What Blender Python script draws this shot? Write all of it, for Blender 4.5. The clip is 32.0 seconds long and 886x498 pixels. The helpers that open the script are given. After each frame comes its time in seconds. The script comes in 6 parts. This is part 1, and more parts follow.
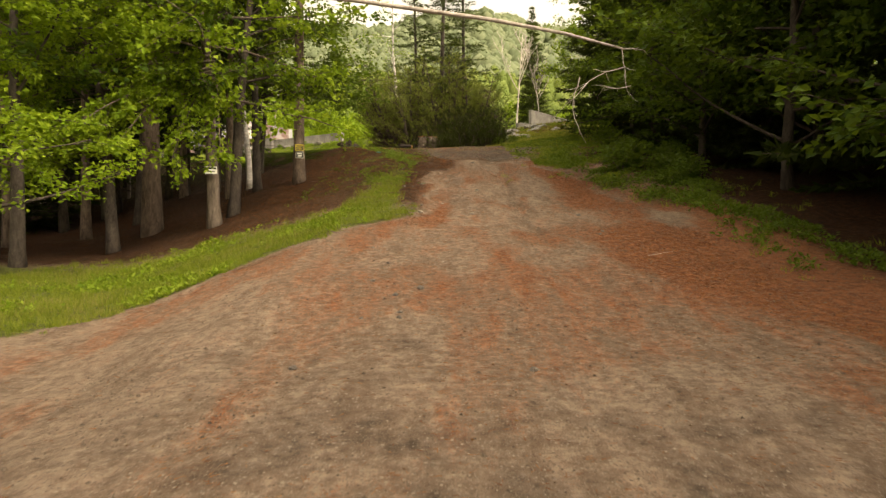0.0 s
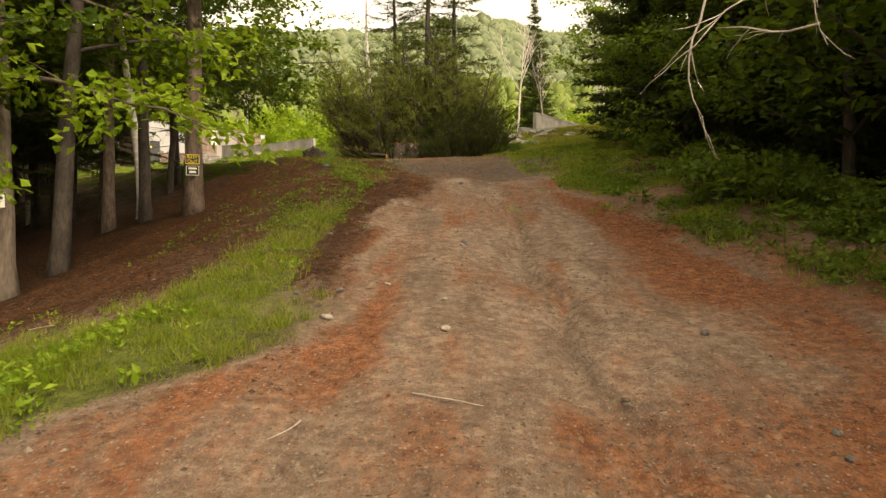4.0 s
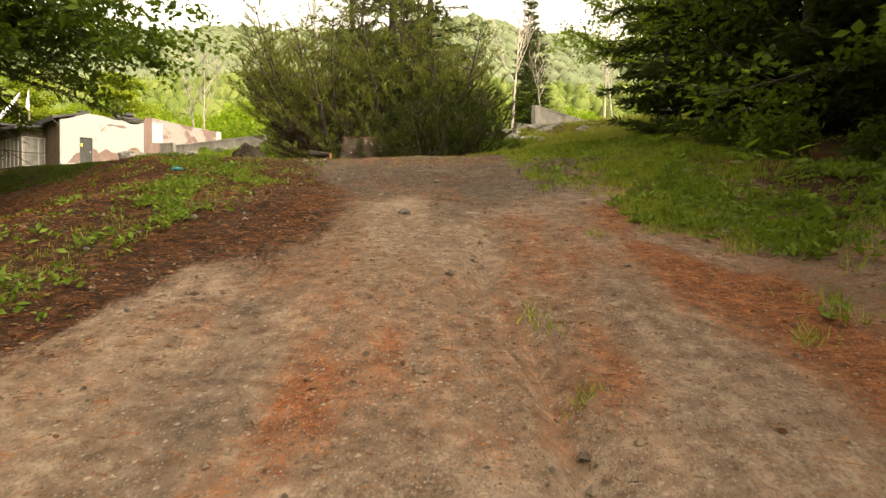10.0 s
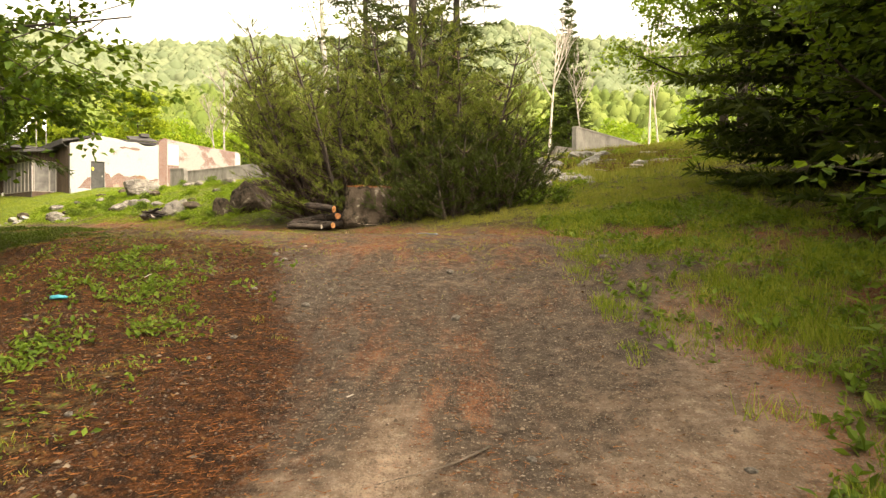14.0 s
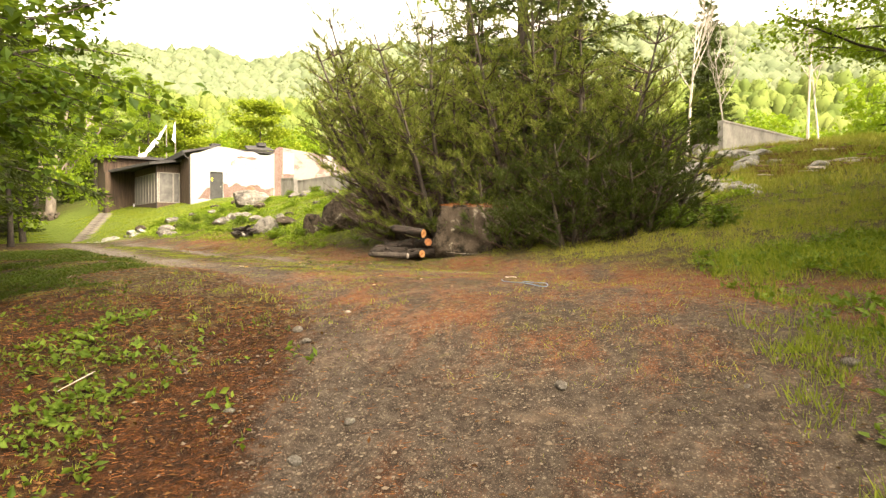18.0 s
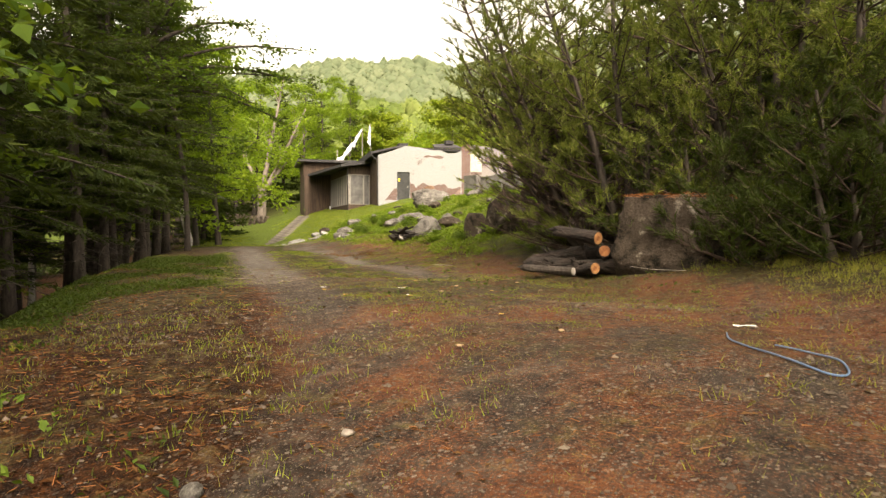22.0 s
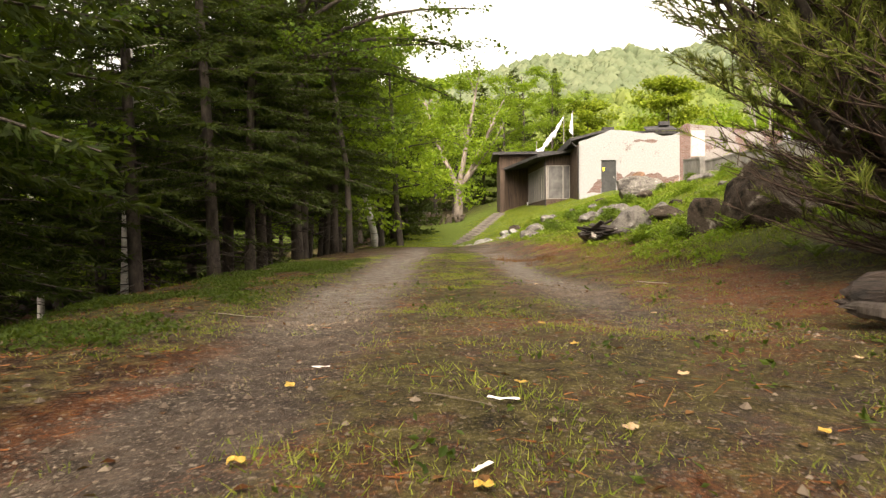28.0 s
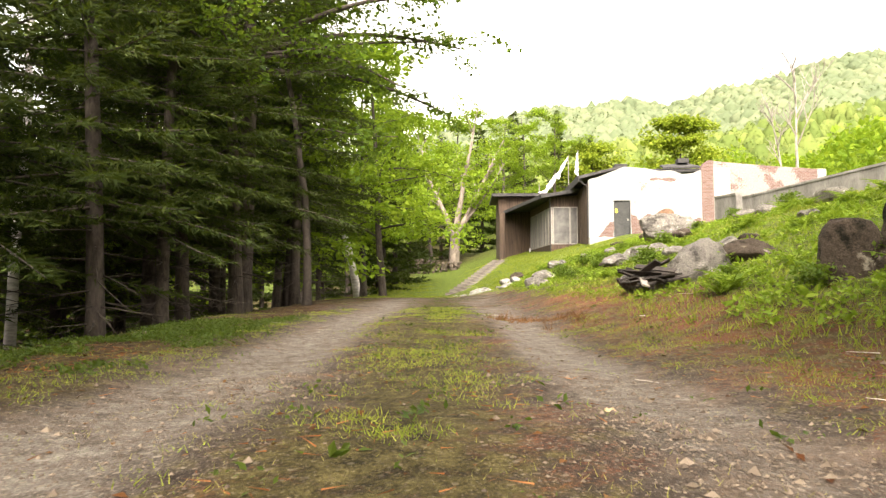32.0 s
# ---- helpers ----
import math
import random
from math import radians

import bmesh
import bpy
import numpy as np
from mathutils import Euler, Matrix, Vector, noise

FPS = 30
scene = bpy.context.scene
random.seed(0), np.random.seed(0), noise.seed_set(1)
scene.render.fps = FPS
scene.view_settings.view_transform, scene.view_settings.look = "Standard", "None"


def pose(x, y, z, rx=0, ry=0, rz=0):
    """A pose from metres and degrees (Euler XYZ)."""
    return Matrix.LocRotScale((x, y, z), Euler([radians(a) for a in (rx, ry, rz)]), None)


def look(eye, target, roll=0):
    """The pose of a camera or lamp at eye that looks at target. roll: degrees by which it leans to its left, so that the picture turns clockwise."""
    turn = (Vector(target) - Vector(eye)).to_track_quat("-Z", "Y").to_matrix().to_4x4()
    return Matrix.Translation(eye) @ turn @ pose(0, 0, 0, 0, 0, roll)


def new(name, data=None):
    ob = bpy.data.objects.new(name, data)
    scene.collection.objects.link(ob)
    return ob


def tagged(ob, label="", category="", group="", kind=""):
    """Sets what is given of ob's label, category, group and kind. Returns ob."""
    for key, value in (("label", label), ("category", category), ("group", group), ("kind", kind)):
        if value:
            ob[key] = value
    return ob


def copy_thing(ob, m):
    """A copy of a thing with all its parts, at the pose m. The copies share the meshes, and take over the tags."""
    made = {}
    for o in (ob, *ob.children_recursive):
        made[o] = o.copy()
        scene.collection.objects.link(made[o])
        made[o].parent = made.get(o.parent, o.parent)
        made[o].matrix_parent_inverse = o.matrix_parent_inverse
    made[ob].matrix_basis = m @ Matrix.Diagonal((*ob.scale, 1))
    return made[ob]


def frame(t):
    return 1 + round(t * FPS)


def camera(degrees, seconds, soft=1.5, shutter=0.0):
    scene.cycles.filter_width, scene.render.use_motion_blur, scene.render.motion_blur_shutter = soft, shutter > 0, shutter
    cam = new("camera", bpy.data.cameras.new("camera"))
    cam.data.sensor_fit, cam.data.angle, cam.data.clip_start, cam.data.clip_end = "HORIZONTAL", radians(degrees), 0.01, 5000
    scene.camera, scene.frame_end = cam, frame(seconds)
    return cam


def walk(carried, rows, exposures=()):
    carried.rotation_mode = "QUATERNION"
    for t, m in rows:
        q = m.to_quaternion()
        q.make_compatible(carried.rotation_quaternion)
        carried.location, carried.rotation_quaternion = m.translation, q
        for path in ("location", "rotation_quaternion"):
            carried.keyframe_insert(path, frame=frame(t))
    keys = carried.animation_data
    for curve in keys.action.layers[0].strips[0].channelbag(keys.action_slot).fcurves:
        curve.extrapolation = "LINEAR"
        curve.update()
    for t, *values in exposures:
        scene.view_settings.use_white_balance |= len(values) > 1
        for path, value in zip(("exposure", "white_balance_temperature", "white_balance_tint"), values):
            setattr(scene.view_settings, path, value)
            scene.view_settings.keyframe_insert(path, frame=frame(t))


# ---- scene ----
cam = camera(66.8, 32.0, soft=1.4, shutter=0.22)
METRES, EYE, TILT, LEAN, TURN = 39.0, 1.65, -2.0, 0.0, 0.0
ROWS = [
    (0.0, 0.0, 0.0, 0.0, 0.0, 0.0, -0.0),
    (0.5, 0.0021, 0.0306, 0.0045, -0.01, 0.07, 0.01),
    (1.0, 0.0041, 0.0608, 0.0088, -0.0, 0.15, 0.02),
    (1.5, 0.0059, 0.0897, 0.0128, -0.01, 0.23, 0.04),
    (2.0, 0.0081, 0.1174, 0.0166, -0.06, 0.3, 0.01),
    (2.5, 0.0102, 0.1441, 0.021, -0.1, 0.38, -0.0),
    (3.0, 0.0121, 0.1695, 0.027, -0.11, 0.43, -0.02),
    (3.5, 0.0136, 0.1939, 0.0335, -0.14, 0.5, -0.04),
    (5.5, 0.0191, 0.286, 0.0395, -0.68, 0.79, -0.25),
    (6.0, 0.0216, 0.3079, 0.0401, -0.74, 0.8, -0.22),
    (6.5, 0.0238, 0.3284, 0.0407, -0.85, 0.79, -0.21),
    (7.0, 0.0259, 0.3473, 0.0412, -1.0, 0.77, -0.25),
    (7.5, 0.0279, 0.3646, 0.0424, -1.08, 0.76, -0.26),
    (8.0, 0.0295, 0.3804, 0.0451, -1.18, 0.76, -0.26),
    (8.5, 0.031, 0.3946, 0.0516, -1.27, 0.75, -0.27),
    (9.0, 0.0323, 0.4076, 0.0581, -1.33, 0.79, -0.29),
    (9.5, 0.0328, 0.4209, 0.0622, -1.32, 0.82, -0.31),
    (10.0, 0.0335, 0.434, 0.0661, -1.04, 0.82, -0.34),
    (10.5, 0.0342, 0.4471, 0.0724, -0.54, 0.84, -0.35),
    (11.0, 0.0349, 0.4597, 0.0806, -0.13, 0.95, -0.35),
    (11.5, 0.0356, 0.4718, 0.089, 0.29, 1.11, -0.34),
    (12.0, 0.036, 0.4837, 0.0963, 0.56, 1.24, -0.35),
    (12.5, 0.0363, 0.4956, 0.1018, 0.73, 1.34, -0.33),
    (13.0, 0.0365, 0.5075, 0.1048, 0.95, 1.32, -0.32),
    (13.5, 0.0368, 0.5196, 0.1076, 1.19, 1.3, -0.33),
    (15.5, 0.0397, 0.5624, 0.1187, 5.19, 1.33, -0.5),
    (16.0, 0.0398, 0.5736, 0.1215, 6.84, 1.31, -0.52),
    (16.5, 0.0395, 0.5845, 0.1238, 8.48, 1.28, -0.54),
    (17.0, 0.0393, 0.5953, 0.1257, 10.11, 1.26, -0.56),
    (17.5, 0.0388, 0.6064, 0.1277, 11.17, 1.23, -0.6),
    (18.0, 0.038, 0.6184, 0.1293, 12.18, 1.26, -0.57),
    (18.5, 0.037, 0.6315, 0.1307, 13.31, 1.27, -0.6),
    (19.0, 0.036, 0.644, 0.1316, 14.79, 1.24, -0.65),
    (19.5, 0.0346, 0.6576, 0.1325, 16.35, 1.23, -0.65),
    (20.0, 0.033, 0.671, 0.1332, 17.91, 1.2, -0.7),
    (20.5, 0.0314, 0.6841, 0.1338, 19.9, 1.19, -0.73),
    (21.0, 0.0291, 0.6968, 0.1345, 22.94, 1.12, -0.8),
    (21.5, 0.0263, 0.7093, 0.1352, 26.17, 1.07, -0.89),
    (22.0, 0.0234, 0.7212, 0.1358, 29.35, 1.02, -1.0),
    (22.5, 0.0201, 0.7326, 0.1364, 32.55, 0.95, -1.12),
    (23.0, 0.0167, 0.7437, 0.137, 35.69, 0.89, -1.19),
    (23.5, 0.0128, 0.7545, 0.1375, 38.69, 0.8, -1.28),
    (24.0, 0.0083, 0.7646, 0.1381, 41.62, 0.72, -1.35),
    (24.5, 0.0031, 0.7744, 0.1386, 44.27, 0.65, -1.4),
    (25.0, -0.0024, 0.7839, 0.1389, 45.78, 0.61, -1.42),
    (25.5, -0.0079, 0.7932, 0.1392, 46.96, 0.55, -1.47),
    (27.5, -0.0295, 0.8241, 0.1402, 47.09, 0.59, -1.1),
    (28.0, -0.039, 0.8352, 0.1404, 47.09, 0.57, -1.08),
    (28.5, -0.0486, 0.8464, 0.1406, 47.09, 0.81, -1.1),
    (29.0, -0.0585, 0.8575, 0.1408, 47.07, 1.88, -1.17),
    (29.5, -0.0688, 0.8687, 0.1411, 47.05, 2.99, -1.21),
    (30.0, -0.0791, 0.8803, 0.1416, 47.05, 3.93, -1.25),
    (30.5, -0.0897, 0.8918, 0.142, 47.03, 4.7, -1.26),
    (31.0, -0.1005, 0.9032, 0.1423, 47.02, 4.88, -1.29),
    (31.5, -0.1117, 0.9148, 0.1426, 47.01, 4.85, -1.35),
    (32.0, -0.1229, 0.9263, 0.1429, 47.0, 4.83, -1.39),
]
walk(cam, [(t, pose(0, 0, EYE, TILT, LEAN, TURN) @ pose(METRES * x, METRES * y, METRES * z, 90 + pitch, roll, yaw)) for t, x, y, z, yaw, pitch, roll in ROWS],
     [(0, -0.58, 9300, 12), (3, -0.62, 9500, 13), (6, -0.25, 9100, 13), (9, -0.2, 9000, 12), (13, 0.12, 8900, 11), (16, 0.15, 8800, 11), (19, 0.55, 8800, 11), (22, -0.3, 8300, 13), (24, -0.62, 8100, 14), (26, -0.5, 8000, 14), (28, -0.26, 7900, 14), (32, 0.35, 7500, 13)])

# ---- world, sun, exposure ----
world = bpy.data.worlds.new("sky")
scene.world = world
world.use_nodes = True
_wn, _wl = world.node_tree.nodes, world.node_tree.links
_sky = _wn.new("ShaderNodeTexSky")
_sky.sky_type, _sky.sun_disc = "NISHITA", False
_sky.sun_elevation, _sky.sun_rotation = radians(46), radians(138)
_sky.air_density, _sky.dust_density, _sky.ozone_density = 1.0, 6.0, 1.0
_hs = _wn.new("ShaderNodeHueSaturation")
_hs.inputs["Saturation"].default_value, _hs.inputs["Value"].default_value = 0.10, 4.9
_wl.new(_sky.outputs[0], _hs.inputs["Color"])
_wl.new(_hs.outputs[0], _wn["Background"].inputs["Color"])
_wn["Background"].inputs["Strength"].default_value = 0.15
_sun = new("sun", bpy.data.lights.new("sun", "SUN"))
_sun.data.energy, _sun.data.angle, _sun.data.color = 0.6, radians(18), (1.0, 0.92, 0.76)
_sun.matrix_world = look((67, -74, 104), (0, 0, 0))


# ---- small mathematics ----
def vnoise(x, y, scale, seed=0):
    """Smooth lattice noise in 0..1."""
    x, y = np.asarray(x, float) / scale + seed * 17.3, np.asarray(y, float) / scale + seed * 9.1
    i, j = np.floor(x), np.floor(y)
    u, v = x - i, y - j
    u, v = u * u * (3 - 2 * u), v * v * (3 - 2 * v)

    def h(a, b):
        s = np.sin(a * 127.1 + b * 311.7 + seed * 74.7) * 43758.5453
        return s - np.floor(s)
    return (h(i, j) * (1 - u) + h(i + 1, j) * u) * (1 - v) + (h(i, j + 1) * (1 - u) + h(i + 1, j + 1) * u) * v


def sstep(a, b, x):
    t = np.clip((np.asarray(x, float) - a) / (b - a), 0, 1)
    return t * t * (3 - 2 * t)


def smax(a, b, k=0.5):
    return 0.5 * (a + b + np.sqrt((a - b) ** 2 + k * k))


E_DIR, N_DIR, FORK = (-0.731, 0.682), (0.682, 0.731), (0.5, 31.0)


def ab(x, y):
    """Along and across the upper driveway, which leaves the climb at FORK."""
    dx, dy = x - FORK[0], y - FORK[1]
    return dx * E_DIR[0] + dy * E_DIR[1], dx * N_DIR[0] + dy * N_DIR[1]


def from_ab(a, b):
    return FORK[0] + a * E_DIR[0] + b * N_DIR[0], FORK[1] + a * E_DIR[1] + b * N_DIR[1]


def road_off(x, y):
    """Distance to the middle of the lower public road."""
    return (np.asarray(x) + 8.0) * 0.848 + (np.asarray(y) - 0.0) * 0.53 + 4.4 * sstep(15, 30, -np.asarray(x, float))


def land(x, y):
    """Height of the bare ground."""
    x, y = np.asarray(x, float), np.asarray(y, float)
    a, b = ab(x, y)
    climb = np.interp(y, [-60, -6, 0, 6, 13, 18, 24, 30.5, 36, 56, 90], [-0.5, -0.25, -0.1, 0.42, 1.6, 2.55, 3.95, 4.85, 5.5, 9.6, 13.0])
    low = np.interp(a, [-40, -20, 20, 60], [-0.4, -0.15, 1.5, 3.0])
    slope_left = climb - 0.31 * np.maximum(0, -x - 2.2 - 2.4 * sstep(26, 31, y)) - 0.02 * np.maximum(0, x - 12)
    south = smax(low, slope_left + 0.28 * sstep(22, 27, y) * sstep(0, 2.5, -x - 1.2), 0.35)
    south = south + 0.35 * sstep(3.4, 6.0, x) * sstep(10, 18, y)
    base = 5.3 + 0.012 * a + 0.062 * np.maximum(0, a - 38)
    steep = sstep(10, 19, a)
    bank = np.interp(b, [1.8, 9.5, 40, 200], [0, 2.55, 4.8, 9]) * steep + np.interp(b, [2.6, 23, 60, 200], [0, 4.4, 9, 14]) * (1 - steep)
    lawn = np.interp(b, [-3, 0.6, 4.5, 10, 40, 200], [0, 0.0, 1.5, 3.1, 5, 9]) - 0.35
    bank = bank * (1 - sstep(31, 38, a)) + lawn * sstep(31, 38, a)
    north = smax(low, base + bank - 0.05 * np.maximum(0, -b - 2) - 0.42 * np.maximum(0, -b - 3.9), 0.5)
    z = south + (north - south) * sstep(27, 33, y + 0.25 * x)
    r = np.hypot(x + 5, y - 40)
    ang = np.degrees(np.arctan2(y - 40, x + 5))
    ridge = np.interp(ang, [-60, -20, 20, 60, 75, 81, 87, 95, 105, 115, 132, 150, 180], [0, 30, 70, 94, 101, 104, 109, 101, 88, 79, 71, 64, 55])
    ridge = ridge + 3 * np.sin(ang * 0.31) + 2 * np.sin(ang * 0.83 + 1)
    z = z + ridge * np.clip((r - 95) / 335, 0, 1.0) ** 1.25 - 0.1 * np.maximum(0, r - 435)
    return z


def relief(x, y):
    """Ruts, washouts and clods near the drives."""
    near = 1 - sstep(30, 60, np.hypot(x + 3, y - 25))
    z = 0.10 * (vnoise(x, y, 2.6, 1) - 0.5) + 0.05 * (vnoise(x, y, 0.8, 2) - 0.5) + 0.034 * (vnoise(x, y, 0.36, 3) - 0.5)
    a, b = ab(x, y)
    drive = sstep(4, 10, y) * (1 - sstep(27, 31, y))
    wob = 0.25 * np.sin(y * 0.35)
    for c in (0.0, 1.75):
        z = z - 0.06 * drive * np.exp(-((x - c - wob) / 0.35) ** 2)
    z = z - 0.12 * drive * np.exp(-((x - 1.75 - 0.12 * np.sin(y * 1.7) - 0.05 * np.sin(y * 4.1)) / 0.09) ** 2) * sstep(10, 13, y) * (1 - sstep(21, 25, y))
    upper = sstep(3, 9, a) * (1 - sstep(36, 44, a))
    for c in (-1.1, 1.4):
        z = z - 0.05 * upper * np.exp(-((b - c) / 0.4) ** 2)
    return z * near


def ground(x, y):
    return land(x, y) + relief(x, y)


def gz(x, y):
    return float(ground(x, y))


# ---- mesh helpers ----
class Geo:
    """Collects vertices and faces for one mesh."""

    def __init__(self):
        self.v, self.f, self.n = [], [], 0

    def add(self, v, f):
        v = np.asarray(v, float).reshape(-1, 3)
        self.v.append(v)
        if isinstance(f, np.ndarray):
            self.f.extend((f + self.n).tolist())
        else:
            self.f.extend([[i + self.n for i in q] for q in f])
        self.n += len(v)
        return self

    def box(self, x0, y0, z0, x1, y1, z1):
        v = [(x, y, z) for z in (z0, z1) for y in (y0, y1) for x in (x0, x1)]
        return self.add(v, [(0, 2, 3, 1), (4, 5, 7, 6), (0, 1, 5, 4), (2, 6, 7, 3), (0, 4, 6, 2), (1, 3, 7, 5)])

    def tube(self, pts, radii, sides=8, cap=True):
        pts = np.asarray(pts, float)
        n = len(pts)
        d = np.gradient(pts, axis=0)
        d /= np.linalg.norm(d, axis=1)[:, None] + 1e-9
        ref = np.where(np.abs(d[:, 2:3]) > 0.8, np.array([[1.0, 0, 0]]), np.array([[0, 0, 1.0]]))
        s = np.cross(d, ref)
        s /= np.linalg.norm(s, axis=1)[:, None] + 1e-9
        t = np.cross(d, s)
        ang = np.arange(sides) * 2 * np.pi / sides
        ring = np.cos(ang)[None, :, None] * s[:, None] + np.sin(ang)[None, :, None] * t[:, None]
        v = (pts[:, None] + ring * np.asarray(radii, float)[:, None, None]).reshape(-1, 3)
        i, j = np.meshgrid(np.arange(n - 1), np.arange(sides), indexing="ij")
        k = (j + 1) % sides
        f = np.stack([i * sides + j, i * sides + k, (i + 1) * sides + k, (i + 1) * sides + j], -1).reshape(-1, 4)
        base = self.n
        self.add(v, f)
        if cap:
            self.f.append([base + q for q in range(sides)][::-1])
            self.f.append([base + (n - 1) * sides + q for q in range(sides)])
        return self

    def spikes(self, p, d, length, width):
        """Thin needles: one triangle each."""
        p, d = np.asarray(p, float), np.asarray(d, float)
        d = d / (np.linalg.norm(d, axis=1)[:, None] + 1e-9)
        r = np.random.normal(size=p.shape)
        w = np.cross(d, r)
        w /= np.linalg.norm(w, axis=1)[:, None] + 1e-9
        length, width = np.broadcast_to(length, len(p))[:, None], np.broadcast_to(width, len(p))[:, None]
        v = np.stack([p - w * width / 2, p + w * width / 2, p + d * length], 1).reshape(-1, 3)
        return self.add(v, np.arange(len(p) * 3).reshape(-1, 3))

    def leaves(self, p, d, length, width, fold=0.25, flat=0.0):
        """Folded leaf blades: four corners, two triangles each. flat: how much they lie level."""
        p, d = np.asarray(p, float), np.asarray(d, float)
        d = d / (np.linalg.norm(d, axis=1)[:, None] + 1e-9)
        r = np.random.normal(size=p.shape) * (1 - flat)
        r[:, 2] += flat * 1.2
        w = np.cross(d, r)
        w /= np.linalg.norm(w, axis=1)[:, None] + 1e-9
        n = np.cross(w, d)
        length, width = np.broadcast_to(length, len(p))[:, None], np.broadcast_to(width, len(p))[:, None]
        v = np.stack([p, p + d * length * 0.45 + w * width / 2 + n * width * fold, p + d * length, p + d * length * 0.45 - w * width / 2 + n * width * fold], 1)
        k = np.arange(len(p))[:, None] * 4
        f = np.concatenate([k + np.array([[0, 1, 2]]), k + np.array([[0, 2, 3]])], 1).reshape(-1, 3)
        return self.add(v.reshape(-1, 3), f)

    def mesh(self, name, material, smooth=False):
        me = bpy.data.meshes.new(name)
        me.from_pydata(np.concatenate(self.v).tolist() if self.v else [], [], self.f)
        if material:
            me.materials.append(material)
        if smooth:
            me.polygons.foreach_set("use_smooth", np.ones(len(me.polygons), bool))
        me.update()
        return me


def part(name, geo, material, parent=None, label="", smooth=False, m=None):
    """One mesh object under a thing or a part. geo: a Geo, a bmesh or a mesh."""
    if isinstance(geo, Geo):
        me = geo.mesh(name, material, smooth)
    elif isinstance(geo, bmesh.types.BMesh):
        me = bpy.data.meshes.new(name)
        geo.to_mesh(me)
        geo.free()
        me.materials.append(material)
        if smooth:
            me.polygons.foreach_set("use_smooth", np.ones(len(me.polygons), bool))
    else:
        me = geo
    ob = new(name, me)
    ob.parent = parent
    if m is not None:
        ob.matrix_basis = m
    return tagged(ob, label)


def thing(name, label, category, group="", m=None, kind=""):
    ob = new(name)
    ob.empty_display_size = 0.2
    if m is not None:
        ob.matrix_basis = m
    return tagged(ob, label, category, group, kind)


# ---- materials ----
def nodes_of(name):
    m = bpy.data.materials.new(name)
    m.use_nodes = True
    return m, m.node_tree.nodes, m.node_tree.links, m.node_tree.nodes["Principled BSDF"]


def noise_node(nd, ln, scale, detail=6, rough=0.6, vec=None, dist=0.0):
    n = nd.new("ShaderNodeTexNoise")
    n.inputs["Scale"].default_value, n.inputs["Detail"].default_value, n.inputs["Roughness"].default_value = scale, detail, rough
    n.inputs["Distortion"].default_value = dist
    if vec is None:
        vec = nd.new("ShaderNodeTexCoord").outputs["Object"]
    ln.new(vec, n.inputs["Vector"])
    return n.outputs["Fac"]


def ramp_node(nd, ln, fac, stops):
    r = nd.new("ShaderNodeValToRGB")
    el = r.color_ramp.elements
    while len(el) < len(stops):
        el.new(0.5)
    for e, (p, c) in zip(el, stops):
        e.position, e.color = p, (*c, 1) if len(c) == 3 else c
    ln.new(fac, r.inputs["Fac"])
    return r.outputs["Color"]


def mix_node(nd, ln, fac, c1, c2, kind="MIX"):
    m = nd.new("ShaderNodeMix")
    m.data_type, m.blend_type = "RGBA", kind
    for s, v in ((m.inputs[0], fac), (m.inputs[6], c1), (m.inputs[7], c2)):
        if isinstance(v, bpy.types.NodeSocket):
            ln.new(v, s)
        elif isinstance(v, tuple):
            s.default_value = (*v, 1)
        else:
            s.default_value = v
    return m.outputs[2]


def math_node(nd, ln, op, a, b=0.0, clamp=False):
    m = nd.new("ShaderNodeMath")
    m.operation, m.use_clamp = op, clamp
    for s, v in zip(m.inputs, (a, b)):
        if isinstance(v, bpy.types.NodeSocket):
            ln.new(v, s)
        else:
            s.default_value = v
    return m.outputs[0]


def bump_node(nd, ln, bs, height, strength, distance=0.02):
    b = nd.new("ShaderNodeBump")
    b.inputs["Strength"].default_value, b.inputs["Distance"].default_value = strength, distance
    ln.new(height, b.inputs["Height"])
    ln.new(b.outputs[0], bs.inputs["Normal"])


def plain(name, dark, light, rough=0.85, scale=6.0, bump=0.3, stretch=(1, 1, 1), metal=0.0, fine=40.0, dist=0.02):
    """Mottled surface between two colours, at two scales, with relief."""
    m, nd, ln, bs = nodes_of(name)
    tc = nd.new("ShaderNodeTexCoord")
    mp = nd.new("ShaderNodeMapping")
    mp.inputs["Scale"].default_value = stretch
    ln.new(tc.outputs["Object"], mp.inputs["Vector"])
    n1 = noise_node(nd, ln, scale, 8, 0.65, mp.outputs[0], 0.4)
    n2 = noise_node(nd, ln, fine, 4, 0.6, mp.outputs[0])
    f = math_node(nd, ln, "ADD", math_node(nd, ln, "MULTIPLY", n1, 0.7), math_node(nd, ln, "MULTIPLY", n2, 0.3))
    col = ramp_node(nd, ln, f, [(0.37, dark), (0.63, light)])
    oi = nd.new("ShaderNodeObjectInfo")
    hs = nd.new("ShaderNodeHueSaturation")
    ln.new(math_node(nd, ln, "ADD", math_node(nd, ln, "MULTIPLY", oi.outputs["Random"], 0.3), 0.85), hs.inputs["Value"])
    ln.new(col, hs.inputs["Color"])
    ln.new(hs.outputs[0], bs.inputs["Base Color"])
    bs.inputs["Roughness"].default_value, bs.inputs["Metallic"].default_value = rough, metal
    bs.inputs["Specular IOR Level"].default_value = 0.3
    bump_node(nd, ln, bs, f, bump, dist)
    return m


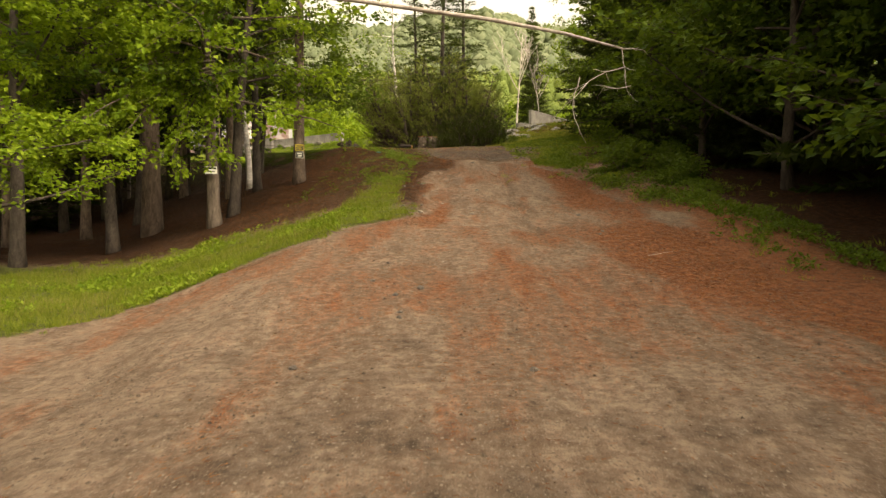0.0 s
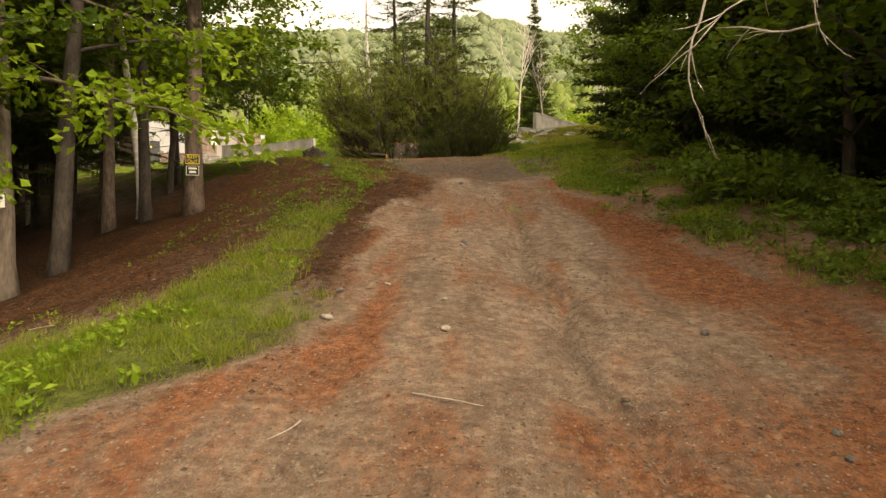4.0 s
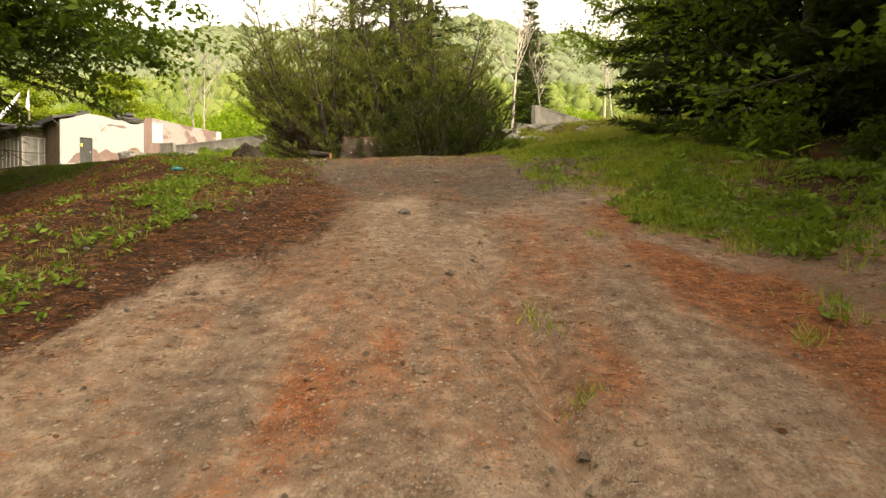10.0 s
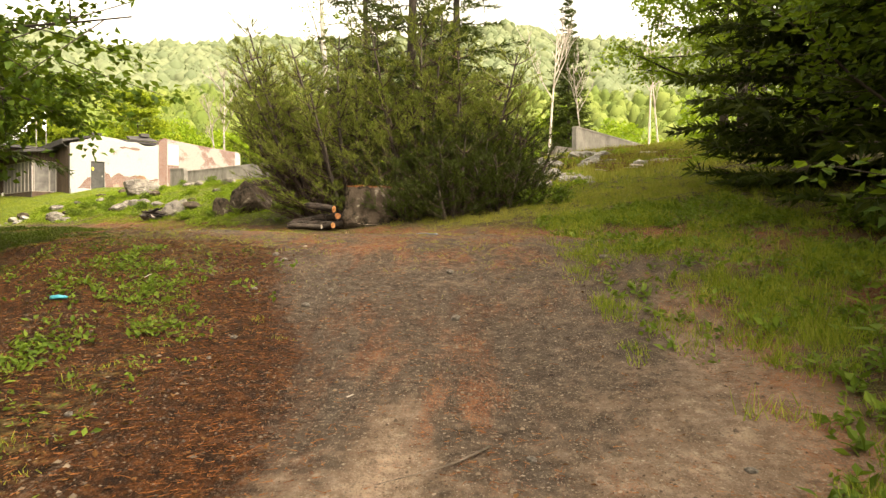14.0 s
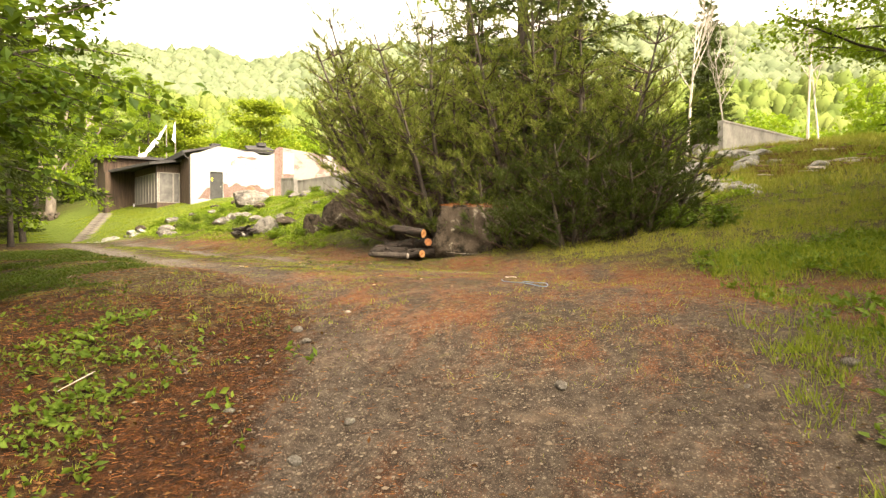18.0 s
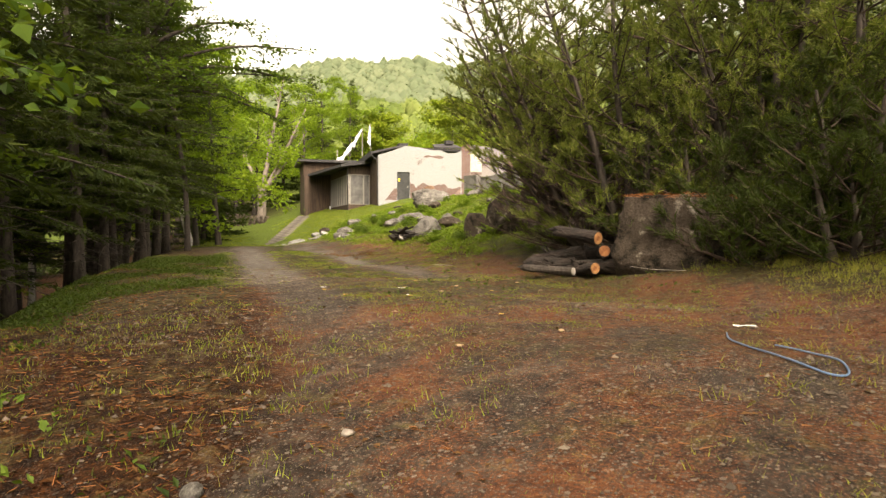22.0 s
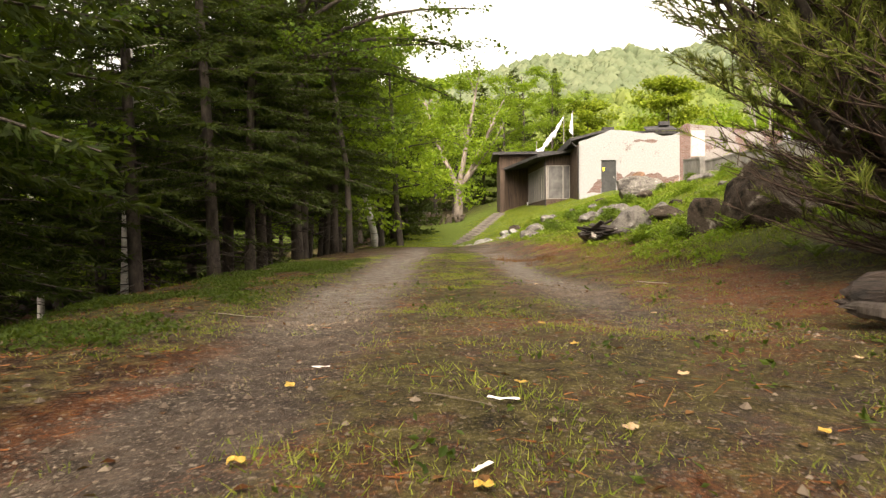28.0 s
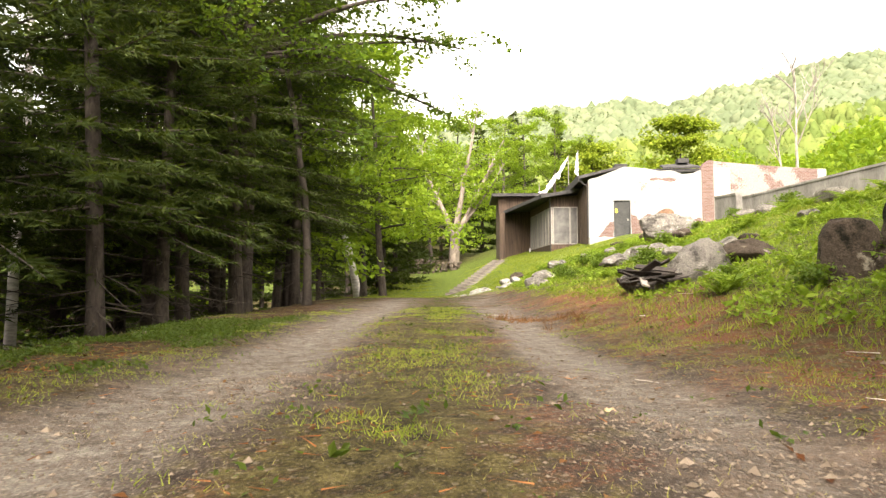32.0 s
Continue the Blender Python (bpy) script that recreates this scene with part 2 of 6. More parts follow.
def leafy(name, cols, rough=0.6, through_light=0.35, spec=0.08):
    """Foliage: each leaf its own shade, some light passing through."""
    m, nd, ln, bs = nodes_of(name)
    g = nd.new("ShaderNodeNewGeometry")
    n = noise_node(nd, ln, 0.9, 3, 0.5)
    f = math_node(nd, ln, "ADD", math_node(nd, ln, "MULTIPLY", g.outputs["Random Per Island"], 0.6), math_node(nd, ln, "MULTIPLY", n, 0.5))
    k = len(cols)
    col = ramp_node(nd, ln, f, [(0.12 + 0.76 * i / max(1, k - 1), c) for i, c in enumerate(cols)])
    ln.new(col, bs.inputs["Base Color"])
    bs.inputs["Roughness"].default_value, bs.inputs["Specular IOR Level"].default_value = rough, spec
    tr = nd.new("ShaderNodeBsdfTranslucent")
    ln.new(mix_node(nd, ln, 0.5, col, (0.30, 0.42, 0.03)), tr.inputs["Color"])
    mx = nd.new("ShaderNodeMixShader")
    mx.inputs[0].default_value = through_light
    out = nd["Material Output"]
    ln.new(bs.outputs[0], mx.inputs[1])
    ln.new(tr.outputs[0], mx.inputs[2])
    ln.new(mx.outputs[0], out.inputs["Surface"])
    return m


def soil_material():
    m, nd, ln, bs = nodes_of("soil")
    at_ = nd.new("ShaderNodeAttribute")
    at_.attribute_name = "cover"
    sp = nd.new("ShaderNodeSeparateColor")
    ln.new(at_.outputs["Color"], sp.inputs[0])
    grass, needle, grey = sp.outputs[0], sp.outputs[1], sp.outputs[2]
    tc = nd.new("ShaderNodeTexCoord")
    mp = nd.new("ShaderNodeMapping")
    mp.inputs["Scale"].default_value = (1.0, 0.22, 1.0)
    ln.new(tc.outputs["Object"], mp.inputs["Vector"])
    mid, fine = noise_node(nd, ln, 9, 9, 0.66), noise_node(nd, ln, 60, 6, 0.7)
    streak = noise_node(nd, ln, 3.4, 9, 0.72, mp.outputs[0], 0.2)
    blot = noise_node(nd, ln, 1.6, 9, 0.7, None, 0.3)
    mixed = math_node(nd, ln, "ADD", math_node(nd, ln, "MULTIPLY", mid, 0.55), math_node(nd, ln, "MULTIPLY", fine, 0.45))
    sand = ramp_node(nd, ln, mixed, [(0.36, (0.075, 0.051, 0.036)), (0.46, (0.155, 0.110, 0.079)), (0.54, (0.210, 0.156, 0.115)), (0.66, (0.316, 0.253, 0.198))])
    rut = ramp_node(nd, ln, streak, [(0.38, (0.70, 0.66, 0.63)), (0.50, (0.95, 0.94, 0.93)), (0.60, (1.12, 1.12, 1.13))])
    sand = mix_node(nd, ln, 1.0, sand, rut, "MULTIPLY")
    stone = ramp_node(nd, ln, mixed, [(0.37, (0.015, 0.011, 0.009)), (0.47, (0.037, 0.028, 0.021)), (0.55, (0.062, 0.048, 0.038)), (0.66, (0.122, 0.100, 0.080))])
    # Dark litter off the drive, with the trees' shade in its colour.
    shaded_duff = ramp_node(nd, ln, mixed, [(0.39, (0.006, 0.0023, 0.001)), (0.47, (0.016, 0.0056, 0.0015)), (0.54, (0.041, 0.0135, 0.0035)), (0.63, (0.098, 0.038, 0.012))])
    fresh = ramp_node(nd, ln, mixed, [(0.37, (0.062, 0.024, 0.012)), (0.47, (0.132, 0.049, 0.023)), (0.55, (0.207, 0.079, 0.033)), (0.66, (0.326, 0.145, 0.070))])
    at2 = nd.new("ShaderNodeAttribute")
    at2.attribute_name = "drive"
    shaded_duff = mix_node(nd, ln, at2.outputs["Fac"], shaded_duff, fresh)
    turf = ramp_node(nd, ln, mixed, [(0.39, (0.007, 0.006, 0.003)), (0.47, (0.029, 0.023, 0.008)), (0.54, (0.059, 0.048, 0.016)), (0.63, (0.115, 0.094, 0.036))])

    at3 = nd.new("ShaderNodeAttribute")
    at3.attribute_name = "lawn"
    thatch = ramp_node(nd, ln, mixed, [(0.38, (0.035, 0.052, 0.008)), (0.5, (0.080, 0.115, 0.016)), (0.63, (0.15, 0.19, 0.03))])
    turf = mix_node(nd, ln, at3.outputs["Fac"], turf, thatch)

    def edge(mask, n, w=0.22):
        """A mask broken up by noise."""
        s = math_node(nd, ln, "ADD", mask, math_node(nd, ln, "MULTIPLY", math_node(nd, ln, "SUBTRACT", n, 0.5), 2.4))
        r = nd.new("ShaderNodeMapRange")
        r.inputs[1].default_value, r.inputs[2].default_value = 0.5 - w, 0.5 + w
        ln.new(s, r.inputs[0])
        return r.outputs[0]

    def half(p, q):
        return math_node(nd, ln, "ADD", math_node(nd, ln, "MULTIPLY", p, 0.55), math_node(nd, ln, "MULTIPLY", q, 0.45))
    col = mix_node(nd, ln, edge(grey, half(blot, fine), 0.2), sand, stone)
    dust = ramp_node(nd, ln, mixed, [(0.39, (0.050, 0.042, 0.034)), (0.48, (0.108, 0.092, 0.076)), (0.56, (0.155, 0.137, 0.116)), (0.64, (0.239, 0.217, 0.188))])
    col = mix_node(nd, ln, edge(at_.outputs["Alpha"], half(blot, fine), 0.25), col, dust)
    col = mix_node(nd, ln, edge(needle, half(streak, fine), 0.15), col, shaded_duff)
    col = mix_node(nd, ln, edge(grass, half(mid, blot), 0.16), col, turf)
    clad = math_node(nd, ln, "MULTIPLY", math_node(nd, ln, "MAXIMUM", grass, math_node(nd, ln, "MULTIPLY", needle, math_node(nd, ln, "SUBTRACT", 1.0, at2.outputs["Fac"], True))), 0.68)
    grit = noise_node(nd, ln, 120, 3, 0.6)
    col = mix_node(nd, ln, math_node(nd, ln, "MULTIPLY", math_node(nd, ln, "GREATER_THAN", grit, 0.64), math_node(nd, ln, "SUBTRACT", 0.45, math_node(nd, ln, "MULTIPLY", clad, 0.5))), col, (0.34, 0.28, 0.22))
    col = mix_node(nd, ln, math_node(nd, ln, "MULTIPLY", math_node(nd, ln, "LESS_THAN", grit, 0.37), 0.55), col, (0.035, 0.025, 0.018))
    chips = []
    for size, keep in ((34, 0.74), (75, 0.62)):
        vo = nd.new("ShaderNodeTexVoronoi")
        vo.inputs["Scale"].default_value = size
        ln.new(tc.outputs["Object"], vo.inputs["Vector"])
        cell = nd.new("ShaderNodeSeparateColor")
        ln.new(vo.outputs["Color"], cell.inputs[0])
        chip = math_node(nd, ln, "MULTIPLY", math_node(nd, ln, "GREATER_THAN", cell.outputs[0], keep), math_node(nd, ln, "LESS_THAN", vo.outputs["Distance"], 0.38))
        chipcol = ramp_node(nd, ln, cell.outputs[1], [(0.0, (0.070, 0.054, 0.042)), (0.5, (0.135, 0.103, 0.077)), (1.0, (0.29, 0.245, 0.195))])
        col = mix_node(nd, ln, math_node(nd, ln, "MULTIPLY", chip, math_node(nd, ln, "SUBTRACT", 0.75, clad)), col, chipcol)
        chips.append(chip)
    chip = math_node(nd, ln, "MAXIMUM", chips[0], chips[1])
    ln.new(col, bs.inputs["Base Color"])
    bs.inputs["Roughness"].default_value, bs.inputs["Specular IOR Level"].default_value = 0.95, 0.12
    h = math_node(nd, ln, "ADD", math_node(nd, ln, "MULTIPLY", mid, 0.5), math_node(nd, ln, "MULTIPLY", fine, 0.3))
    h = math_node(nd, ln, "ADD", h, math_node(nd, ln, "MULTIPLY", chip, 0.3))
    bump_node(nd, ln, bs, math_node(nd, ln, "ADD", h, math_node(nd, ln, "MULTIPLY", grit, 0.25)), 0.9, 0.05)
    return m


def brick_plaster(name, plaster_dark, plaster_light, bare, seed):
    """Brick wall whose whitewash has come off in patches. bare: how much brick shows."""
    m, nd, ln, bs = nodes_of(name)
    tc = nd.new("ShaderNodeTexCoord")
    mp = nd.new("ShaderNodeMapping")
    mp.inputs["Rotation"].default_value = (radians(90), 0, 0)
    mp.inputs["Location"].default_value = (seed, 0, seed)
    ln.new(tc.outputs["Object"], mp.inputs["Vector"])
    br = nd.new("ShaderNodeTexBrick")
    ln.new(mp.outputs[0], br.inputs["Vector"])
    br.inputs["Scale"].default_value = 1.0
    br.inputs["Brick Width"].default_value, br.inputs["Row Height"].default_value, br.inputs["Mortar Size"].default_value = 0.22, 0.075, 0.008
    for i, c in ((1, (0.095, 0.043, 0.034)), (2, (0.145, 0.080, 0.066)), (3, (0.17, 0.155, 0.14))):
        br.inputs[i].default_value = (*c, 1)
    n1 = noise_node(nd, ln, 0.55, 8, 0.62, tc.outputs["Object"], 0.3)
    n2 = noise_node(nd, ln, 14, 4, 0.6, tc.outputs["Object"])
    pl = ramp_node(nd, ln, n2, [(0.3, plaster_dark), (0.7, plaster_light)])
    f = ramp_node(nd, ln, math_node(nd, ln, "ADD", n1, math_node(nd, ln, "MULTIPLY", math_node(nd, ln, "SUBTRACT", n2, 0.5), 0.25)), [(bare - 0.03, (0, 0, 0)), (bare + 0.03, (1, 1, 1))])
    ln.new(mix_node(nd, ln, f, br.outputs["Color"], pl), bs.inputs["Base Color"])
    bs.inputs["Roughness"].default_value = 0.9
    bump_node(nd, ln, bs, math_node(nd, ln, "ADD", f, math_node(nd, ln, "MULTIPLY", br.outputs["Fac"], -0.3)), 0.5, 0.02)
    return m


def stone_material(name, dark, mid, pale, bare):
    """Weathered stone: dark growth, plain rock and pale lichen blotches. bare: where lichen begins."""
    m, nd, ln, bs = nodes_of(name)
    big, small, grain = noise_node(nd, ln, 1.7, 8, 0.65, None, 0.6), noise_node(nd, ln, 9, 8, 0.7), noise_node(nd, ln, 60, 4, 0.7)
    f = math_node(nd, ln, "ADD", math_node(nd, ln, "MULTIPLY", big, 0.6), math_node(nd, ln, "MULTIPLY", small, 0.4))
    col = ramp_node(nd, ln, f, [(0.40, dark), (0.50, mid), (bare, mid), (bare + 0.05, pale)])
    speck = ramp_node(nd, ln, grain, [(0.35, (0.55, 0.55, 0.55)), (0.65, (1.3, 1.3, 1.3))])
    ln.new(mix_node(nd, ln, 1.0, col, speck, "MULTIPLY"), bs.inputs["Base Color"])
    bs.inputs["Roughness"].default_value, bs.inputs["Specular IOR Level"].default_value = 0.95, 0.15
    bump_node(nd, ln, bs, math_node(nd, ln, "ADD", small, math_node(nd, ln, "MULTIPLY", grain, 0.4)), 1.0, 0.06)
    return m


SOIL = soil_material()
BARK = plain("rough bark", (0.045, 0.034, 0.026), (0.17, 0.135, 0.105), 0.95, 5, 0.9, (1, 1, 0.25), fine=26, dist=0.05)
PINEBARK = plain("pine bark", (0.06, 0.042, 0.032), (0.21, 0.155, 0.12), 0.95, 7, 1.0, (1, 1, 0.4), fine=30, dist=0.05)
DARKBARK = plain("dark spruce bark", (0.022, 0.017, 0.014), (0.085, 0.068, 0.055), 0.95, 6, 0.8, (1, 1, 0.4), fine=30, dist=0.04)
BIRCHBARK = plain("white birch bark", (0.30, 0.27, 0.24), (0.78, 0.74, 0.69), 0.7, 3.2, 0.4, (0.6, 0.6, 3.0), fine=18, dist=0.02)
DEADWOOD = plain("bleached dead wood", (0.20, 0.17, 0.145), (0.48, 0.43, 0.375), 0.85, 5, 0.5, (1, 1, 0.3))
REDTWIG = plain("red-brown twigs", (0.028, 0.019, 0.013), (0.085, 0.055, 0.038), 0.9, 8, 0.3)
BRUSHWOOD = plain("brown brushwood", (0.06, 0.035, 0.022), (0.20, 0.115, 0.07), 0.9, 6, 0.4, (0.4, 2, 2))
GREYWOOD = plain("grey bare wood", (0.10, 0.085, 0.07), (0.34, 0.305, 0.265), 0.9, 4, 0.5, (1, 1, 0.5))
# Two tones of one maple leaf; shade and sunlight are in the colours.
MAPLE_SHADE = leafy("maple leaves", [(0.015, 0.034, 0.006), (0.034, 0.068, 0.010), (0.078, 0.125, 0.017)], 0.5, 0.34)
MAPLE_LIT = leafy("lit maple leaves", [(0.07, 0.13, 0.012), (0.13, 0.21, 0.018), (0.22, 0.30, 0.03)], 0.5, 0.45)
SPRUCE = leafy("spruce needles", [(0.009, 0.016, 0.004), (0.021, 0.033, 0.007), (0.047, 0.060, 0.013)], 0.6, 0.14)
PINE = leafy("pine needles", [(0.036, 0.052, 0.011), (0.105, 0.128, 0.028), (0.24, 0.25, 0.068)], 0.55, 0.34)
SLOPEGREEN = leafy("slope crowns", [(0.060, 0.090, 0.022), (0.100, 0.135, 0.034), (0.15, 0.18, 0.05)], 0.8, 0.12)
# Far crowns paled: distance haze is mixed into their green.
HAZEGREEN = leafy("hazed hill crowns", [(0.085, 0.110, 0.060), (0.115, 0.142, 0.078), (0.15, 0.172, 0.096)], 0.8, 0.12)
GRASS = leafy("grass blades", [(0.05, 0.085, 0.010), (0.125, 0.165, 0.018), (0.27, 0.28, 0.055)], 0.55, 0.38)
# Grass of the left bank, its blades darkened for the trees' shade.
SHADEGRASS = leafy("shaded bank grass blades", [(0.042, 0.072, 0.009), (0.105, 0.140, 0.016), (0.20, 0.21, 0.04)], 0.55, 0.34)
DRYGRASS = leafy("dry grass blades", [(0.080, 0.080, 0.024), (0.160, 0.140, 0.048), (0.256, 0.208, 0.088)], 0.6, 0.3)
HAYGRASS = leafy("yellow green grass", [(0.10, 0.11, 0.018), (0.20, 0.20, 0.038), (0.32, 0.29, 0.075)], 0.6, 0.35)
YELLOWLEAF = leafy("yellow-green maple leaves", [(0.075, 0.12, 0.012), (0.16, 0.21, 0.02), (0.26, 0.30, 0.035)], 0.5, 0.4)
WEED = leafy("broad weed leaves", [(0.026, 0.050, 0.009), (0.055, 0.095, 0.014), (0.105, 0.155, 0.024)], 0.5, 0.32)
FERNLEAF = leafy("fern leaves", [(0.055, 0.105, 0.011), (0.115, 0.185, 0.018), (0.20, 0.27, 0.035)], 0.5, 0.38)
# Low weeds beside the driveway, the trees' shade put into their green.
SHADEWEED = leafy("low weeds in shade tone", [(0.010, 0.020, 0.004), (0.021, 0.037, 0.007), (0.047, 0.067, 0.012)], 0.5, 0.25)
FALLEN = leafy("fallen leaves", [(0.024, 0.008, 0.003), (0.053, 0.018, 0.006), (0.145, 0.075, 0.030)], 0.8, 0.05)
ROCK = stone_material("grey granite", (0.05, 0.045, 0.04), (0.17, 0.155, 0.135), (0.36, 0.34, 0.31), 0.55)
PALEROCK = stone_material("bleached rubble", (0.10, 0.095, 0.085), (0.27, 0.26, 0.235), (0.52, 0.505, 0.48), 0.56)
MOSSROCK = stone_material("mossy boulder", (0.009, 0.008, 0.005), (0.066, 0.050, 0.037), (0.22, 0.195, 0.16), 0.555)
CONCRETE = plain("weathered concrete", (0.13, 0.12, 0.108), (0.27, 0.255, 0.23), 0.9, 1.8, 0.3, (1, 1, 0.5), fine=20)
PLANK = plain("weathered siding", (0.021, 0.013, 0.010), (0.112, 0.074, 0.050), 0.85, 2.2, 0.6, (7, 7, 0.35), fine=22)
SHINGLE = plain("dark roof", (0.018, 0.017, 0.017), (0.06, 0.056, 0.054), 0.8, 5, 0.5, fine=30)
PALEWOOD = plain("pale frame", (0.180, 0.162, 0.144), (0.312, 0.288, 0.258), 0.7, 4, 0.3, (4, 4, 0.5))
DOORPAINT = plain("grey steel door", (0.02, 0.02, 0.019), (0.05, 0.05, 0.047), 0.5, 3, 0.15)
CUTWOOD = plain("sawn wood", (0.22, 0.09, 0.035), (0.46, 0.23, 0.09), 0.8, 9, 0.3)
STEPWOOD = plain("grey timber step", (0.08, 0.068, 0.058), (0.21, 0.185, 0.155), 0.9, 4, 0.4, (0.6, 4, 2))
CLOTH = plain("torn white sheet", (0.62, 0.62, 0.66), (0.86, 0.86, 0.88), 0.8, 3, 0.2)
WHITEWALL = brick_plaster("whitewashed brick", (0.19, 0.19, 0.19), (0.33, 0.33, 0.325), 0.345, 3.0)
PINKWALL = brick_plaster("faded pink brick", (0.165, 0.138, 0.128), (0.27, 0.25, 0.235), 0.475, 7.0)
REDBRICK = brick_plaster("red brick", (0.22, 0.145, 0.12), (0.32, 0.22, 0.18), 0.68, 5.0)


# ---- the ground ----
def drive_left(y):
    return np.interp(y, [-6, 2, 6, 8, 9.2, 11, 13, 14.9, 17.5, 20, 23.3, 26.6, 28, 29.8, 32.2], [-30, -14, -7, -5.3, -4.5, -3.2, -1.5, -0.45, -0.55, -0.5, -0.05, -0.35, -1.0, -1.5, -2.6])


def green_right(y):
    return np.interp(y, [-6, 4, 7, 14, 17, 20, 23.4, 26, 28, 31.5], [7.5, 5.0, 4.3, 4.8, 3.95, 3.65, 2.95, 3.15, 3.2, 3.6])


def strip_edge(y):
    """Where the green strip beside the climb ends towards the drive."""
    return np.interp(y, [8, 11, 13, 15.2, 17.6, 20, 24, 26.7, 28, 29.8, 32.2], [-5.5, -3.4, -2.0, -1.15, -1.07, -1.1, -0.9, -0.85, -1.4, -1.9, -3.0])


def bump(x, c, w):
    return np.exp(-((x - c) / w) ** 2)


def cover(x, y):
    """Grass, needle litter and grey gravel on the ground, each 0..1."""
    a, b = ab(x, y)
    n1, n2, n3 = vnoise(x, y, 3.1, 5), vnoise(x, y, 1.1, 6), vnoise(x, y, 0.45, 7)
    wob = 0.45 * (n1 - 0.5) + 0.35 * (n2 - 0.5) + 0.2 * (n3 - 0.5)
    left, right, se = drive_left(y), green_right(y), strip_edge(y)
    south = 1 - sstep(27.5, 31, y + 0.3 * x)
    drive = sstep(-0.35, 0.35, x - left + 2.0 * wob) * sstep(-0.35, 0.35, right - x + 1.8 * wob) * south
    pubroad = sstep(-0.5, 0.5, 2.6 - np.abs(road_off(x, y)) + wob)
    tracks = np.maximum(np.exp(-((b + 1.05) / 0.5) ** 4), np.exp(-((b - 1.25) / 0.42) ** 4) * sstep(6, 10, a)) * sstep(2, 5, a) * (1 - sstep(36, 42, a))
    yard = sstep(-1.0, 1.5, 3.6 - np.hypot((x - 0.7) * 0.9, (y - 29.5) * 0.55) + wob)
    # strip of grass, then of weeds, on the bank side of the climb
    width = np.interp(y, [8, 13, 16, 21, 25, 32], [6, 2.5, 1.1, 0.75, 0.75, 1.3])
    strip = sstep(-0.2, 0.25, se - x + 0.6 * wob) * sstep(-0.3, 0.4, x - se + width + wob) * sstep(3, 7, y) * (1 - sstep(31, 33, y))
    strip = strip * np.interp(y, [13, 17, 20, 23, 32], [1.0, 0.9, 0.6, 0.38, 0.35])
    lower = (1 - sstep(14, 17.5, y + 0.12 * (x + 4))) * (1 - drive) * (1 - pubroad) * sstep(-40, -20, x) * (1 - sstep(0, 3, x))
    # litter
    side = (1 - sstep(-0.35, 0.35, x - left + 2.0 * wob)) * sstep(13.5, 17.5, y + 0.12 * (x + 4)) * (1 - sstep(1.8, 4.2, a + 1.5 * wob) * sstep(29, 31, y)) * sstep(-26, -18, x)
    band = sstep(0.35, 0.65, vnoise(x, y * 0.3, 0.6, 8))
    lane = 0.10 * np.sin(y * 0.9) + 0.022 * (y - 13)
    stripes = bump(x, 0.72 + lane, 0.22) + 0.3 * bump(x, -0.15 + lane, 0.18) + bump(x, 2.12 + 0.4 * lane, 0.22) * sstep(15, 19, y)
    stripes = stripes * (1 - sstep(18.5, 21, y))
    redside = sstep(-0.3, 0.9, x - np.interp(y, [0, 6, 12, 19, 26], [1.9, 2.3, 2.8, 3.0, 2.6]) + 1.4 * wob)
    drift = np.interp(y, [0, 8, 12, 22, 25], [0.13, 0.19, 0.22, 0.22, 0.16]) + 0.22 * band + 0.70 * stripes * (0.1 + 0.9 * band) * (0.4 + 1.0 * n2) * sstep(9, 13, y) + 0.60 * redside * (0.45 + 1.0 * n1) * sstep(4, 10, y) + 0.16 * (1 - sstep(0.3, 1.1, x - left)) * sstep(12, 15, y) * (1 - sstep(20, 23, y)) + 0.12 * bump(y, 11, 4)
    smooth = bump(x, 2.3 + 0.12 * (y - 16.6), 0.3) ** 2 * bump(y, 16.6, 1.1) ** 2 + bump(x, 1.6, 0.25) ** 2 * bump(y, 17.0, 0.6) ** 2 + 0.85 * bump(x, 1.0, 0.22) * bump(y, 23.6, 1.9) ** 2
    drift = drive * (drift + 0.06 * sstep(20, 22.5, y) * (1 - sstep(24, 26.5, y)) + 0.02 * sstep(24, 26, y)) * (1 - np.clip(1.6 * smooth, 0, 0.95))
    wood = np.maximum(sstep(0.5, 2.6, x - right), sstep(-0.9, 0.1, x - right) * (1 - sstep(11, 15, y))) * (1 - sstep(30, 36, y)) * 0.85
    forest = sstep(5.5, 9.5, -b) * sstep(24, 30, y) * (1 - pubroad) * 0.5
    verge = bump(b, 3.0, 1.2) * sstep(0, 5, a) * (1 - sstep(20, 27, a)) * 0.8
    trackside = bump(x, left - 0.05, 0.75) * sstep(20.5, 23, y) * (1 - sstep(31, 33, y)) * 0.95
    edge_litter = sstep(-0.5, 0.4, x - right + wob) * (1 - sstep(27, 32, y)) * (0.46 + 0.3 * (1 - sstep(14, 18, y)))
    needle = np.maximum.reduce([edge_litter, side * (0.75 + 0.2 * sstep(19, 22, y)), drift, wood, forest, verge, yard * (0.17 + 0.35 * (n2 - 0.4)), trackside])
    # the upper ground: gravel and brown litter under thin low grass
    upper = sstep(26.5, 30.5, y + 0.3 * x)
    lawn = sstep(30, 35, a) * sstep(-4, -1, b)
    near_low = 1 - sstep(2.5, 5.5, a)
    far_grass = sstep(2.2, 4.0, b + 0.8 * wob) * upper
    right_yard = sstep(1.4, 3.2, x - 0.35 * (y - 28) + wob) * sstep(25, 28, y)
    middle = bump(b, 0.1, 0.62) * sstep(5, 9, a) + 0.5 * bump(b, 2.4, 0.6) * sstep(5, 9, a)
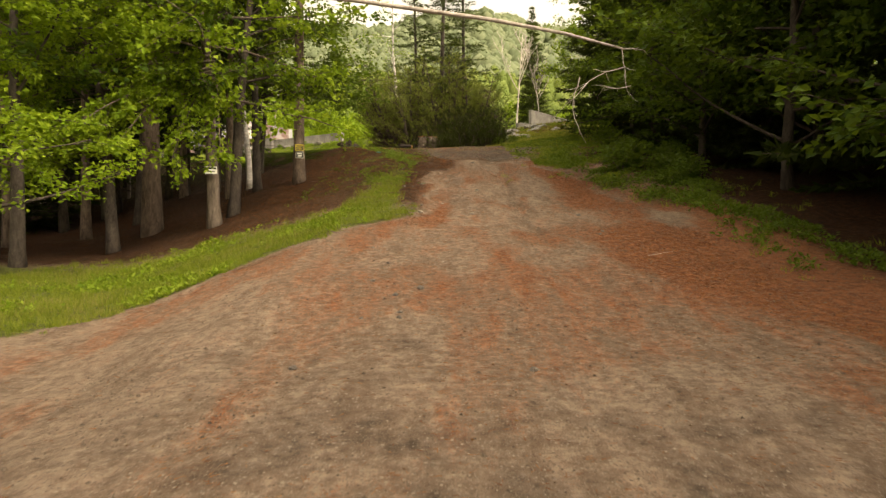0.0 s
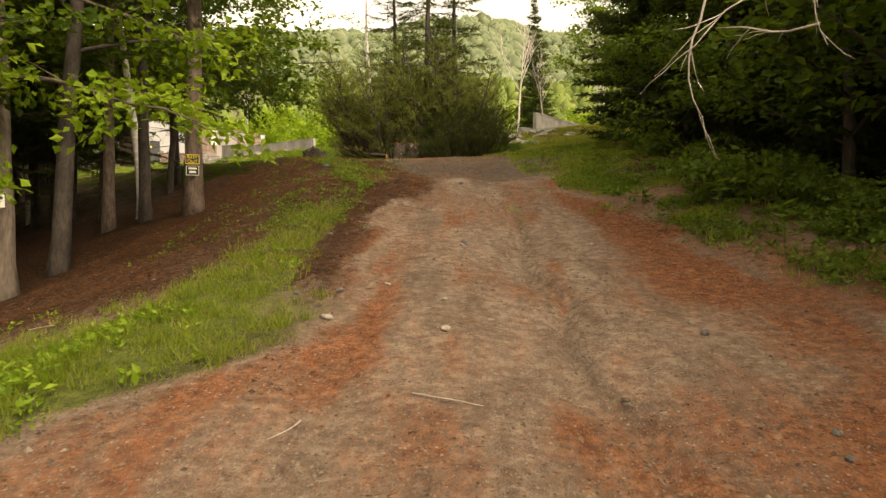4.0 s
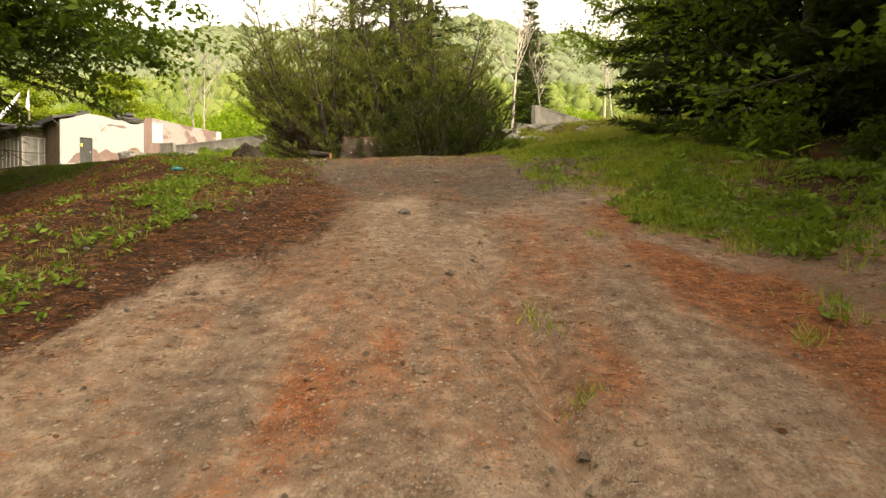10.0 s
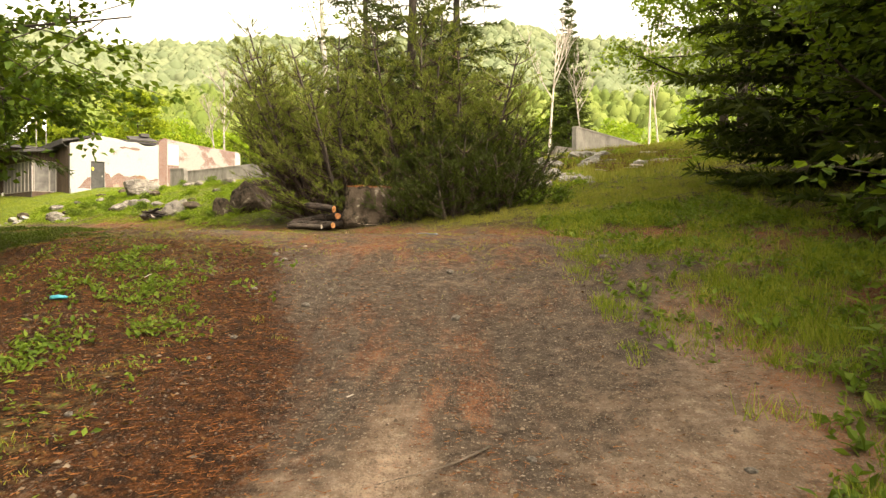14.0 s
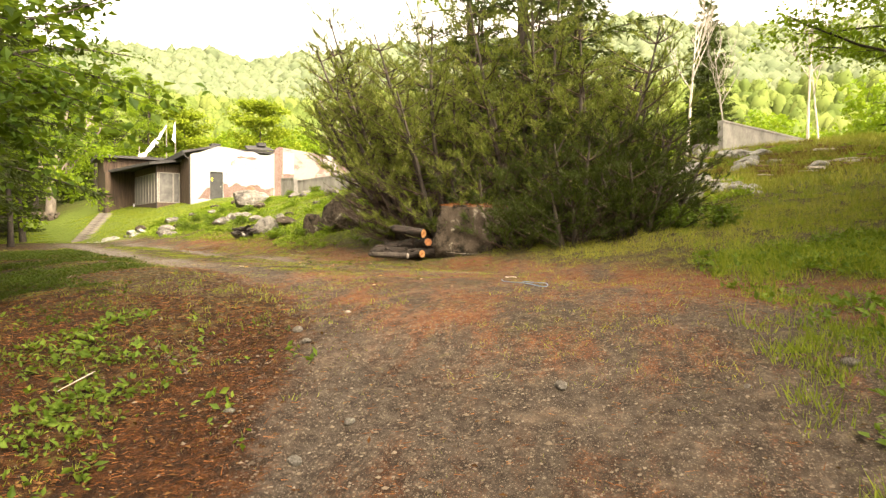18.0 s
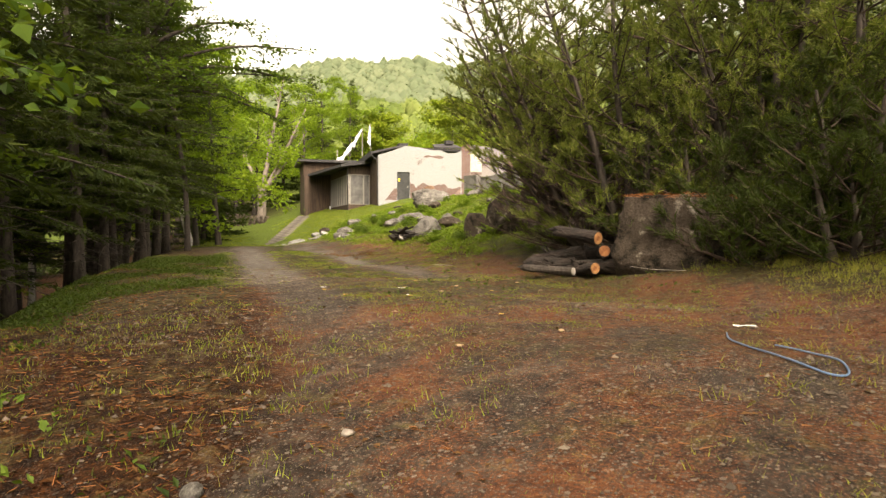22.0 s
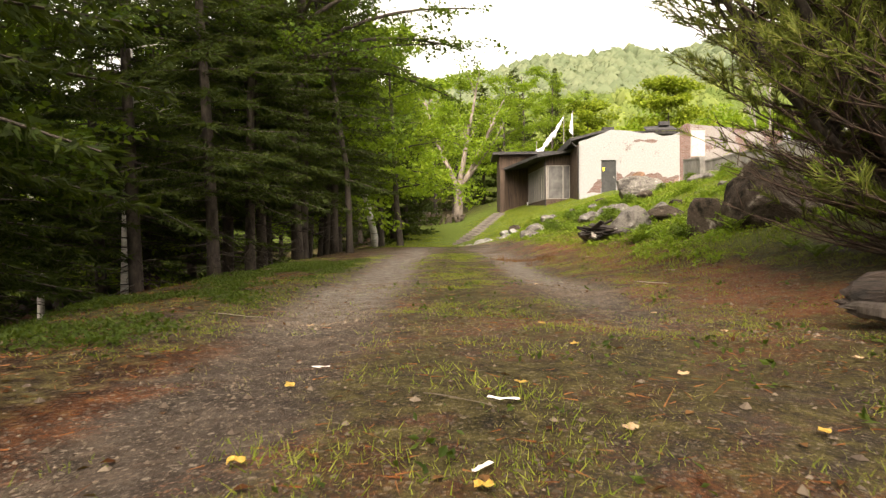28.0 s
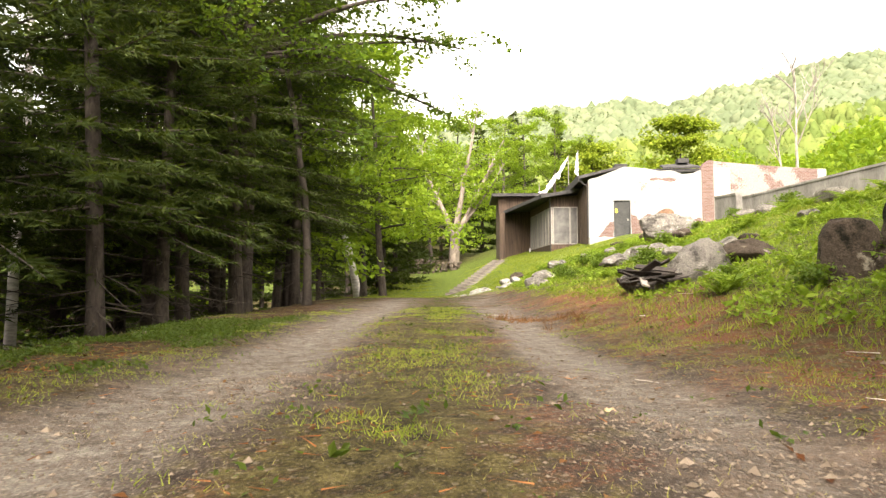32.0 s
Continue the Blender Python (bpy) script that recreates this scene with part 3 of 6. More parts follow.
    left_verge = sstep(1.75, 2.3, -b + 0.6 * wob) * sstep(3, 6, a)
    grass = np.maximum.reduce([strip, lower * 0.9, sstep(-0.2, 0.9, x - right + wob) * (1 - 0.75 * wood) * (0.10 + 1.1 * n2) * (0.75 + 0.25 * sstep(27, 31, y)), far_grass * 0.75, right_yard * 0.5 * (0.4 + 0.9 * n2), upper * (0.22 + 0.35 * n1 + 0.25 * n2) * (1 - near_low * 0.45), middle * 0.85, left_verge * (0.20 + 0.5 * (n2 - 0.35))])
    grass = grass * (1 - 0.5 * forest) * (1 - 0.8 * pubroad) * (1 - 0.85 * tracks)
    grass = np.maximum.reduce([grass, lawn * 0.95 * (1 - tracks), sstep(75, 95, np.hypot(x + 5, y - 40))])
    grass = np.where(drive > 0.6, grass * 0.25, grass)
    needle = np.maximum(needle, upper * (1 - lawn) * (0.36 + 0.06 * near_low + 0.16 * sstep(1.2, 2.2, b) + 0.35 * (n1 - 0.5) + 0.3 * (n3 - 0.5)) * sstep(-9, -6, b) * (1 - sstep(4.5, 7, b)) * (1 - 0.7 * tracks))
    # The verge's dark litter stands in part for the trees' shade.
    needle = np.maximum(needle, np.maximum(left_verge, sstep(0.9, 1.6, -b) * sstep(0.5, 2.5, a) * (1 - sstep(6, 8, a))) * (0.85 + 0.4 * (n3 - 0.5)))
    grey = np.maximum.reduce([pubroad * 0.85, yard * 0.75, drive * (0.16 + 0.6 * sstep(23, 27, y) + 0.25 * (1 - sstep(2, 9, y)) + 0.28 * bump(x, 0.2, 0.5) * sstep(13, 16, y)), upper * (1 - lawn) * 0.8 * (1 - 0.2 * tracks * sstep(4, 8, a))])
    grey = grey * (1 - np.clip(1.5 * smooth, 0, 1))
    return np.clip(grass, 0, 1), np.clip(needle, 0, 1), np.clip(grey, 0, 1)


def axis_points(lo, mid0, mid1, hi, fine, grow):
    pts = list(np.arange(mid0, mid1, fine))
    for sign, start, end in ((-1, mid0, lo), (1, mid1, hi)):
        p, step = start, fine
        while (p - end) * sign < 0:
            pts.append(p)
            step *= grow
            p += sign * step
        pts.append(end)
    return np.unique(np.round(np.array(pts), 4))


GX, GY = np.unique(np.round(np.concatenate([axis_points(-900, -9, 6, 900, 0.16, 1.08), np.arange(-0.96, 3.84, 0.16) + 0.08]), 4)), axis_points(-500, 0, 40, 1000, 0.19, 1.08)
_x, _y = np.meshgrid(GX, GY)
_z = ground(_x, _y)
_i, _j = np.meshgrid(np.arange(len(GY) - 1), np.arange(len(GX) - 1), indexing="ij")
_w = len(GX)
_g = Geo().add(np.stack([_x, _y, _z], -1).reshape(-1, 3), np.stack([_i * _w + _j, _i * _w + _j + 1, (_i + 1) * _w + _j + 1, (_i + 1) * _w + _j], -1).reshape(-1, 4))
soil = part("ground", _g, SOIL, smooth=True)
tagged(soil, "sloping earth with a dirt drive, grass and pine litter", "ground", kind="structure")
_c = soil.data.color_attributes.new("cover", "FLOAT_COLOR", "POINT")
_gr, _ne, _gy = cover(_x, _y)
_a, _b = ab(_x, _y)
_du = 0.75 * np.maximum(np.exp(-((_b + 1.05) / 0.5) ** 4), np.exp(-((_b - 1.25) / 0.42) ** 4) * sstep(7, 11, _a)) * sstep(5.5, 9, _a) * (1 - sstep(36, 42, _a))
_du = np.maximum(_du, 0.9 * sstep(-0.6, 0.6, 2.8 - np.abs(road_off(_x, _y))))
_c.data.foreach_set("color", np.stack([_gr, _ne, _gy, _du], -1).astype(np.float32).ravel())
# 1 keeps the litter light orange; 0 gives the dark, tree-shaded tone.
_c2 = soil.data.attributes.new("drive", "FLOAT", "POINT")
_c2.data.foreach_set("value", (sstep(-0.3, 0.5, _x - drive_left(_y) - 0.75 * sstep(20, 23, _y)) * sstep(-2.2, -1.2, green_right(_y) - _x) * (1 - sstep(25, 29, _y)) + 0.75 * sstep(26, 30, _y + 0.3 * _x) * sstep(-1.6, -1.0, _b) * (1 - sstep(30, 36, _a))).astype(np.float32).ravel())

_c3 = soil.data.attributes.new("lawn", "FLOAT", "POINT")
_c3.data.foreach_set("value", np.maximum.reduce([sstep(30, 35, _a) * sstep(-4.5, -3, _b) * (1 - sstep(62, 75, _a)), 0.75 * sstep(3.4, 4.6, _b) * sstep(10, 14, _a), 0.55 * (1 - sstep(15, 20, _y)) * (1 - sstep(-0.5, 0.3, _x - drive_left(_y)))]).astype(np.float32).ravel())


# ---- trees ----
def wander(start, direction, length, steps, bend, up=0.0, rng=random):
    p, d = Vector(start), Vector(direction).normalized()
    pts = [p.copy()]
    for _ in range(steps):
        d = (d + Vector((rng.uniform(-bend, bend), rng.uniform(-bend, bend), rng.uniform(-bend, bend) + up))).normalized()
        p = p + d * (length / steps)
        pts.append(p.copy())
    return pts


def along(pts, t):
    """Point and direction at t (0..1) of a polyline."""
    n = len(pts) - 1
    k = min(n - 1, int(t * n))
    f = t * n - k
    return pts[k].lerp(pts[k + 1], f), (pts[k + 1] - pts[k]).normalized()


def leaf_tree(name, label, seed, height, r, base, spread, nlimb, nleaf, leaf, bark, leafmat, lean=(0, 0), flat=0.55, twigs=9, group="", bend=0.05):
    """Broad-leaved tree: tapered trunk, limbs, twigs and a crown of single leaves."""
    rng = random.Random(seed)
    np.random.seed(seed)
    t = thing(name, label, "tree", group)
    trunk = wander((0, 0, -0.3), (lean[0], lean[1], 1), height, 14, bend, 0.02, rng)
    g = Geo().tube(trunk, [r * (1.35 if i == 0 else 1) * (1 - 0.9 * i / 14) + 0.012 for i in range(15)], 10)
    part("trunk", g, bark, t, smooth=True)
    p, d = [], []
    for i in range(nlimb):
        gb = Geo()
        f = base / height + (1 - base / height) * (i + rng.random()) / nlimb
        s, _ = along(trunk, min(0.98, f))
        ang = i * 2.4 + rng.uniform(-0.5, 0.5)
        ln_ = spread * (1.15 - 0.75 * (f - base / height) / (1 - base / height)) * rng.uniform(0.7, 1.15)
        limb = wander(s, (math.cos(ang), math.sin(ang), rng.uniform(0.05, 0.75)), ln_, 7, 0.16, -0.02, rng)
        rr = r * 0.36 * (1.05 - f)
        gb.tube(limb, [rr * (1 - 0.85 * k / 7) + 0.006 for k in range(8)], 5, False)
        for k in range(twigs):
            q, dq = along(limb, 0.25 + 0.75 * (k + rng.random()) / twigs)
            side = Vector((rng.uniform(-1, 1), rng.uniform(-1, 1), rng.uniform(-0.35, 0.45)))
            tw = wander(q, dq * 0.5 + side, ln_ * rng.uniform(0.2, 0.42), 4, 0.2, -0.02, rng)
            gb.tube(tw[::2], [0.011, 0.007, 0.003], 3, False)
            m = max(3, nleaf // (nlimb * twigs))
            for _ in range(m):
                c, dc = along(tw, rng.random() ** 0.7)
                p.append(c)
                d.append(dc * 0.6)
        part("limb", gb, bark, t, smooth=True)
    p, d = np.array(p), np.array(d)
    p = p + np.random.normal(size=p.shape) * np.array([0.14, 0.14, 0.07]) * max(1, leaf / 0.12)
    d = d + np.random.normal(size=d.shape) * np.array([0.8, 0.8, 0.3]) + np.array([0, 0, -0.25])
    gl = Geo().leaves(p, d, leaf * np.random.uniform(0.6, 1.25, len(p)), leaf * np.random.uniform(0.5, 0.95, len(p)), 0.2, flat)
    part("crown", gl, leafmat, t)
    return t


def conifer(name, label, seed, height, r, base, spread, whorls, per, bark, mat, needle=0.17, thick=0.03, droop=0.25, dens=1.0, group="", dead=6):
    """Spruce or fir: straight trunk, whorls of drooping boughs with side twigs and needles."""
    rng = random.Random(seed)
    np.random.seed(seed)
    t = thing(name, label, "tree", group)
    trunk = wander((0, 0, -0.3), (rng.uniform(-0.02, 0.02), rng.uniform(-0.02, 0.02), 1), height, 12, 0.012, 0.01, rng)
    part("trunk", Geo().tube(trunk, [r * (1.3 if i == 0 else 1) * (1 - 0.94 * i / 12) + 0.008 for i in range(13)], 9), bark, t, smooth=True)
    gb, P, D = Geo(), [], []
    for i in range(dead):
        z = base * rng.uniform(0.25, 1.0)
        s, _ = along(trunk, min(0.95, z / height))
        ang = rng.uniform(0, 6.28)
        tw = wander(s, (math.cos(ang), math.sin(ang), rng.uniform(-0.35, 0.1)), spread * rng.uniform(0.3, 0.75), 4, 0.12, -0.03, rng)
        gb.tube(tw, [0.018, 0.014, 0.01, 0.007, 0.003], 3, False)
    for w in range(whorls):
        f = (w + rng.uniform(-0.45, 0.45)) / whorls
        z = base + (height - base) * max(0, f)
        s0, _ = along(trunk, min(0.985, z / height))
        reach = spread * (1 - max(0, f)) ** 0.8 + 0.18
        for k in range(per):
            ang = k * 6.283 / per + w * 0.9 + rng.uniform(-0.35, 0.35)
            ln_ = reach * rng.uniform(0.55, 1.15)
            s, _ = along(trunk, min(0.985, max(0.02, (z + rng.uniform(-0.25, 0.25)) / height)))
            bough = wander(s, (math.cos(ang), math.sin(ang), 0.25 - droop * (1.5 - f)), ln_, 5, 0.06, 0.035 * f, rng)
            gb.tube([bough[0], bough[3], bough[5]], [0.03 * (1 - 0.85 * q / 2) * (ln_ / spread) + 0.004 for q in range(3)], 3, False)
            n = int(ln_ * 9)
            for q in range(n):
                u = 0.12 + 0.88 * q / n
                c, dc = along(bough, min(0.999, u))
                sd = Vector((-dc.y, dc.x, 0)) * (1 if q % 2 else -1)
                tl = (0.10 + 0.30 * (1 - abs(u - 0.45))) * min(1.0, ln_ * 0.55) * rng.uniform(0.7, 1.2)
                dd = (sd + dc * 0.9 + Vector((0, 0, rng.uniform(-0.45, 0.1)))).normalized()
                m = max(2, int(dens * (3 + tl * 14)))
                uu = np.random.random((m, 1))
                P.append(np.array(c) + np.array(dd) * tl * uu)
                D.append(np.tile(np.array(dd), (m, 1)))
    tagged(part("boughwood", gb, bark, t, smooth=True), kind="stuff")
    P, D = np.concatenate(P), np.concatenate(D)
    P = P + np.random.normal(size=P.shape) * 0.02
    D = D + np.random.normal(size=D.shape) * 0.45
    part("crown", Geo().spikes(P, D, needle * np.random.uniform(0.6, 1.3, len(P)), thick * np.random.uniform(0.7, 1.3, len(P))), mat, t)
    return t


def pine_clump(name, label, seed, height, stems, spread, m, needles=PINE, bare=0.5, brush=22, lean=(0, 0)):
    """Young many-stemmed pine: whorls of branches whose twigs end in upturned brushes of long needles."""
    rng = random.Random(seed)
    np.random.seed(seed)
    t = thing(name, label, "tree", m=m)
    gt, gb, P, D = Geo(), Geo(), [], []
    for s in range(stems):
        ang = s * 6.283 / stems + rng.uniform(-0.4, 0.4)
        out = rng.uniform(0.10, 0.62) * spread / height
        top = height * rng.uniform(0.62, 1.05)
        stem = wander((0.15 * math.cos(ang), 0.15 * math.sin(ang), -0.2), (out * math.cos(ang) + lean[0], out * math.sin(ang) + lean[1], 1), top, 9, 0.06, 0.03, rng)
        gt.tube(stem, [0.07 * (1 - 0.88 * k / 9) + 0.008 for k in range(10)], 6, False)
        n = max(4, int(top / 0.46))
        for w in range(n):
            u = (w + 0.3 + rng.uniform(-0.25, 0.25)) / n
            q, dq = along(stem, min(0.98, max(0.03, u)))
            for k in range(4):
                a2 = k * 1.57 + w * 0.8 + rng.uniform(-0.5, 0.5)
                ln_ = spread * 0.58 * (1.08 - u) ** 0.75 * rng.uniform(0.55, 1.15) + 0.2
                br = wander(q, Vector((math.cos(a2), math.sin(a2), 0.12 + 0.25 * u)), ln_, 5, 0.10, 0.075, rng)
                gb.tube(br, [0.018, 0.015, 0.012, 0.009, 0.006, 0.003], 3, False)
                dry = u < 0.28 and rng.random() < bare
                for j in range(int(ln_ * 5.5) + 2):
                    v = 1.0 if j == 0 else rng.uniform(0.3, 1.0)
                    c, dc = along(br, min(0.999, v))
                    dt = dc if j == 0 else (dc * 0.8 + Vector((rng.uniform(-0.8, 0.8), rng.uniform(-0.8, 0.8), rng.uniform(0.1, 0.75)))).normalized()
                    tl = rng.uniform(0.14, 0.34)
                    gb.tube([c, c + dt * tl], [0.006, 0.003], 3, False)
                    if dry:
                        continue
                    uu = 0.15 + 0.85 * np.random.random((brush, 1))
                    P.append(np.array(c) + np.array(dt) * tl * uu)
                    D.append(np.tile(np.array(dt), (brush, 1)))
    part("trunk", gt, DARKBARK, t, smooth=True)
    tagged(part("twigwood", gb, REDTWIG, t, smooth=True), kind="stuff")
    P, D = np.concatenate(P), np.concatenate(D)
    D = D + np.random.normal(size=D.shape) * 0.5
    part("crown", Geo().spikes(P, D, np.random.uniform(0.08, 0.15, len(P)), 0.015), needles, t)
    return t


def bare_tree(name, label, seed, height, r, forks, bark, m, lean=(0, 0), low=0.45, group=""):
    """Leafless tree: trunk, forking limbs and twigs."""
    rng = random.Random(seed)
    t = thing(name, label, "tree", group, m)
    trunk = wander((0, 0, -0.3), (lean[0], lean[1], 1), height, 12, 0.035, 0.01, rng)
    part("trunk", Geo().tube(trunk, [r * (1.25 if i == 0 else 1) * (1 - 0.9 * i / 12) + 0.01 for i in range(13)], 9), bark, t, smooth=True)

    def fork(g, q, dq, ln_, rr, lev):
        side = Vector((rng.uniform(-1, 1), rng.uniform(-1, 1), rng.uniform(0.1, 0.8)))
        br = wander(q, dq * 0.7 + side * 0.8, ln_, 6, 0.13, 0.06, rng)
        g.tube(br, [rr * (1 - 0.8 * k / 6) + 0.004 for k in range(7)], 5, False)
        if lev:
            for _ in range(4):
                c, dc = along(br, rng.uniform(0.25, 0.95))
                fork(g, c, dc, ln_ * rng.uniform(0.35, 0.6), rr * 0.5, lev - 1)
    for i in range(forks):
        q, dq = along(trunk, low + (0.97 - low) * i / forks)
        g = Geo()
        fork(g, q, dq, height * rng.uniform(0.18, 0.34) * (1.2 - i / forks * 0.6), r * 0.45, 2)
        part("limb", g, bark, t, smooth=True)
    return t


def add_boughs(tree, seed, ends, start, leaf, mat, bark, thick=0.035):
    """Long drooping boughs with layered leaves. ends: offset in plan from the trunk, height, twigs; start: height on the trunk."""
    rng = random.Random(seed)
    np.random.seed(seed)
    z0 = tree.matrix_basis.translation.z
    p, d = [], []
    for tx, ty, tz, n in ends:
        g = Geo()
        a, b = Vector((0.05, 0, 0.7 * start + 0.3 * tz - z0 + rng.uniform(-0.4, 0.4))), Vector((tx, ty, tz - z0))
        pts = [a.lerp(b, k / 7) + Vector((0, 0, 0.45 * math.sin(k / 7 * 3.14))) for k in range(8)]
        g.tube(pts, [thick * (1 - 0.8 * k / 7) + 0.004 for k in range(8)], 5, False)
        for k in range(n):
            q, dq = along(pts, 0.22 + 0.77 * (k + rng.random()) / n)
            tw = wander(q, dq * 0.9 + Vector((rng.uniform(-0.9, 0.9), rng.uniform(-0.9, 0.9), rng.uniform(-0.3, 0.15))), rng.uniform(0.5, 1.1), 4, 0.2, -0.05, rng)
            g.tube(tw[::2], [0.008, 0.005, 0.002], 3, False)
            for _ in range(38):
                c, dc = along(tw, rng.random() ** 0.7)
                p.append(c)
                d.append(dc * 0.6)
        part("limb", g, bark, tree, smooth=True)
    p, d = np.array(p), np.array(d)
    p = p + np.random.normal(size=p.shape) * np.array([0.12, 0.12, 0.06])
    d = d + np.random.normal(size=d.shape) * np.array([0.8, 0.8, 0.25]) + np.array([0, 0, -0.25])
    part("bough_leaves", Geo().leaves(p, d, leaf * np.random.uniform(0.6, 1.25, len(p)), leaf * np.random.uniform(0.5, 0.95, len(p)), 0.2, 0.6), mat, tree)


def at(x, y, dz=0.0, rz=0.0, s=1.0):
    return Matrix.Translation((x, y, gz(x, y) + dz)) @ Matrix.Rotation(radians(rz), 4, "Z") @ Matrix.Diagonal((s, s, s, 1))


def put(ob, x, y, rz=0.0, s=1.0, dz=0.0):
    """Moves a freshly built thing to its place."""
    ob.matrix_basis = at(x, y, dz, rz, s)
    return ob


def copies(ob, spots):
    for x, y, rz, s in spots:
        c = copy_thing(ob, Matrix.Identity(4))
        c.matrix_basis = at(x, y, 0.0, rz, s)


# pines and maples beside the climb
sign_pine = put(conifer("pine_tree", "tall pine with a bare scaly trunk beside the dirt drive", 11, 19, 0.205, 8.0, 3.4, 15, 6, PINEBARK, SPRUCE, 0.22, 0.05, 0.25, 1.2, "pines by the drive", 14), -5.2, 24.3)
copies(sign_pine, [(-9.9, 22.9, 140, 1.5), (-8.6, 27.2, 70, 0.8), (-14.5, 22.5, 200, 1.0), (-11.7, 30.4, 20, 0.8), (-18.5, 27.5, 320, 1.1), (-13.6, 25.6, 10, 0.9)])
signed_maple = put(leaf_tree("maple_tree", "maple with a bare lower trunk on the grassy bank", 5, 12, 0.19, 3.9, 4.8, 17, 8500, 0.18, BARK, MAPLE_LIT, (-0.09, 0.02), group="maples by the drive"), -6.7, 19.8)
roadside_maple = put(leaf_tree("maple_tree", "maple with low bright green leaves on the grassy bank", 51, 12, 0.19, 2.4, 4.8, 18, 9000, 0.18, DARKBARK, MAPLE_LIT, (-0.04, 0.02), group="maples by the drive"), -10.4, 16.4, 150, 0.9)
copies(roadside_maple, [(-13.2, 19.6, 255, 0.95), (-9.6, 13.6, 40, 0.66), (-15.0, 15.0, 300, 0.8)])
twin_maple = put(leaf_tree("maple_tree", "dark-barked maple standing close to its neighbour on the bank", 6, 13, 0.17, 4.1, 5.4, 19, 12500, 0.18, DARKBARK, MAPLE_SHADE, (0.05, 0.03), group="maples by the drive"), -6.6, 21.1)
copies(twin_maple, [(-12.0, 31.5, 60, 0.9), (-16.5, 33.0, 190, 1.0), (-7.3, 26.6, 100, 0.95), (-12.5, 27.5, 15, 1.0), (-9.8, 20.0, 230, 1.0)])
put(leaf_tree("birch_tree", "thin pale birch behind the pines", 7, 11, 0.12, 5.0, 2.2, 9, 1300, 0.14, BIRCHBARK, MAPLE_SHADE, (0.02, 0.0), 0.3, 7), -8.0, 27.9)
# dark wood on the other side
dark_fir = put(conifer("spruce_tree", "dense dark spruce with boughs down to the grass", 21, 13, 0.2, 0.2, 2.9, 36, 9, DARKBARK, SPRUCE, 0.26, 0.075, 0.16, 1.2, "spruces by the clearing", 0), 8.7, 34.6)
copies(dark_fir, [(9.4, 30.0, 100, 1.1), (10.0, 25.2, 210, 1.15), (9.8, 20.4, 320, 1.0)])
back_fir = put(conifer("spruce_tree", "dark spruce deeper in the wood", 22, 14, 0.2, 0.5, 3.1, 24, 6, DARKBARK, SPRUCE, 0.36, 0.16, 0.2, 0.52, "spruces deeper in the wood", 0), 12.8, 33.5)
# Those with y below 2 stand unseen, added to shade the drive's foot.
copies(back_fir, [(13.0, 22.5, 160, 1.2), (10.8, 15.6, 250, 1.1), (14.5, 28.0, 75, 1.25), (14.5, 17.0, 15, 1.2), (11.6, 10.4, 120, 1.15), (17.5, 22.0, 200, 1.3), (14.8, 11.5, 40, 1.2), (12.5, 5.5, 300, 1.15), (9.5, 1.5, 80, 1.1), (10.5, -3.5, 190, 1.25), (9.0, -9.0, 20, 1.2), (14.5, -1.0, 140, 1.4), (16.5, 7.0, 230, 1.4), (18.0, 14.0, 310, 1.4), (17.5, 28.5, 65, 1.4), (15.0, -9.0, 100, 1.4)])
wood_maple = put(leaf_tree("maple_tree", "shaded maple with dark green leaves reaching over the drive", 8, 11, 0.13, 0.9, 3.9, 22, 9500, 0.20, DARKBARK, MAPLE_SHADE, (0.0, -0.02), group="maples in the dark wood", twigs=11), 8.3, 16.2)
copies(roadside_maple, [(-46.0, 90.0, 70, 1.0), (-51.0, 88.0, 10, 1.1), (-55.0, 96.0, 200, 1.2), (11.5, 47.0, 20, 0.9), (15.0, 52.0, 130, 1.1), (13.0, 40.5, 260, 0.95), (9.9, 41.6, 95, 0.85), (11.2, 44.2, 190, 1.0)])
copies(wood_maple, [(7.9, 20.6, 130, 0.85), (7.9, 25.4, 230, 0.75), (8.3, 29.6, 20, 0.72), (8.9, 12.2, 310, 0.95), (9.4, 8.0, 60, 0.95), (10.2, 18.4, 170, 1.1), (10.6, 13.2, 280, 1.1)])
slope_maple = put(leaf_tree("maple_tree", "round yellow-green maple on the slope behind the house", 52, 9, 0.16, 1.0, 4.0, 26, 9500, 0.32, DARKBARK, YELLOWLEAF, (0.0, 0.0), 0.4, 10, "maples on the slope"), -31.3, 87.5)
copies(slope_maple, [(-43.0, 92.5, 200, 1.0)])
# the clump in the fork
for k, (cx, cy, h, st, sp, lx, ly) in enumerate(((-2.7, 41.3, 5.2, 6, 2.4, -0.35, 0.0), (-2.5, 39.9, 5.4, 7, 2.7, -0.62, -0.1), (-2.9, 40.6, 5.8, 6, 2.4, -0.45, -0.12), (-1.7, 39.2, 5.6, 6, 3.2, -0.15, -0.1), (0.1, 39.0, 5.4, 6, 3.4, 0.0, -0.05), (1.5, 38.7, 4.4, 6, 3.2, 0.15, 0.0), (-1.6, 41.2, 6.8, 5, 3.2, -0.1, 0.0), (2.1, 39.6, 4.0, 5, 2.6, 0.2, 0.0), (0.5, 41.2, 6.2, 5, 3.2, 0.0, 0.0))):
    pine_clump("pine_bush", "many-stemmed young pine with long olive-green needles", 40 + k, h, st, sp, at(cx, cy), bare=0.85 if lx < -0.2 else 0.55, lean=(lx, ly))
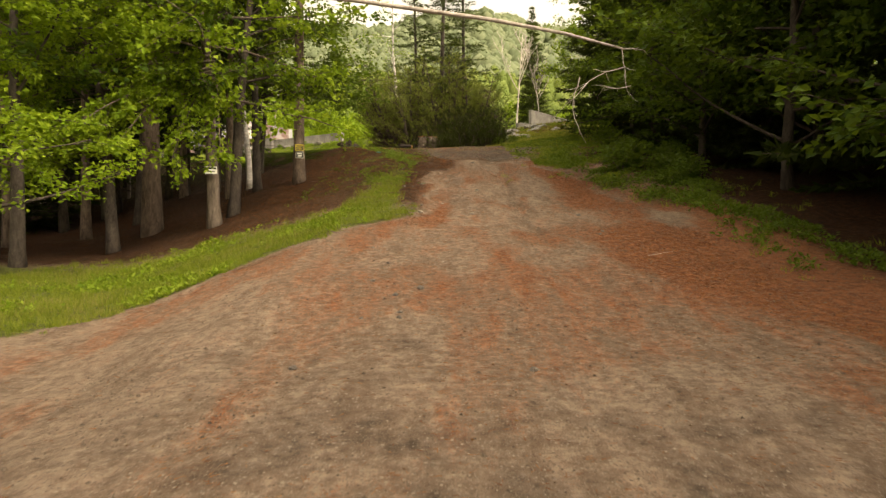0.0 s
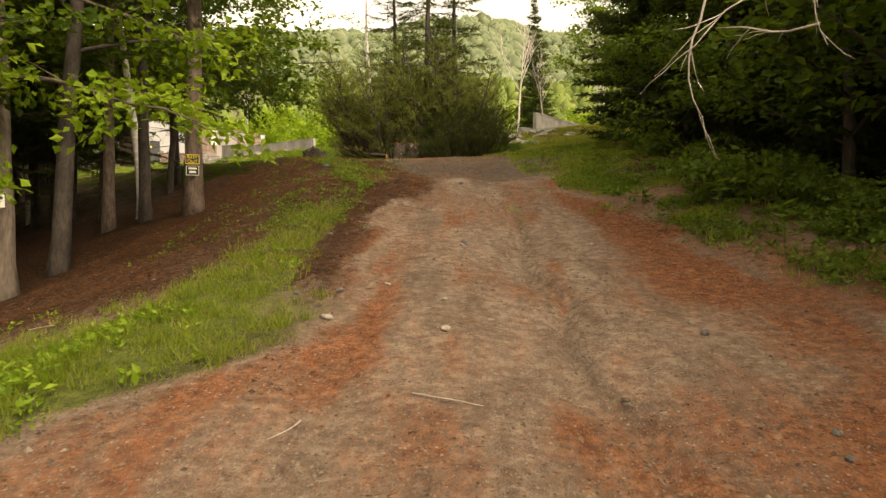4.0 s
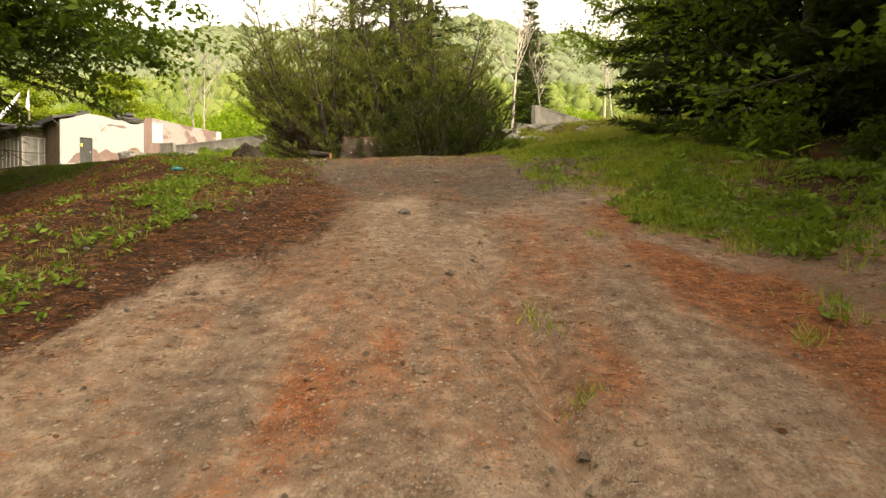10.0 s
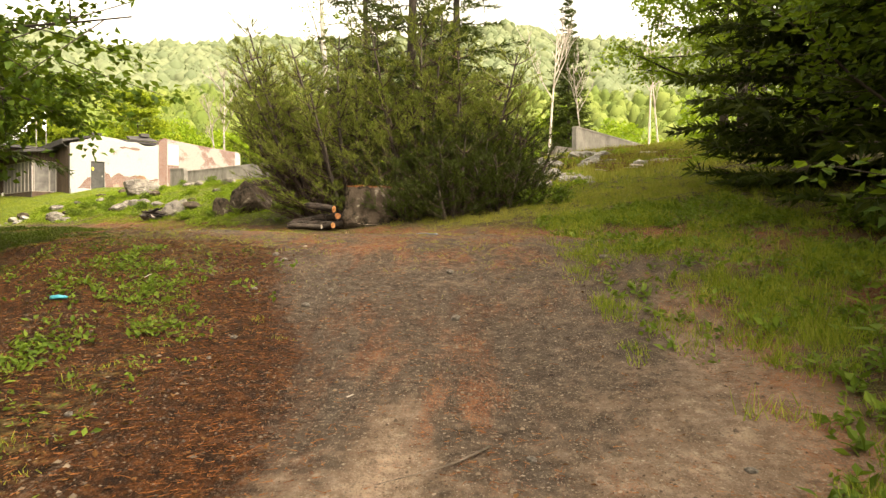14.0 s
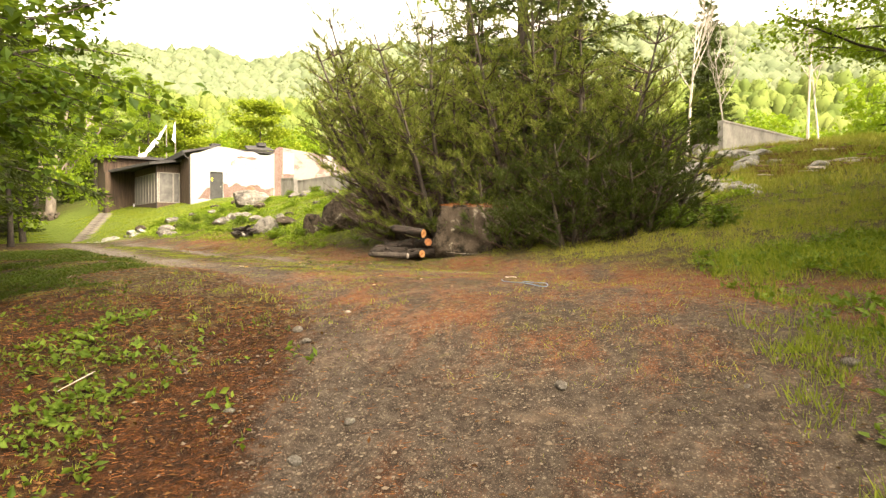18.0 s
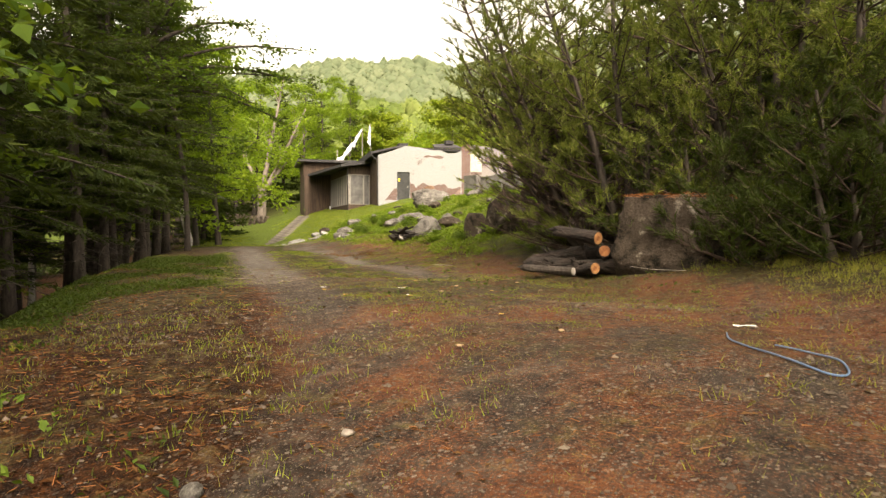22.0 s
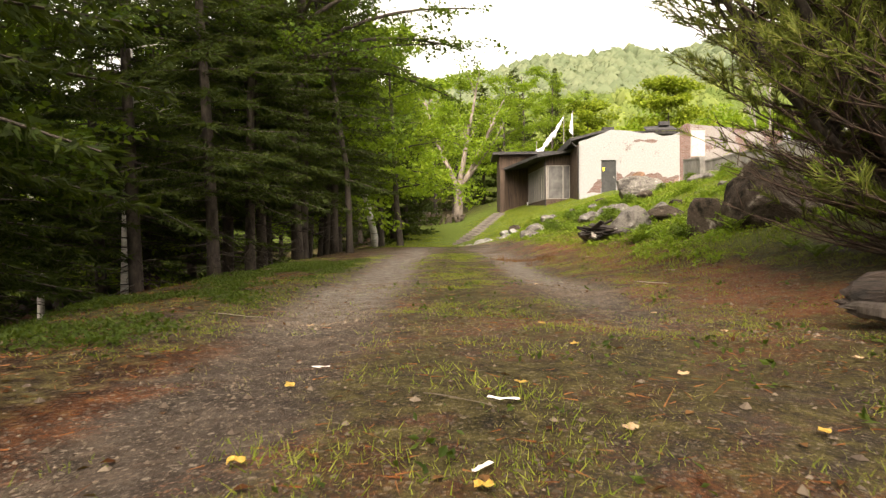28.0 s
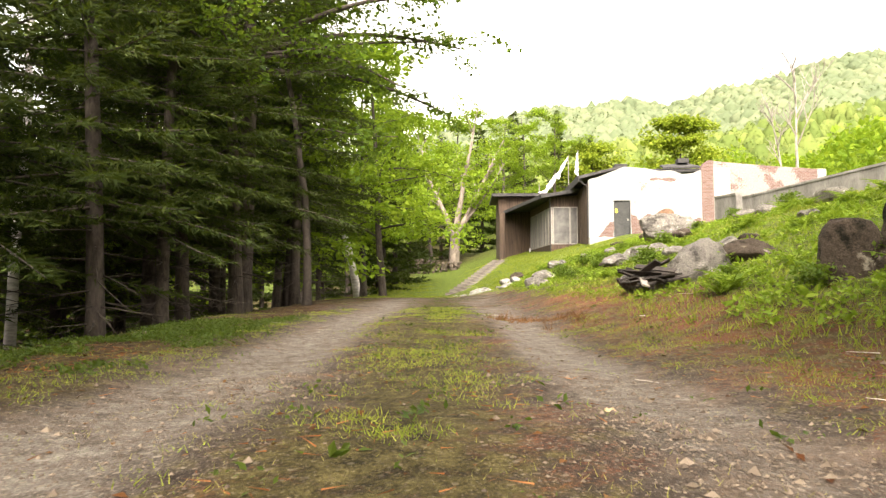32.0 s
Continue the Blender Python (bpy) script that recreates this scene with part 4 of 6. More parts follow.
# Low bushes take dark spruce needles to put shade into the clump's foot.
for k, (cx, cy, h, sp) in enumerate(((0.25, 37.2, 1.3, 1.4), (1.2, 36.9, 1.5, 1.6), (2.3, 37.1, 1.7, 1.6), (-0.3, 38.4, 2.6, 2.6), (1.3, 37.3, 2.0, 1.8), (2.2, 37.6, 2.2, 1.9), (2.9, 38.3, 2.0, 1.7), (0.9, 38.2, 2.2, 2.0), (1.9, 38.2, 2.4, 2.2))):
    pine_clump("pine_bush", "low bush at the foot of the clump, shade in its dark needles", 140 + k, h, 5, sp, at(cx, cy, 0, k * 70), SPRUCE, 0.2)
clump_spruce = put(conifer("spruce_tree", "tall spruce rising out of the pine clump", 23, 17, 0.17, 2.2, 2.6, 20, 5, DARKBARK, SPRUCE, 0.22, 0.045, 0.2, 1.3, "spruces in the clump", 5), -0.16, 40.2)
copies(clump_spruce, [(1.3, 40.6, 120, 0.85), (-1.6, 42.4, 220, 0.8)])
put(leaf_tree("birch_tree", "slender white birch with thin foliage behind the pine clump", 24, 13, 0.1, 4.0, 2.6, 12, 1500, 0.11, BIRCHBARK, MAPLE_LIT, (-0.12, 0.0), 0.3, 7), -2.6, 42.0)
# wood along the upper driveway
row_spruce = conifer("spruce_tree", "dark spruce with bare lower trunk at the driveway edge", 31, 17, 0.17, 3.3, 2.9, 24, 7, DARKBARK, SPRUCE, 0.20, 0.042, 0.3, 1.4, "spruces along the driveway", 30)
put(row_spruce, -14.6, 33.9)
copies(row_spruce, [(-8.9, 32.7, 40, 0.95), (-17.5, 39.9, 70, 0.95), (-13.4, 32.9, 200, 0.9), (-18.6, 41.4, 300, 0.85), (-19.8, 43.6, 45, 1.0), (-22.6, 46.8, 150, 0.9), (-24.0, 47.4, 250, 0.95), (-16.2, 33.6, 10, 1.0), (-18.9, 35.2, 120, 1.05), (-20.6, 35.9, 30, 1.1), (-20.0, 30.6, 280, 1.0), (-26.2, 41.2, 200, 1.05), (-16.9, 30.0, 330, 1.1), (-9.7, 29.0, 170, 0.66), (-17.9, 38.2, 15, 1.0), (-19.2, 42.1, 75, 0.9), (-21.9, 42.3, 140, 1.1), (-25.6, 45.6, 220, 1.05), (-27.6, 46.8, 310, 1.1), (-29.8, 42.8, 190, 1.2), (-36.5, 56.5, 110, 0.9), (-24.6, 39.4, 35, 1.15), (-27.1, 43.3, 330, 1.15)])
copies(back_fir, [(-20.5, 33.0, 10, 1.1), (-24.0, 30.5, 130, 1.15), (-44.0, 42.0, 210, 1.2), (-48.5, 46.5, 330, 1.15), (-53.0, 52.0, 75, 1.2), (-40.0, 35.5, 35, 1.25), (-55.0, 58.0, 260, 1.2), (-46.0, 37.0, 180, 1.3), (-58.0, 64.5, 110, 1.15), (-61.0, 72.5, 15, 1.2), (-57.0, 91.0, 140, 1.1), (-62.0, 84.5, 310, 1.1), (-66.0, 93.0, 20, 1.2), (-59.0, 99.0, 90, 1.2), (-70.0, 82.0, 10, 1.2), (-21.0, 28.0, 200, 1.2), (-35.0, 59.5, 120, 0.8), (-38.5, 63.5, 250, 0.9), (-40.0, 31.0, 60, 1.2), (-42.6, 38.6, 150, 1.3), (-48.2, 49.6, 280, 1.35), (-51.0, 54.4, 95, 1.35)])
limb_maple = put(leaf_tree("maple_tree", "spreading dark maple at the driveway edge", 33, 16, 0.24, 5.2, 4.5, 20, 8000, 0.15, DARKBARK, MAPLE_SHADE, (0.03, 0.0), group="maples along the driveway", twigs=10), -20.2, 43.9)
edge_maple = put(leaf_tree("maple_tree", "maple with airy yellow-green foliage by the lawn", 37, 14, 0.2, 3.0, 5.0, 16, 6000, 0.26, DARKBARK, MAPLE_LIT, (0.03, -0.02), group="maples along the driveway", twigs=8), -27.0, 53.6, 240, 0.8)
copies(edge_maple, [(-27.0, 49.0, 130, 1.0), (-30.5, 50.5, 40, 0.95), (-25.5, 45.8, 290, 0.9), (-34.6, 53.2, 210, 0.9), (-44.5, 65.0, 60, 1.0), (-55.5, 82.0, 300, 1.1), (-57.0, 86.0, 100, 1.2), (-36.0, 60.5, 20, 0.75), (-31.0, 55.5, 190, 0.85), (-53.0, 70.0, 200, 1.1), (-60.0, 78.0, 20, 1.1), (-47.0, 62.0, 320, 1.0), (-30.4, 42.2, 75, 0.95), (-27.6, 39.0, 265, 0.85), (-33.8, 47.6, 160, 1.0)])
yard_maple = put(leaf_tree("maple_tree", "slim young maple with leaves spreading over the yard edge", 34, 10, 0.10, 3.3, 5.2, 20, 15000, 0.14, DARKBARK, MAPLE_SHADE, (0.02, -0.02), group="maples along the driveway", twigs=9), -8.2, 30.4)
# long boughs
add_boughs(yard_maple, 340, ((4.5, -0.2, 7.3, 24), (3.9, -1.6, 7.65, 20), (3.7, -0.8, 7.0, 20), (2.9, -0.5, 6.55, 15), (3.0, -1.0, 8.0, 15), (2.2, -2.2, 6.9, 12), (4.3, -0.6, 6.85, 20), (3.3, -0.2, 7.6, 16), (2.4, 0.6, 7.1, 14)), 7.8, 0.12, MAPLE_SHADE, DARKBARK)
add_boughs(limb_maple, 341, ((3.6, 4.0, 12.0, 14), (2.9, 2.3, 13.8, 13), (2.2, 3.2, 11.2, 12), (4.2, 3.4, 13.0, 12), (1.0, 1.4, 12.4, 10), (2.6, 4.6, 10.6, 11)), 11.6, 0.13, MAPLE_SHADE, DARKBARK, 0.09)
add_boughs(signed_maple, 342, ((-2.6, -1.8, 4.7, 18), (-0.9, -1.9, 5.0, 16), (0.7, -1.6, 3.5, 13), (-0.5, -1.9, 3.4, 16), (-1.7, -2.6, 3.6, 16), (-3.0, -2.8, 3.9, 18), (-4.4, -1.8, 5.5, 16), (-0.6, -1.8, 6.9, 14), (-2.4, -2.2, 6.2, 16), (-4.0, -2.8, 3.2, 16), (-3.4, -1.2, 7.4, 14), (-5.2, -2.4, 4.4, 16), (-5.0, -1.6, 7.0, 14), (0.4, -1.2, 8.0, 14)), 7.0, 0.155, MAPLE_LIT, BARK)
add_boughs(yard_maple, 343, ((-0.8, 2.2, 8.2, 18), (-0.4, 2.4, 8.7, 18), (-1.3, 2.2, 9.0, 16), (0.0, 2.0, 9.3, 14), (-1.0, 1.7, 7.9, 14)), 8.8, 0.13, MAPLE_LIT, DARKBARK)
birch = put(leaf_tree("birch_tree", "white birch with a peeling trunk at the wood edge", 35, 13, 0.13, 6.0, 2.4, 9, 1200, 0.12, BIRCHBARK, MAPLE_SHADE, (-0.05, 0.0), 0.3, 7, "birches at the wood edge"), -23.6, 39.7, 0, 1.1)
copies(birch, [(-30.8, 46.0, 160, 1.0), (-27.5, 38.2, 250, 0.95)])
put(leaf_tree("birch_tree", "leaning white birch at the end of the wood", 38, 12, 0.2, 5.5, 3.0, 11, 2600, 0.15, BIRCHBARK, MAPLE_LIT, (-0.14, -0.15), 0.3, 8, "birches at the wood edge"), -31.85, 55.9)
put(leaf_tree("maple_tree", "thin crooked young maple before the birch", 39, 11, 0.10, 4.6, 3.0, 14, 4200, 0.15, DARKBARK, MAPLE_SHADE, (0.03, 0.03), group="maples along the driveway", twigs=8, bend=0.09), -19.6, 45.4)


def forked_tree(m):
    """Low-forking pale tree with three spreading leaders and thin leaves."""
    rng = random.Random(36)
    np.random.seed(36)
    bark = plain("pale bark", (0.08, 0.062, 0.048), (0.24, 0.20, 0.16), 0.9, 5, 0.5, (1, 1, 0.3))
    t = thing("forked_tree", "pale forked tree with thin foliage beside the wooden steps", "tree", m=m)
    part("trunk", Geo().tube([(0, 0, -0.3), (0.05, 0, 0.8), (0.1, 0, 2.6), (0.1, 0, 3.0)], [0.46, 0.36, 0.33, 0.28], 10), bark, t, smooth=True)
    P, D = [], []
    for dx, dy, ln_, rr in ((-0.55, 0.1, 8.0, 0.2), (0.1, -0.1, 9.0, 0.22), (0.55, 0.25, 8.0, 0.2), (0.85, -0.3, 6.0, 0.13)):
        g = Geo()
        leader = wander((0.1, 0, 2.5), (dx, dy, 1), ln_, 9, 0.07, 0.03, rng)
        g.tube(leader, [rr * (1 - 0.88 * k / 9) + 0.01 for k in range(10)], 7, False)
        for _ in range(9):
            c, dc = along(leader, rng.uniform(0.25, 0.97))
            br = wander(c, dc + Vector((rng.uniform(-1, 1), rng.uniform(-1, 1), rng.uniform(-0.2, 0.5))), ln_ * rng.uniform(0.15, 0.36), 5, 0.14, 0.03, rng)
            g.tube(br, [0.05, 0.04, 0.03, 0.022, 0.015, 0.008], 4, False)
            for _ in range(85):
                q, dq = along(br, rng.uniform(0.4, 0.999))
                P.append(q + Vector((rng.gauss(0, 0.22), rng.gauss(0, 0.22), rng.gauss(0, 0.15))))
                D.append((rng.gauss(0, 1), rng.gauss(0, 1), rng.gauss(-0.2, 0.4)))
        part("leader", g, bark, t, smooth=True)
    part("crown", Geo().leaves(P, D, 0.2, 0.14, 0.2, 0.4), MAPLE_LIT, t)
    return t


forked_tree(at(-45.0, 75.0, 0, 45, 1.2))
# dead birches on the slope behind
for k, (cx, cy, h, r, ln_) in enumerate(((7.2, 66.5, 11, 0.2, (0.02, 0)), (15.9, 74, 14, 0.2, (0.03, 0)), (17.5, 76, 12, 0.17, (-0.12, 0)), (-20.0, 80.5, 10, 0.24, (0.04, 0)), (-20.8, 80.9, 8, 0.2, (-0.1, 0)), (10.5, 72, 9, 0.13, (-0.05, 0)))):
    bare_tree("dead_birch", "bare bleached birch on the slope", 60 + k, h, r * 0.5, 7, DEADWOOD if k < 3 else GREYWOOD, at(cx, cy), ln_, 0.5, "dead birches")
hill_spruce = put(conifer("spruce_tree", "pointed spruce on the hillside behind", 71, 18, 0.16, 1.0, 2.7, 46, 7, DARKBARK, SPRUCE, 0.36, 0.10, 0.2, 0.8, "spruces on the hillside", 0), 11.0, 82.0)
copies(hill_spruce, [(-50.0, 96.0, 60, 0.8), (-47.0, 97.5, 160, 0.62), (34.0, 88.0, 240, 0.9)])


def crowns(name, label, seed, spots, cards, size, mat):
    """Far woodland as one mass of leafy crowns."""
    np.random.seed(seed)
    g = Geo()
    pts, dirs, ls = [], [], []
    for x, y, r, h in spots:
        u = np.random.normal(size=(cards, 3))
        u /= np.linalg.norm(u, axis=1)[:, None]
        u[:, 2] = np.abs(u[:, 2]) * 1.0 - 0.35
        lump = 0.8 + 0.35 * np.sin(u[:, :1] * 5 + x) * np.cos(u[:, 1:2] * 4 + y)
        c = np.array([[x, y, float(land(x, y)) + h * 0.62]])
        tall = np.array([[1, 1, h / r * 0.42]])
        pts.append(c + u * r * np.random.uniform(0.65, 1.08, (cards, 1)) * lump * tall)
        dirs.append(np.random.normal(size=(cards, 3)) + u * 0.5)
        ls.append(np.full(cards, r * size))
    P, D, L = np.concatenate(pts), np.concatenate(dirs), np.concatenate(ls)
    g.leaves(P, D, L * np.random.uniform(0.6, 1.3, len(L)), L * np.random.uniform(0.5, 1.0, len(L)), 0.2, 0.3)
    return tagged(part(name, g, mat), label, "woodland", kind="stuff")


_r = random.Random(3)
_near, _far = [], []
while len(_near) < 300:
    x, y = _r.uniform(-95, 90), _r.uniform(70, 150)
    if y > 84 - 0.2 * x * (x < 0) or x > 22:
        _near.append((x, y, _r.uniform(2.2, 3.8), _r.uniform(5.5, 9.5)))
_close = []
while len(_close) < 2200:
    an, rr = _r.uniform(0.6, 3.1), 108 + 112 * _r.random() ** 0.8
    _close.append((-5 + rr * math.cos(an), 40 + rr * math.sin(an), _r.uniform(1.6, 3.0), _r.uniform(6, 10)))
while len(_far) < 6500:
    an, rr = _r.uniform(0.6, 3.1), _r.uniform(215, 445)
    _far.append((-5 + rr * math.cos(an), 40 + rr * math.sin(an), _r.uniform(3.0, 5.2), _r.uniform(6, 10)))
_dark = []
# Right-hand crowns close the wood and block light; those below y 4 are unseen.
while len(_dark) < 150:
    x, y = _r.uniform(13, 60), _r.uniform(-30, 62)
    if x > 15 or y < 4:
        _dark.append((x, y, _r.uniform(2.2, 3.6), _r.uniform(7, 12)))
while len(_dark) < 330:
    x, y = _r.uniform(-80, -12), _r.uniform(-20, 75)
    a_, b_ = ab(x, y)
    if road_off(x, y) < -7:
        _dark.append((x, y, _r.uniform(2.4, 3.8), _r.uniform(13, 20)))
crowns("wood_interior", "dark trees deeper in the wood", 8, _dark, 220, 0.23, MAPLE_SHADE)
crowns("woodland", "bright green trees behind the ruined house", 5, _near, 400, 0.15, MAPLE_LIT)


def canopy(name, label, seed, spots_, mat, fine, cards):
    """Far closed woodland: one lumpy, leaf-edged crown for each tree."""
    np.random.seed(seed)
    bm = bmesh.new()
    bmesh.ops.create_icosphere(bm, subdivisions=fine, radius=1)
    unit = np.array([tuple(v.co) for v in bm.verts])
    tris = np.array([[v.index for v in f.verts] for f in bm.faces])
    bm.free()
    x, y, r, h = np.array(spots_).T
    n, k = len(x), len(unit)
    lump = 1 + 0.16 * np.sin(unit[None, :, 0] * 4 + x[:, None]) * np.cos(unit[None, :, 1] * 5 + y[:, None]) + np.random.normal(0, 0.07, (n, k))
    v = unit[None] * lump[..., None]
    v = v * np.stack([r, r, 0.62 * h], -1)[:, None]
    v = v + np.stack([x, y, land(x, y) + 0.42 * h], -1)[:, None]
    g = Geo().add(v.reshape(-1, 3), (tris[None] + np.arange(n)[:, None, None] * k).reshape(-1, 3))
    u = np.random.normal(size=(n, cards, 3))
    u /= np.linalg.norm(u, axis=2)[..., None]
    u[..., 2] = np.abs(u[..., 2])
    q = (u * np.stack([r, r, 0.62 * h], -1)[:, None] * 1.03 + np.stack([x, y, land(x, y) + 0.42 * h], -1)[:, None]).reshape(-1, 3)
    s_ = np.repeat(r, cards) * (0.30 if fine < 2 else 0.24)
    g.leaves(q, np.random.normal(size=q.shape) + np.array([0, 0, 0.3]), s_ * np.random.uniform(0.6, 1.2, len(q)), s_ * 0.7, 0.2, 0.2)
    return tagged(part(name, g, mat, smooth=True), label, "woodland", kind="stuff")


canopy("hill_forest", "wooded hillside under the sky, haze in its pale green", 6, _far, HAZEGREEN, 1, 5)
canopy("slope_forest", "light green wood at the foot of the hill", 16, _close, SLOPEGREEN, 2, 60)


# ---- the house ----
HOUSE = Matrix.Translation((-25.7, 66.5, 8.45)) @ Matrix.Rotation(radians(45), 4, "Z")


def prism(poly, y0, y1):
    """Upright wall: a polygon in x, z, from y0 to y1."""
    n = len(poly)
    v = [(x, y0, z) for x, z in poly] + [(x, y1, z) for x, z in poly]
    f = [list(range(n)), list(range(2 * n - 1, n - 1, -1))] + [[i, i + n, (i + 1) % n + n, (i + 1) % n] for i in range(n)]
    return Geo().add(v, f)


def boards(parent, name, p0, p1, z0, z1, n, mat, thick=0.03, seed=0):
    """Upright planks side by side along a line in plan."""
    rng = random.Random(seed)
    p0, p1 = Vector((*p0, 0)), Vector((*p1, 0))
    d = (p1 - p0) / n
    nrm = Vector((d.y, -d.x, 0)).normalized()
    for i in range(n):
        a, b = p0 + d * (i + 0.03), p0 + d * (i + 0.97)
        t = thick * rng.uniform(0.6, 1.4)
        zz0, zz1 = z0 - rng.uniform(0, 0.06), z1
        v = [a, b, b + nrm * t, a + nrm * t]
        g = Geo().add([(*q.xy, zz0) for q in v] + [(*q.xy, zz1) for q in v], [(3, 2, 1, 0), (4, 5, 6, 7), (0, 1, 5, 4), (1, 2, 6, 5), (2, 3, 7, 6), (3, 0, 4, 7)])
        part(name, g, mat, parent)


def build_house():
    h = thing("ruined_house", "partly burnt low house with whitewashed brick and dark timber walls", "house", m=HOUSE)
    white = part("front_wall", prism([(1.32, 0.3), (0, -0.6), (0, 3.42), (0.5, 3.55), (1.9, 4.1), (3.0, 4.02), (3.8, 3.86), (4.4, 3.9), (5.0, 3.68), (5.5, 3.72), (6.0, 3.9), (6.0, -0.6), (2.22, 0.3), (2.22, 2.28), (1.32, 2.28)], 0, 0.3), WHITEWALL, h, "whitewashed brick wall with flaked patches")
    rp = random.Random(8)
    for pts in ([(2.26, 0.25), (5.96, 0.1), (5.96, 1.3), (5.3, 1.15), (4.6, 1.5), (3.9, 1.3), (3.1, 1.55), (2.7, 1.2), (2.26, 1.6)], [(0.45, 0.3), (1.3, 0.3), (1.3, 1.15), (1.0, 1.0), (0.8, 0.7)], [(3.2, 3.35), (4.6, 3.3), (4.7, 3.42), (3.3, 3.46)]):
        edge = []
        for (x0, z0), (x1, z1) in zip(pts, pts[1:] + pts[:1]):
            for k in range(5):
                f = k / 5
                edge.append((x0 + (x1 - x0) * f + rp.uniform(-0.05, 0.05) * (k > 0), max(0.0, z0 + (z1 - z0) * f + rp.uniform(-0.07, 0.07) * (k > 0))))
        part("bare_brick", prism(edge, -0.006, 0.002), REDBRICK, h, "patch of bare red brick where whitewash fell")
    part("door_sill", Geo().box(1.2, -0.12, 0.1, 2.34, 0.28, 0.31), CONCRETE, h)
    d = part("door", Geo().box(1.36, 0.10, 0.31, 2.18, 0.16, 2.24), DOORPAINT, h, "grey steel door")
    part("notice", Geo().box(1.42, 0.085, 1.62, 1.54, 0.099, 1.84), plain("yellow notice", (0.75, 0.55, 0.03), (0.85, 0.68, 0.08), 0.6), d, "small yellow notice")
    part("door_handle", Geo().box(2.06, 0.05, 1.2, 2.12, 0.099, 1.3), CONCRETE, d)
    for nm, b in (("door_jamb", (1.32, 0.06, 0.31, 1.36, 0.2, 2.28)), ("door_jamb", (2.18, 0.06, 0.31, 2.22, 0.2, 2.28)), ("door_head", (1.36, 0.06, 2.24, 2.18, 0.2, 2.28))):
        part(nm, Geo().box(*b), DOORPAINT, h)
    part("brick_pier", prism([(6.0, -0.6), (6.0, 4.0), (6.12, 4.25), (6.4, 4.42), (6.62, 4.4), (6.62, -0.6)], -0.03, 0.3), REDBRICK, h, "red brick corner with a broken top")
    part("brick_wall", prism([(6.62, -0.6), (6.62, 4.38), (7.4, 4.3), (8.6, 4.18), (10, 4.06), (11.2, 3.98), (12.1, 3.9), (12.1, -0.6)], 0.0, 0.3), PINKWALL, h, "faded pink brick wall with a sloping top")
    part("brick_end_pier", prism([(12.1, -0.6), (12.1, 3.92), (12.55, 3.9), (12.55, -0.6)], -0.04, 0.32), WHITEWALL, h)
    part("blocked_window", Geo().box(6.68, -0.02, 2.45, 7.5, 0.001, 4.0), plain("weathered board", (0.30, 0.27, 0.235), (0.44, 0.41, 0.36), 0.8), h, "boarded window opening")
    part("brick_apron", Geo().box(6.68, -0.025, 1.1, 7.5, 0.001, 2.4), REDBRICK, h)
    part("small_window", Geo().box(11.35, -0.01, 1.6, 11.75, 0.001, 2.3), DOORPAINT, h)
    part("side_wall", Geo().box(0.0, 0.3, -0.6, 0.25, 8.4, 3.3), PLANK, h)
    part("back_wall", Geo().box(0.0, 8.4, -0.6, 12.5, 8.7, 3.4), PINKWALL, h)
    part("end_wall", Geo().box(12.25, 0.32, -0.6, 12.55, 8.4, 3.6), PINKWALL, h)
    boards(h, "board", (0.0, 3.2), (0.0, 0.1), -0.3, 3.25, 13, PLANK, 0.05, 3)
    rf = part("roof", Geo().add([(-0.5, -0.12, 3.45), (1.9, 0.35, 4.12), (1.9, 8.7, 4.12), (-0.5, 8.7, 3.45), (-0.5, -0.12, 3.62), (1.9, 0.35, 4.24), (1.9, 8.7, 4.24), (-0.5, 8.7, 3.62)], [(3, 2, 1, 0), (4, 5, 6, 7), (0, 1, 5, 4), (1, 2, 6, 5), (2, 3, 7, 6), (3, 0, 4, 7)]), SHINGLE, h, "dark flat roof")
    part("roof_slab", Geo().box(1.9, 0.8, 3.95, 6.2, 8.7, 4.12), SHINGLE, h)
    part("fascia", Geo().box(-0.56, -0.16, 3.28, -0.5, 8.7, 3.64), SHINGLE, h)
    part("gutter_pipe", Geo().tube([(-0.42, 0.1, 3.4), (-0.3, 0.0, 3.2), (-0.06, -0.04, 3.05), (-0.06, -0.04, 0.3)], [0.04] * 4, 8), SHINGLE, h)
    part("chimney_cap", Geo().box(1.65, 0.9, 4.24, 2.3, 1.6, 4.42).box(1.8, 1.05, 4.1, 2.15, 1.45, 4.25), SHINGLE, h)
    part("roof_wreck", Geo().add([(4.2, 0.7, 4.1), (6.3, 0.8, 4.15), (6.2, 3.0, 4.75), (4.6, 2.8, 4.6), (4.2, 0.7, 4.2), (6.3, 0.8, 4.25), (6.2, 3.0, 4.85), (4.6, 2.8, 4.7)], [(3, 2, 1, 0), (4, 5, 6, 7), (0, 1, 5, 4), (1, 2, 6, 5), (2, 3, 7, 6), (3, 0, 4, 7)]), SHINGLE, h, "collapsed dark roof sheet")
    part("vent_cap", Geo().box(5.3, 1.6, 4.6, 5.9, 2.1, 4.85), SHINGLE, h)
    part("footing", Geo().box(-0.05, -0.35, -0.7, 1.25, -0.01, 0.28), WHITEWALL, h, "low whitewashed masonry step")
    # timber wing set back from the white front
    part("wing_wall", Geo().box(-1.6, 3.3, -0.7, 0.0, 3.45, 0.15), PLANK, h)
    part("wing_lintel", Geo().box(-1.6, 3.3, 2.35, 0.0, 3.45, 3.0), PLANK, h)
    glassy, nd, ln, bs = nodes_of("dusty glass")
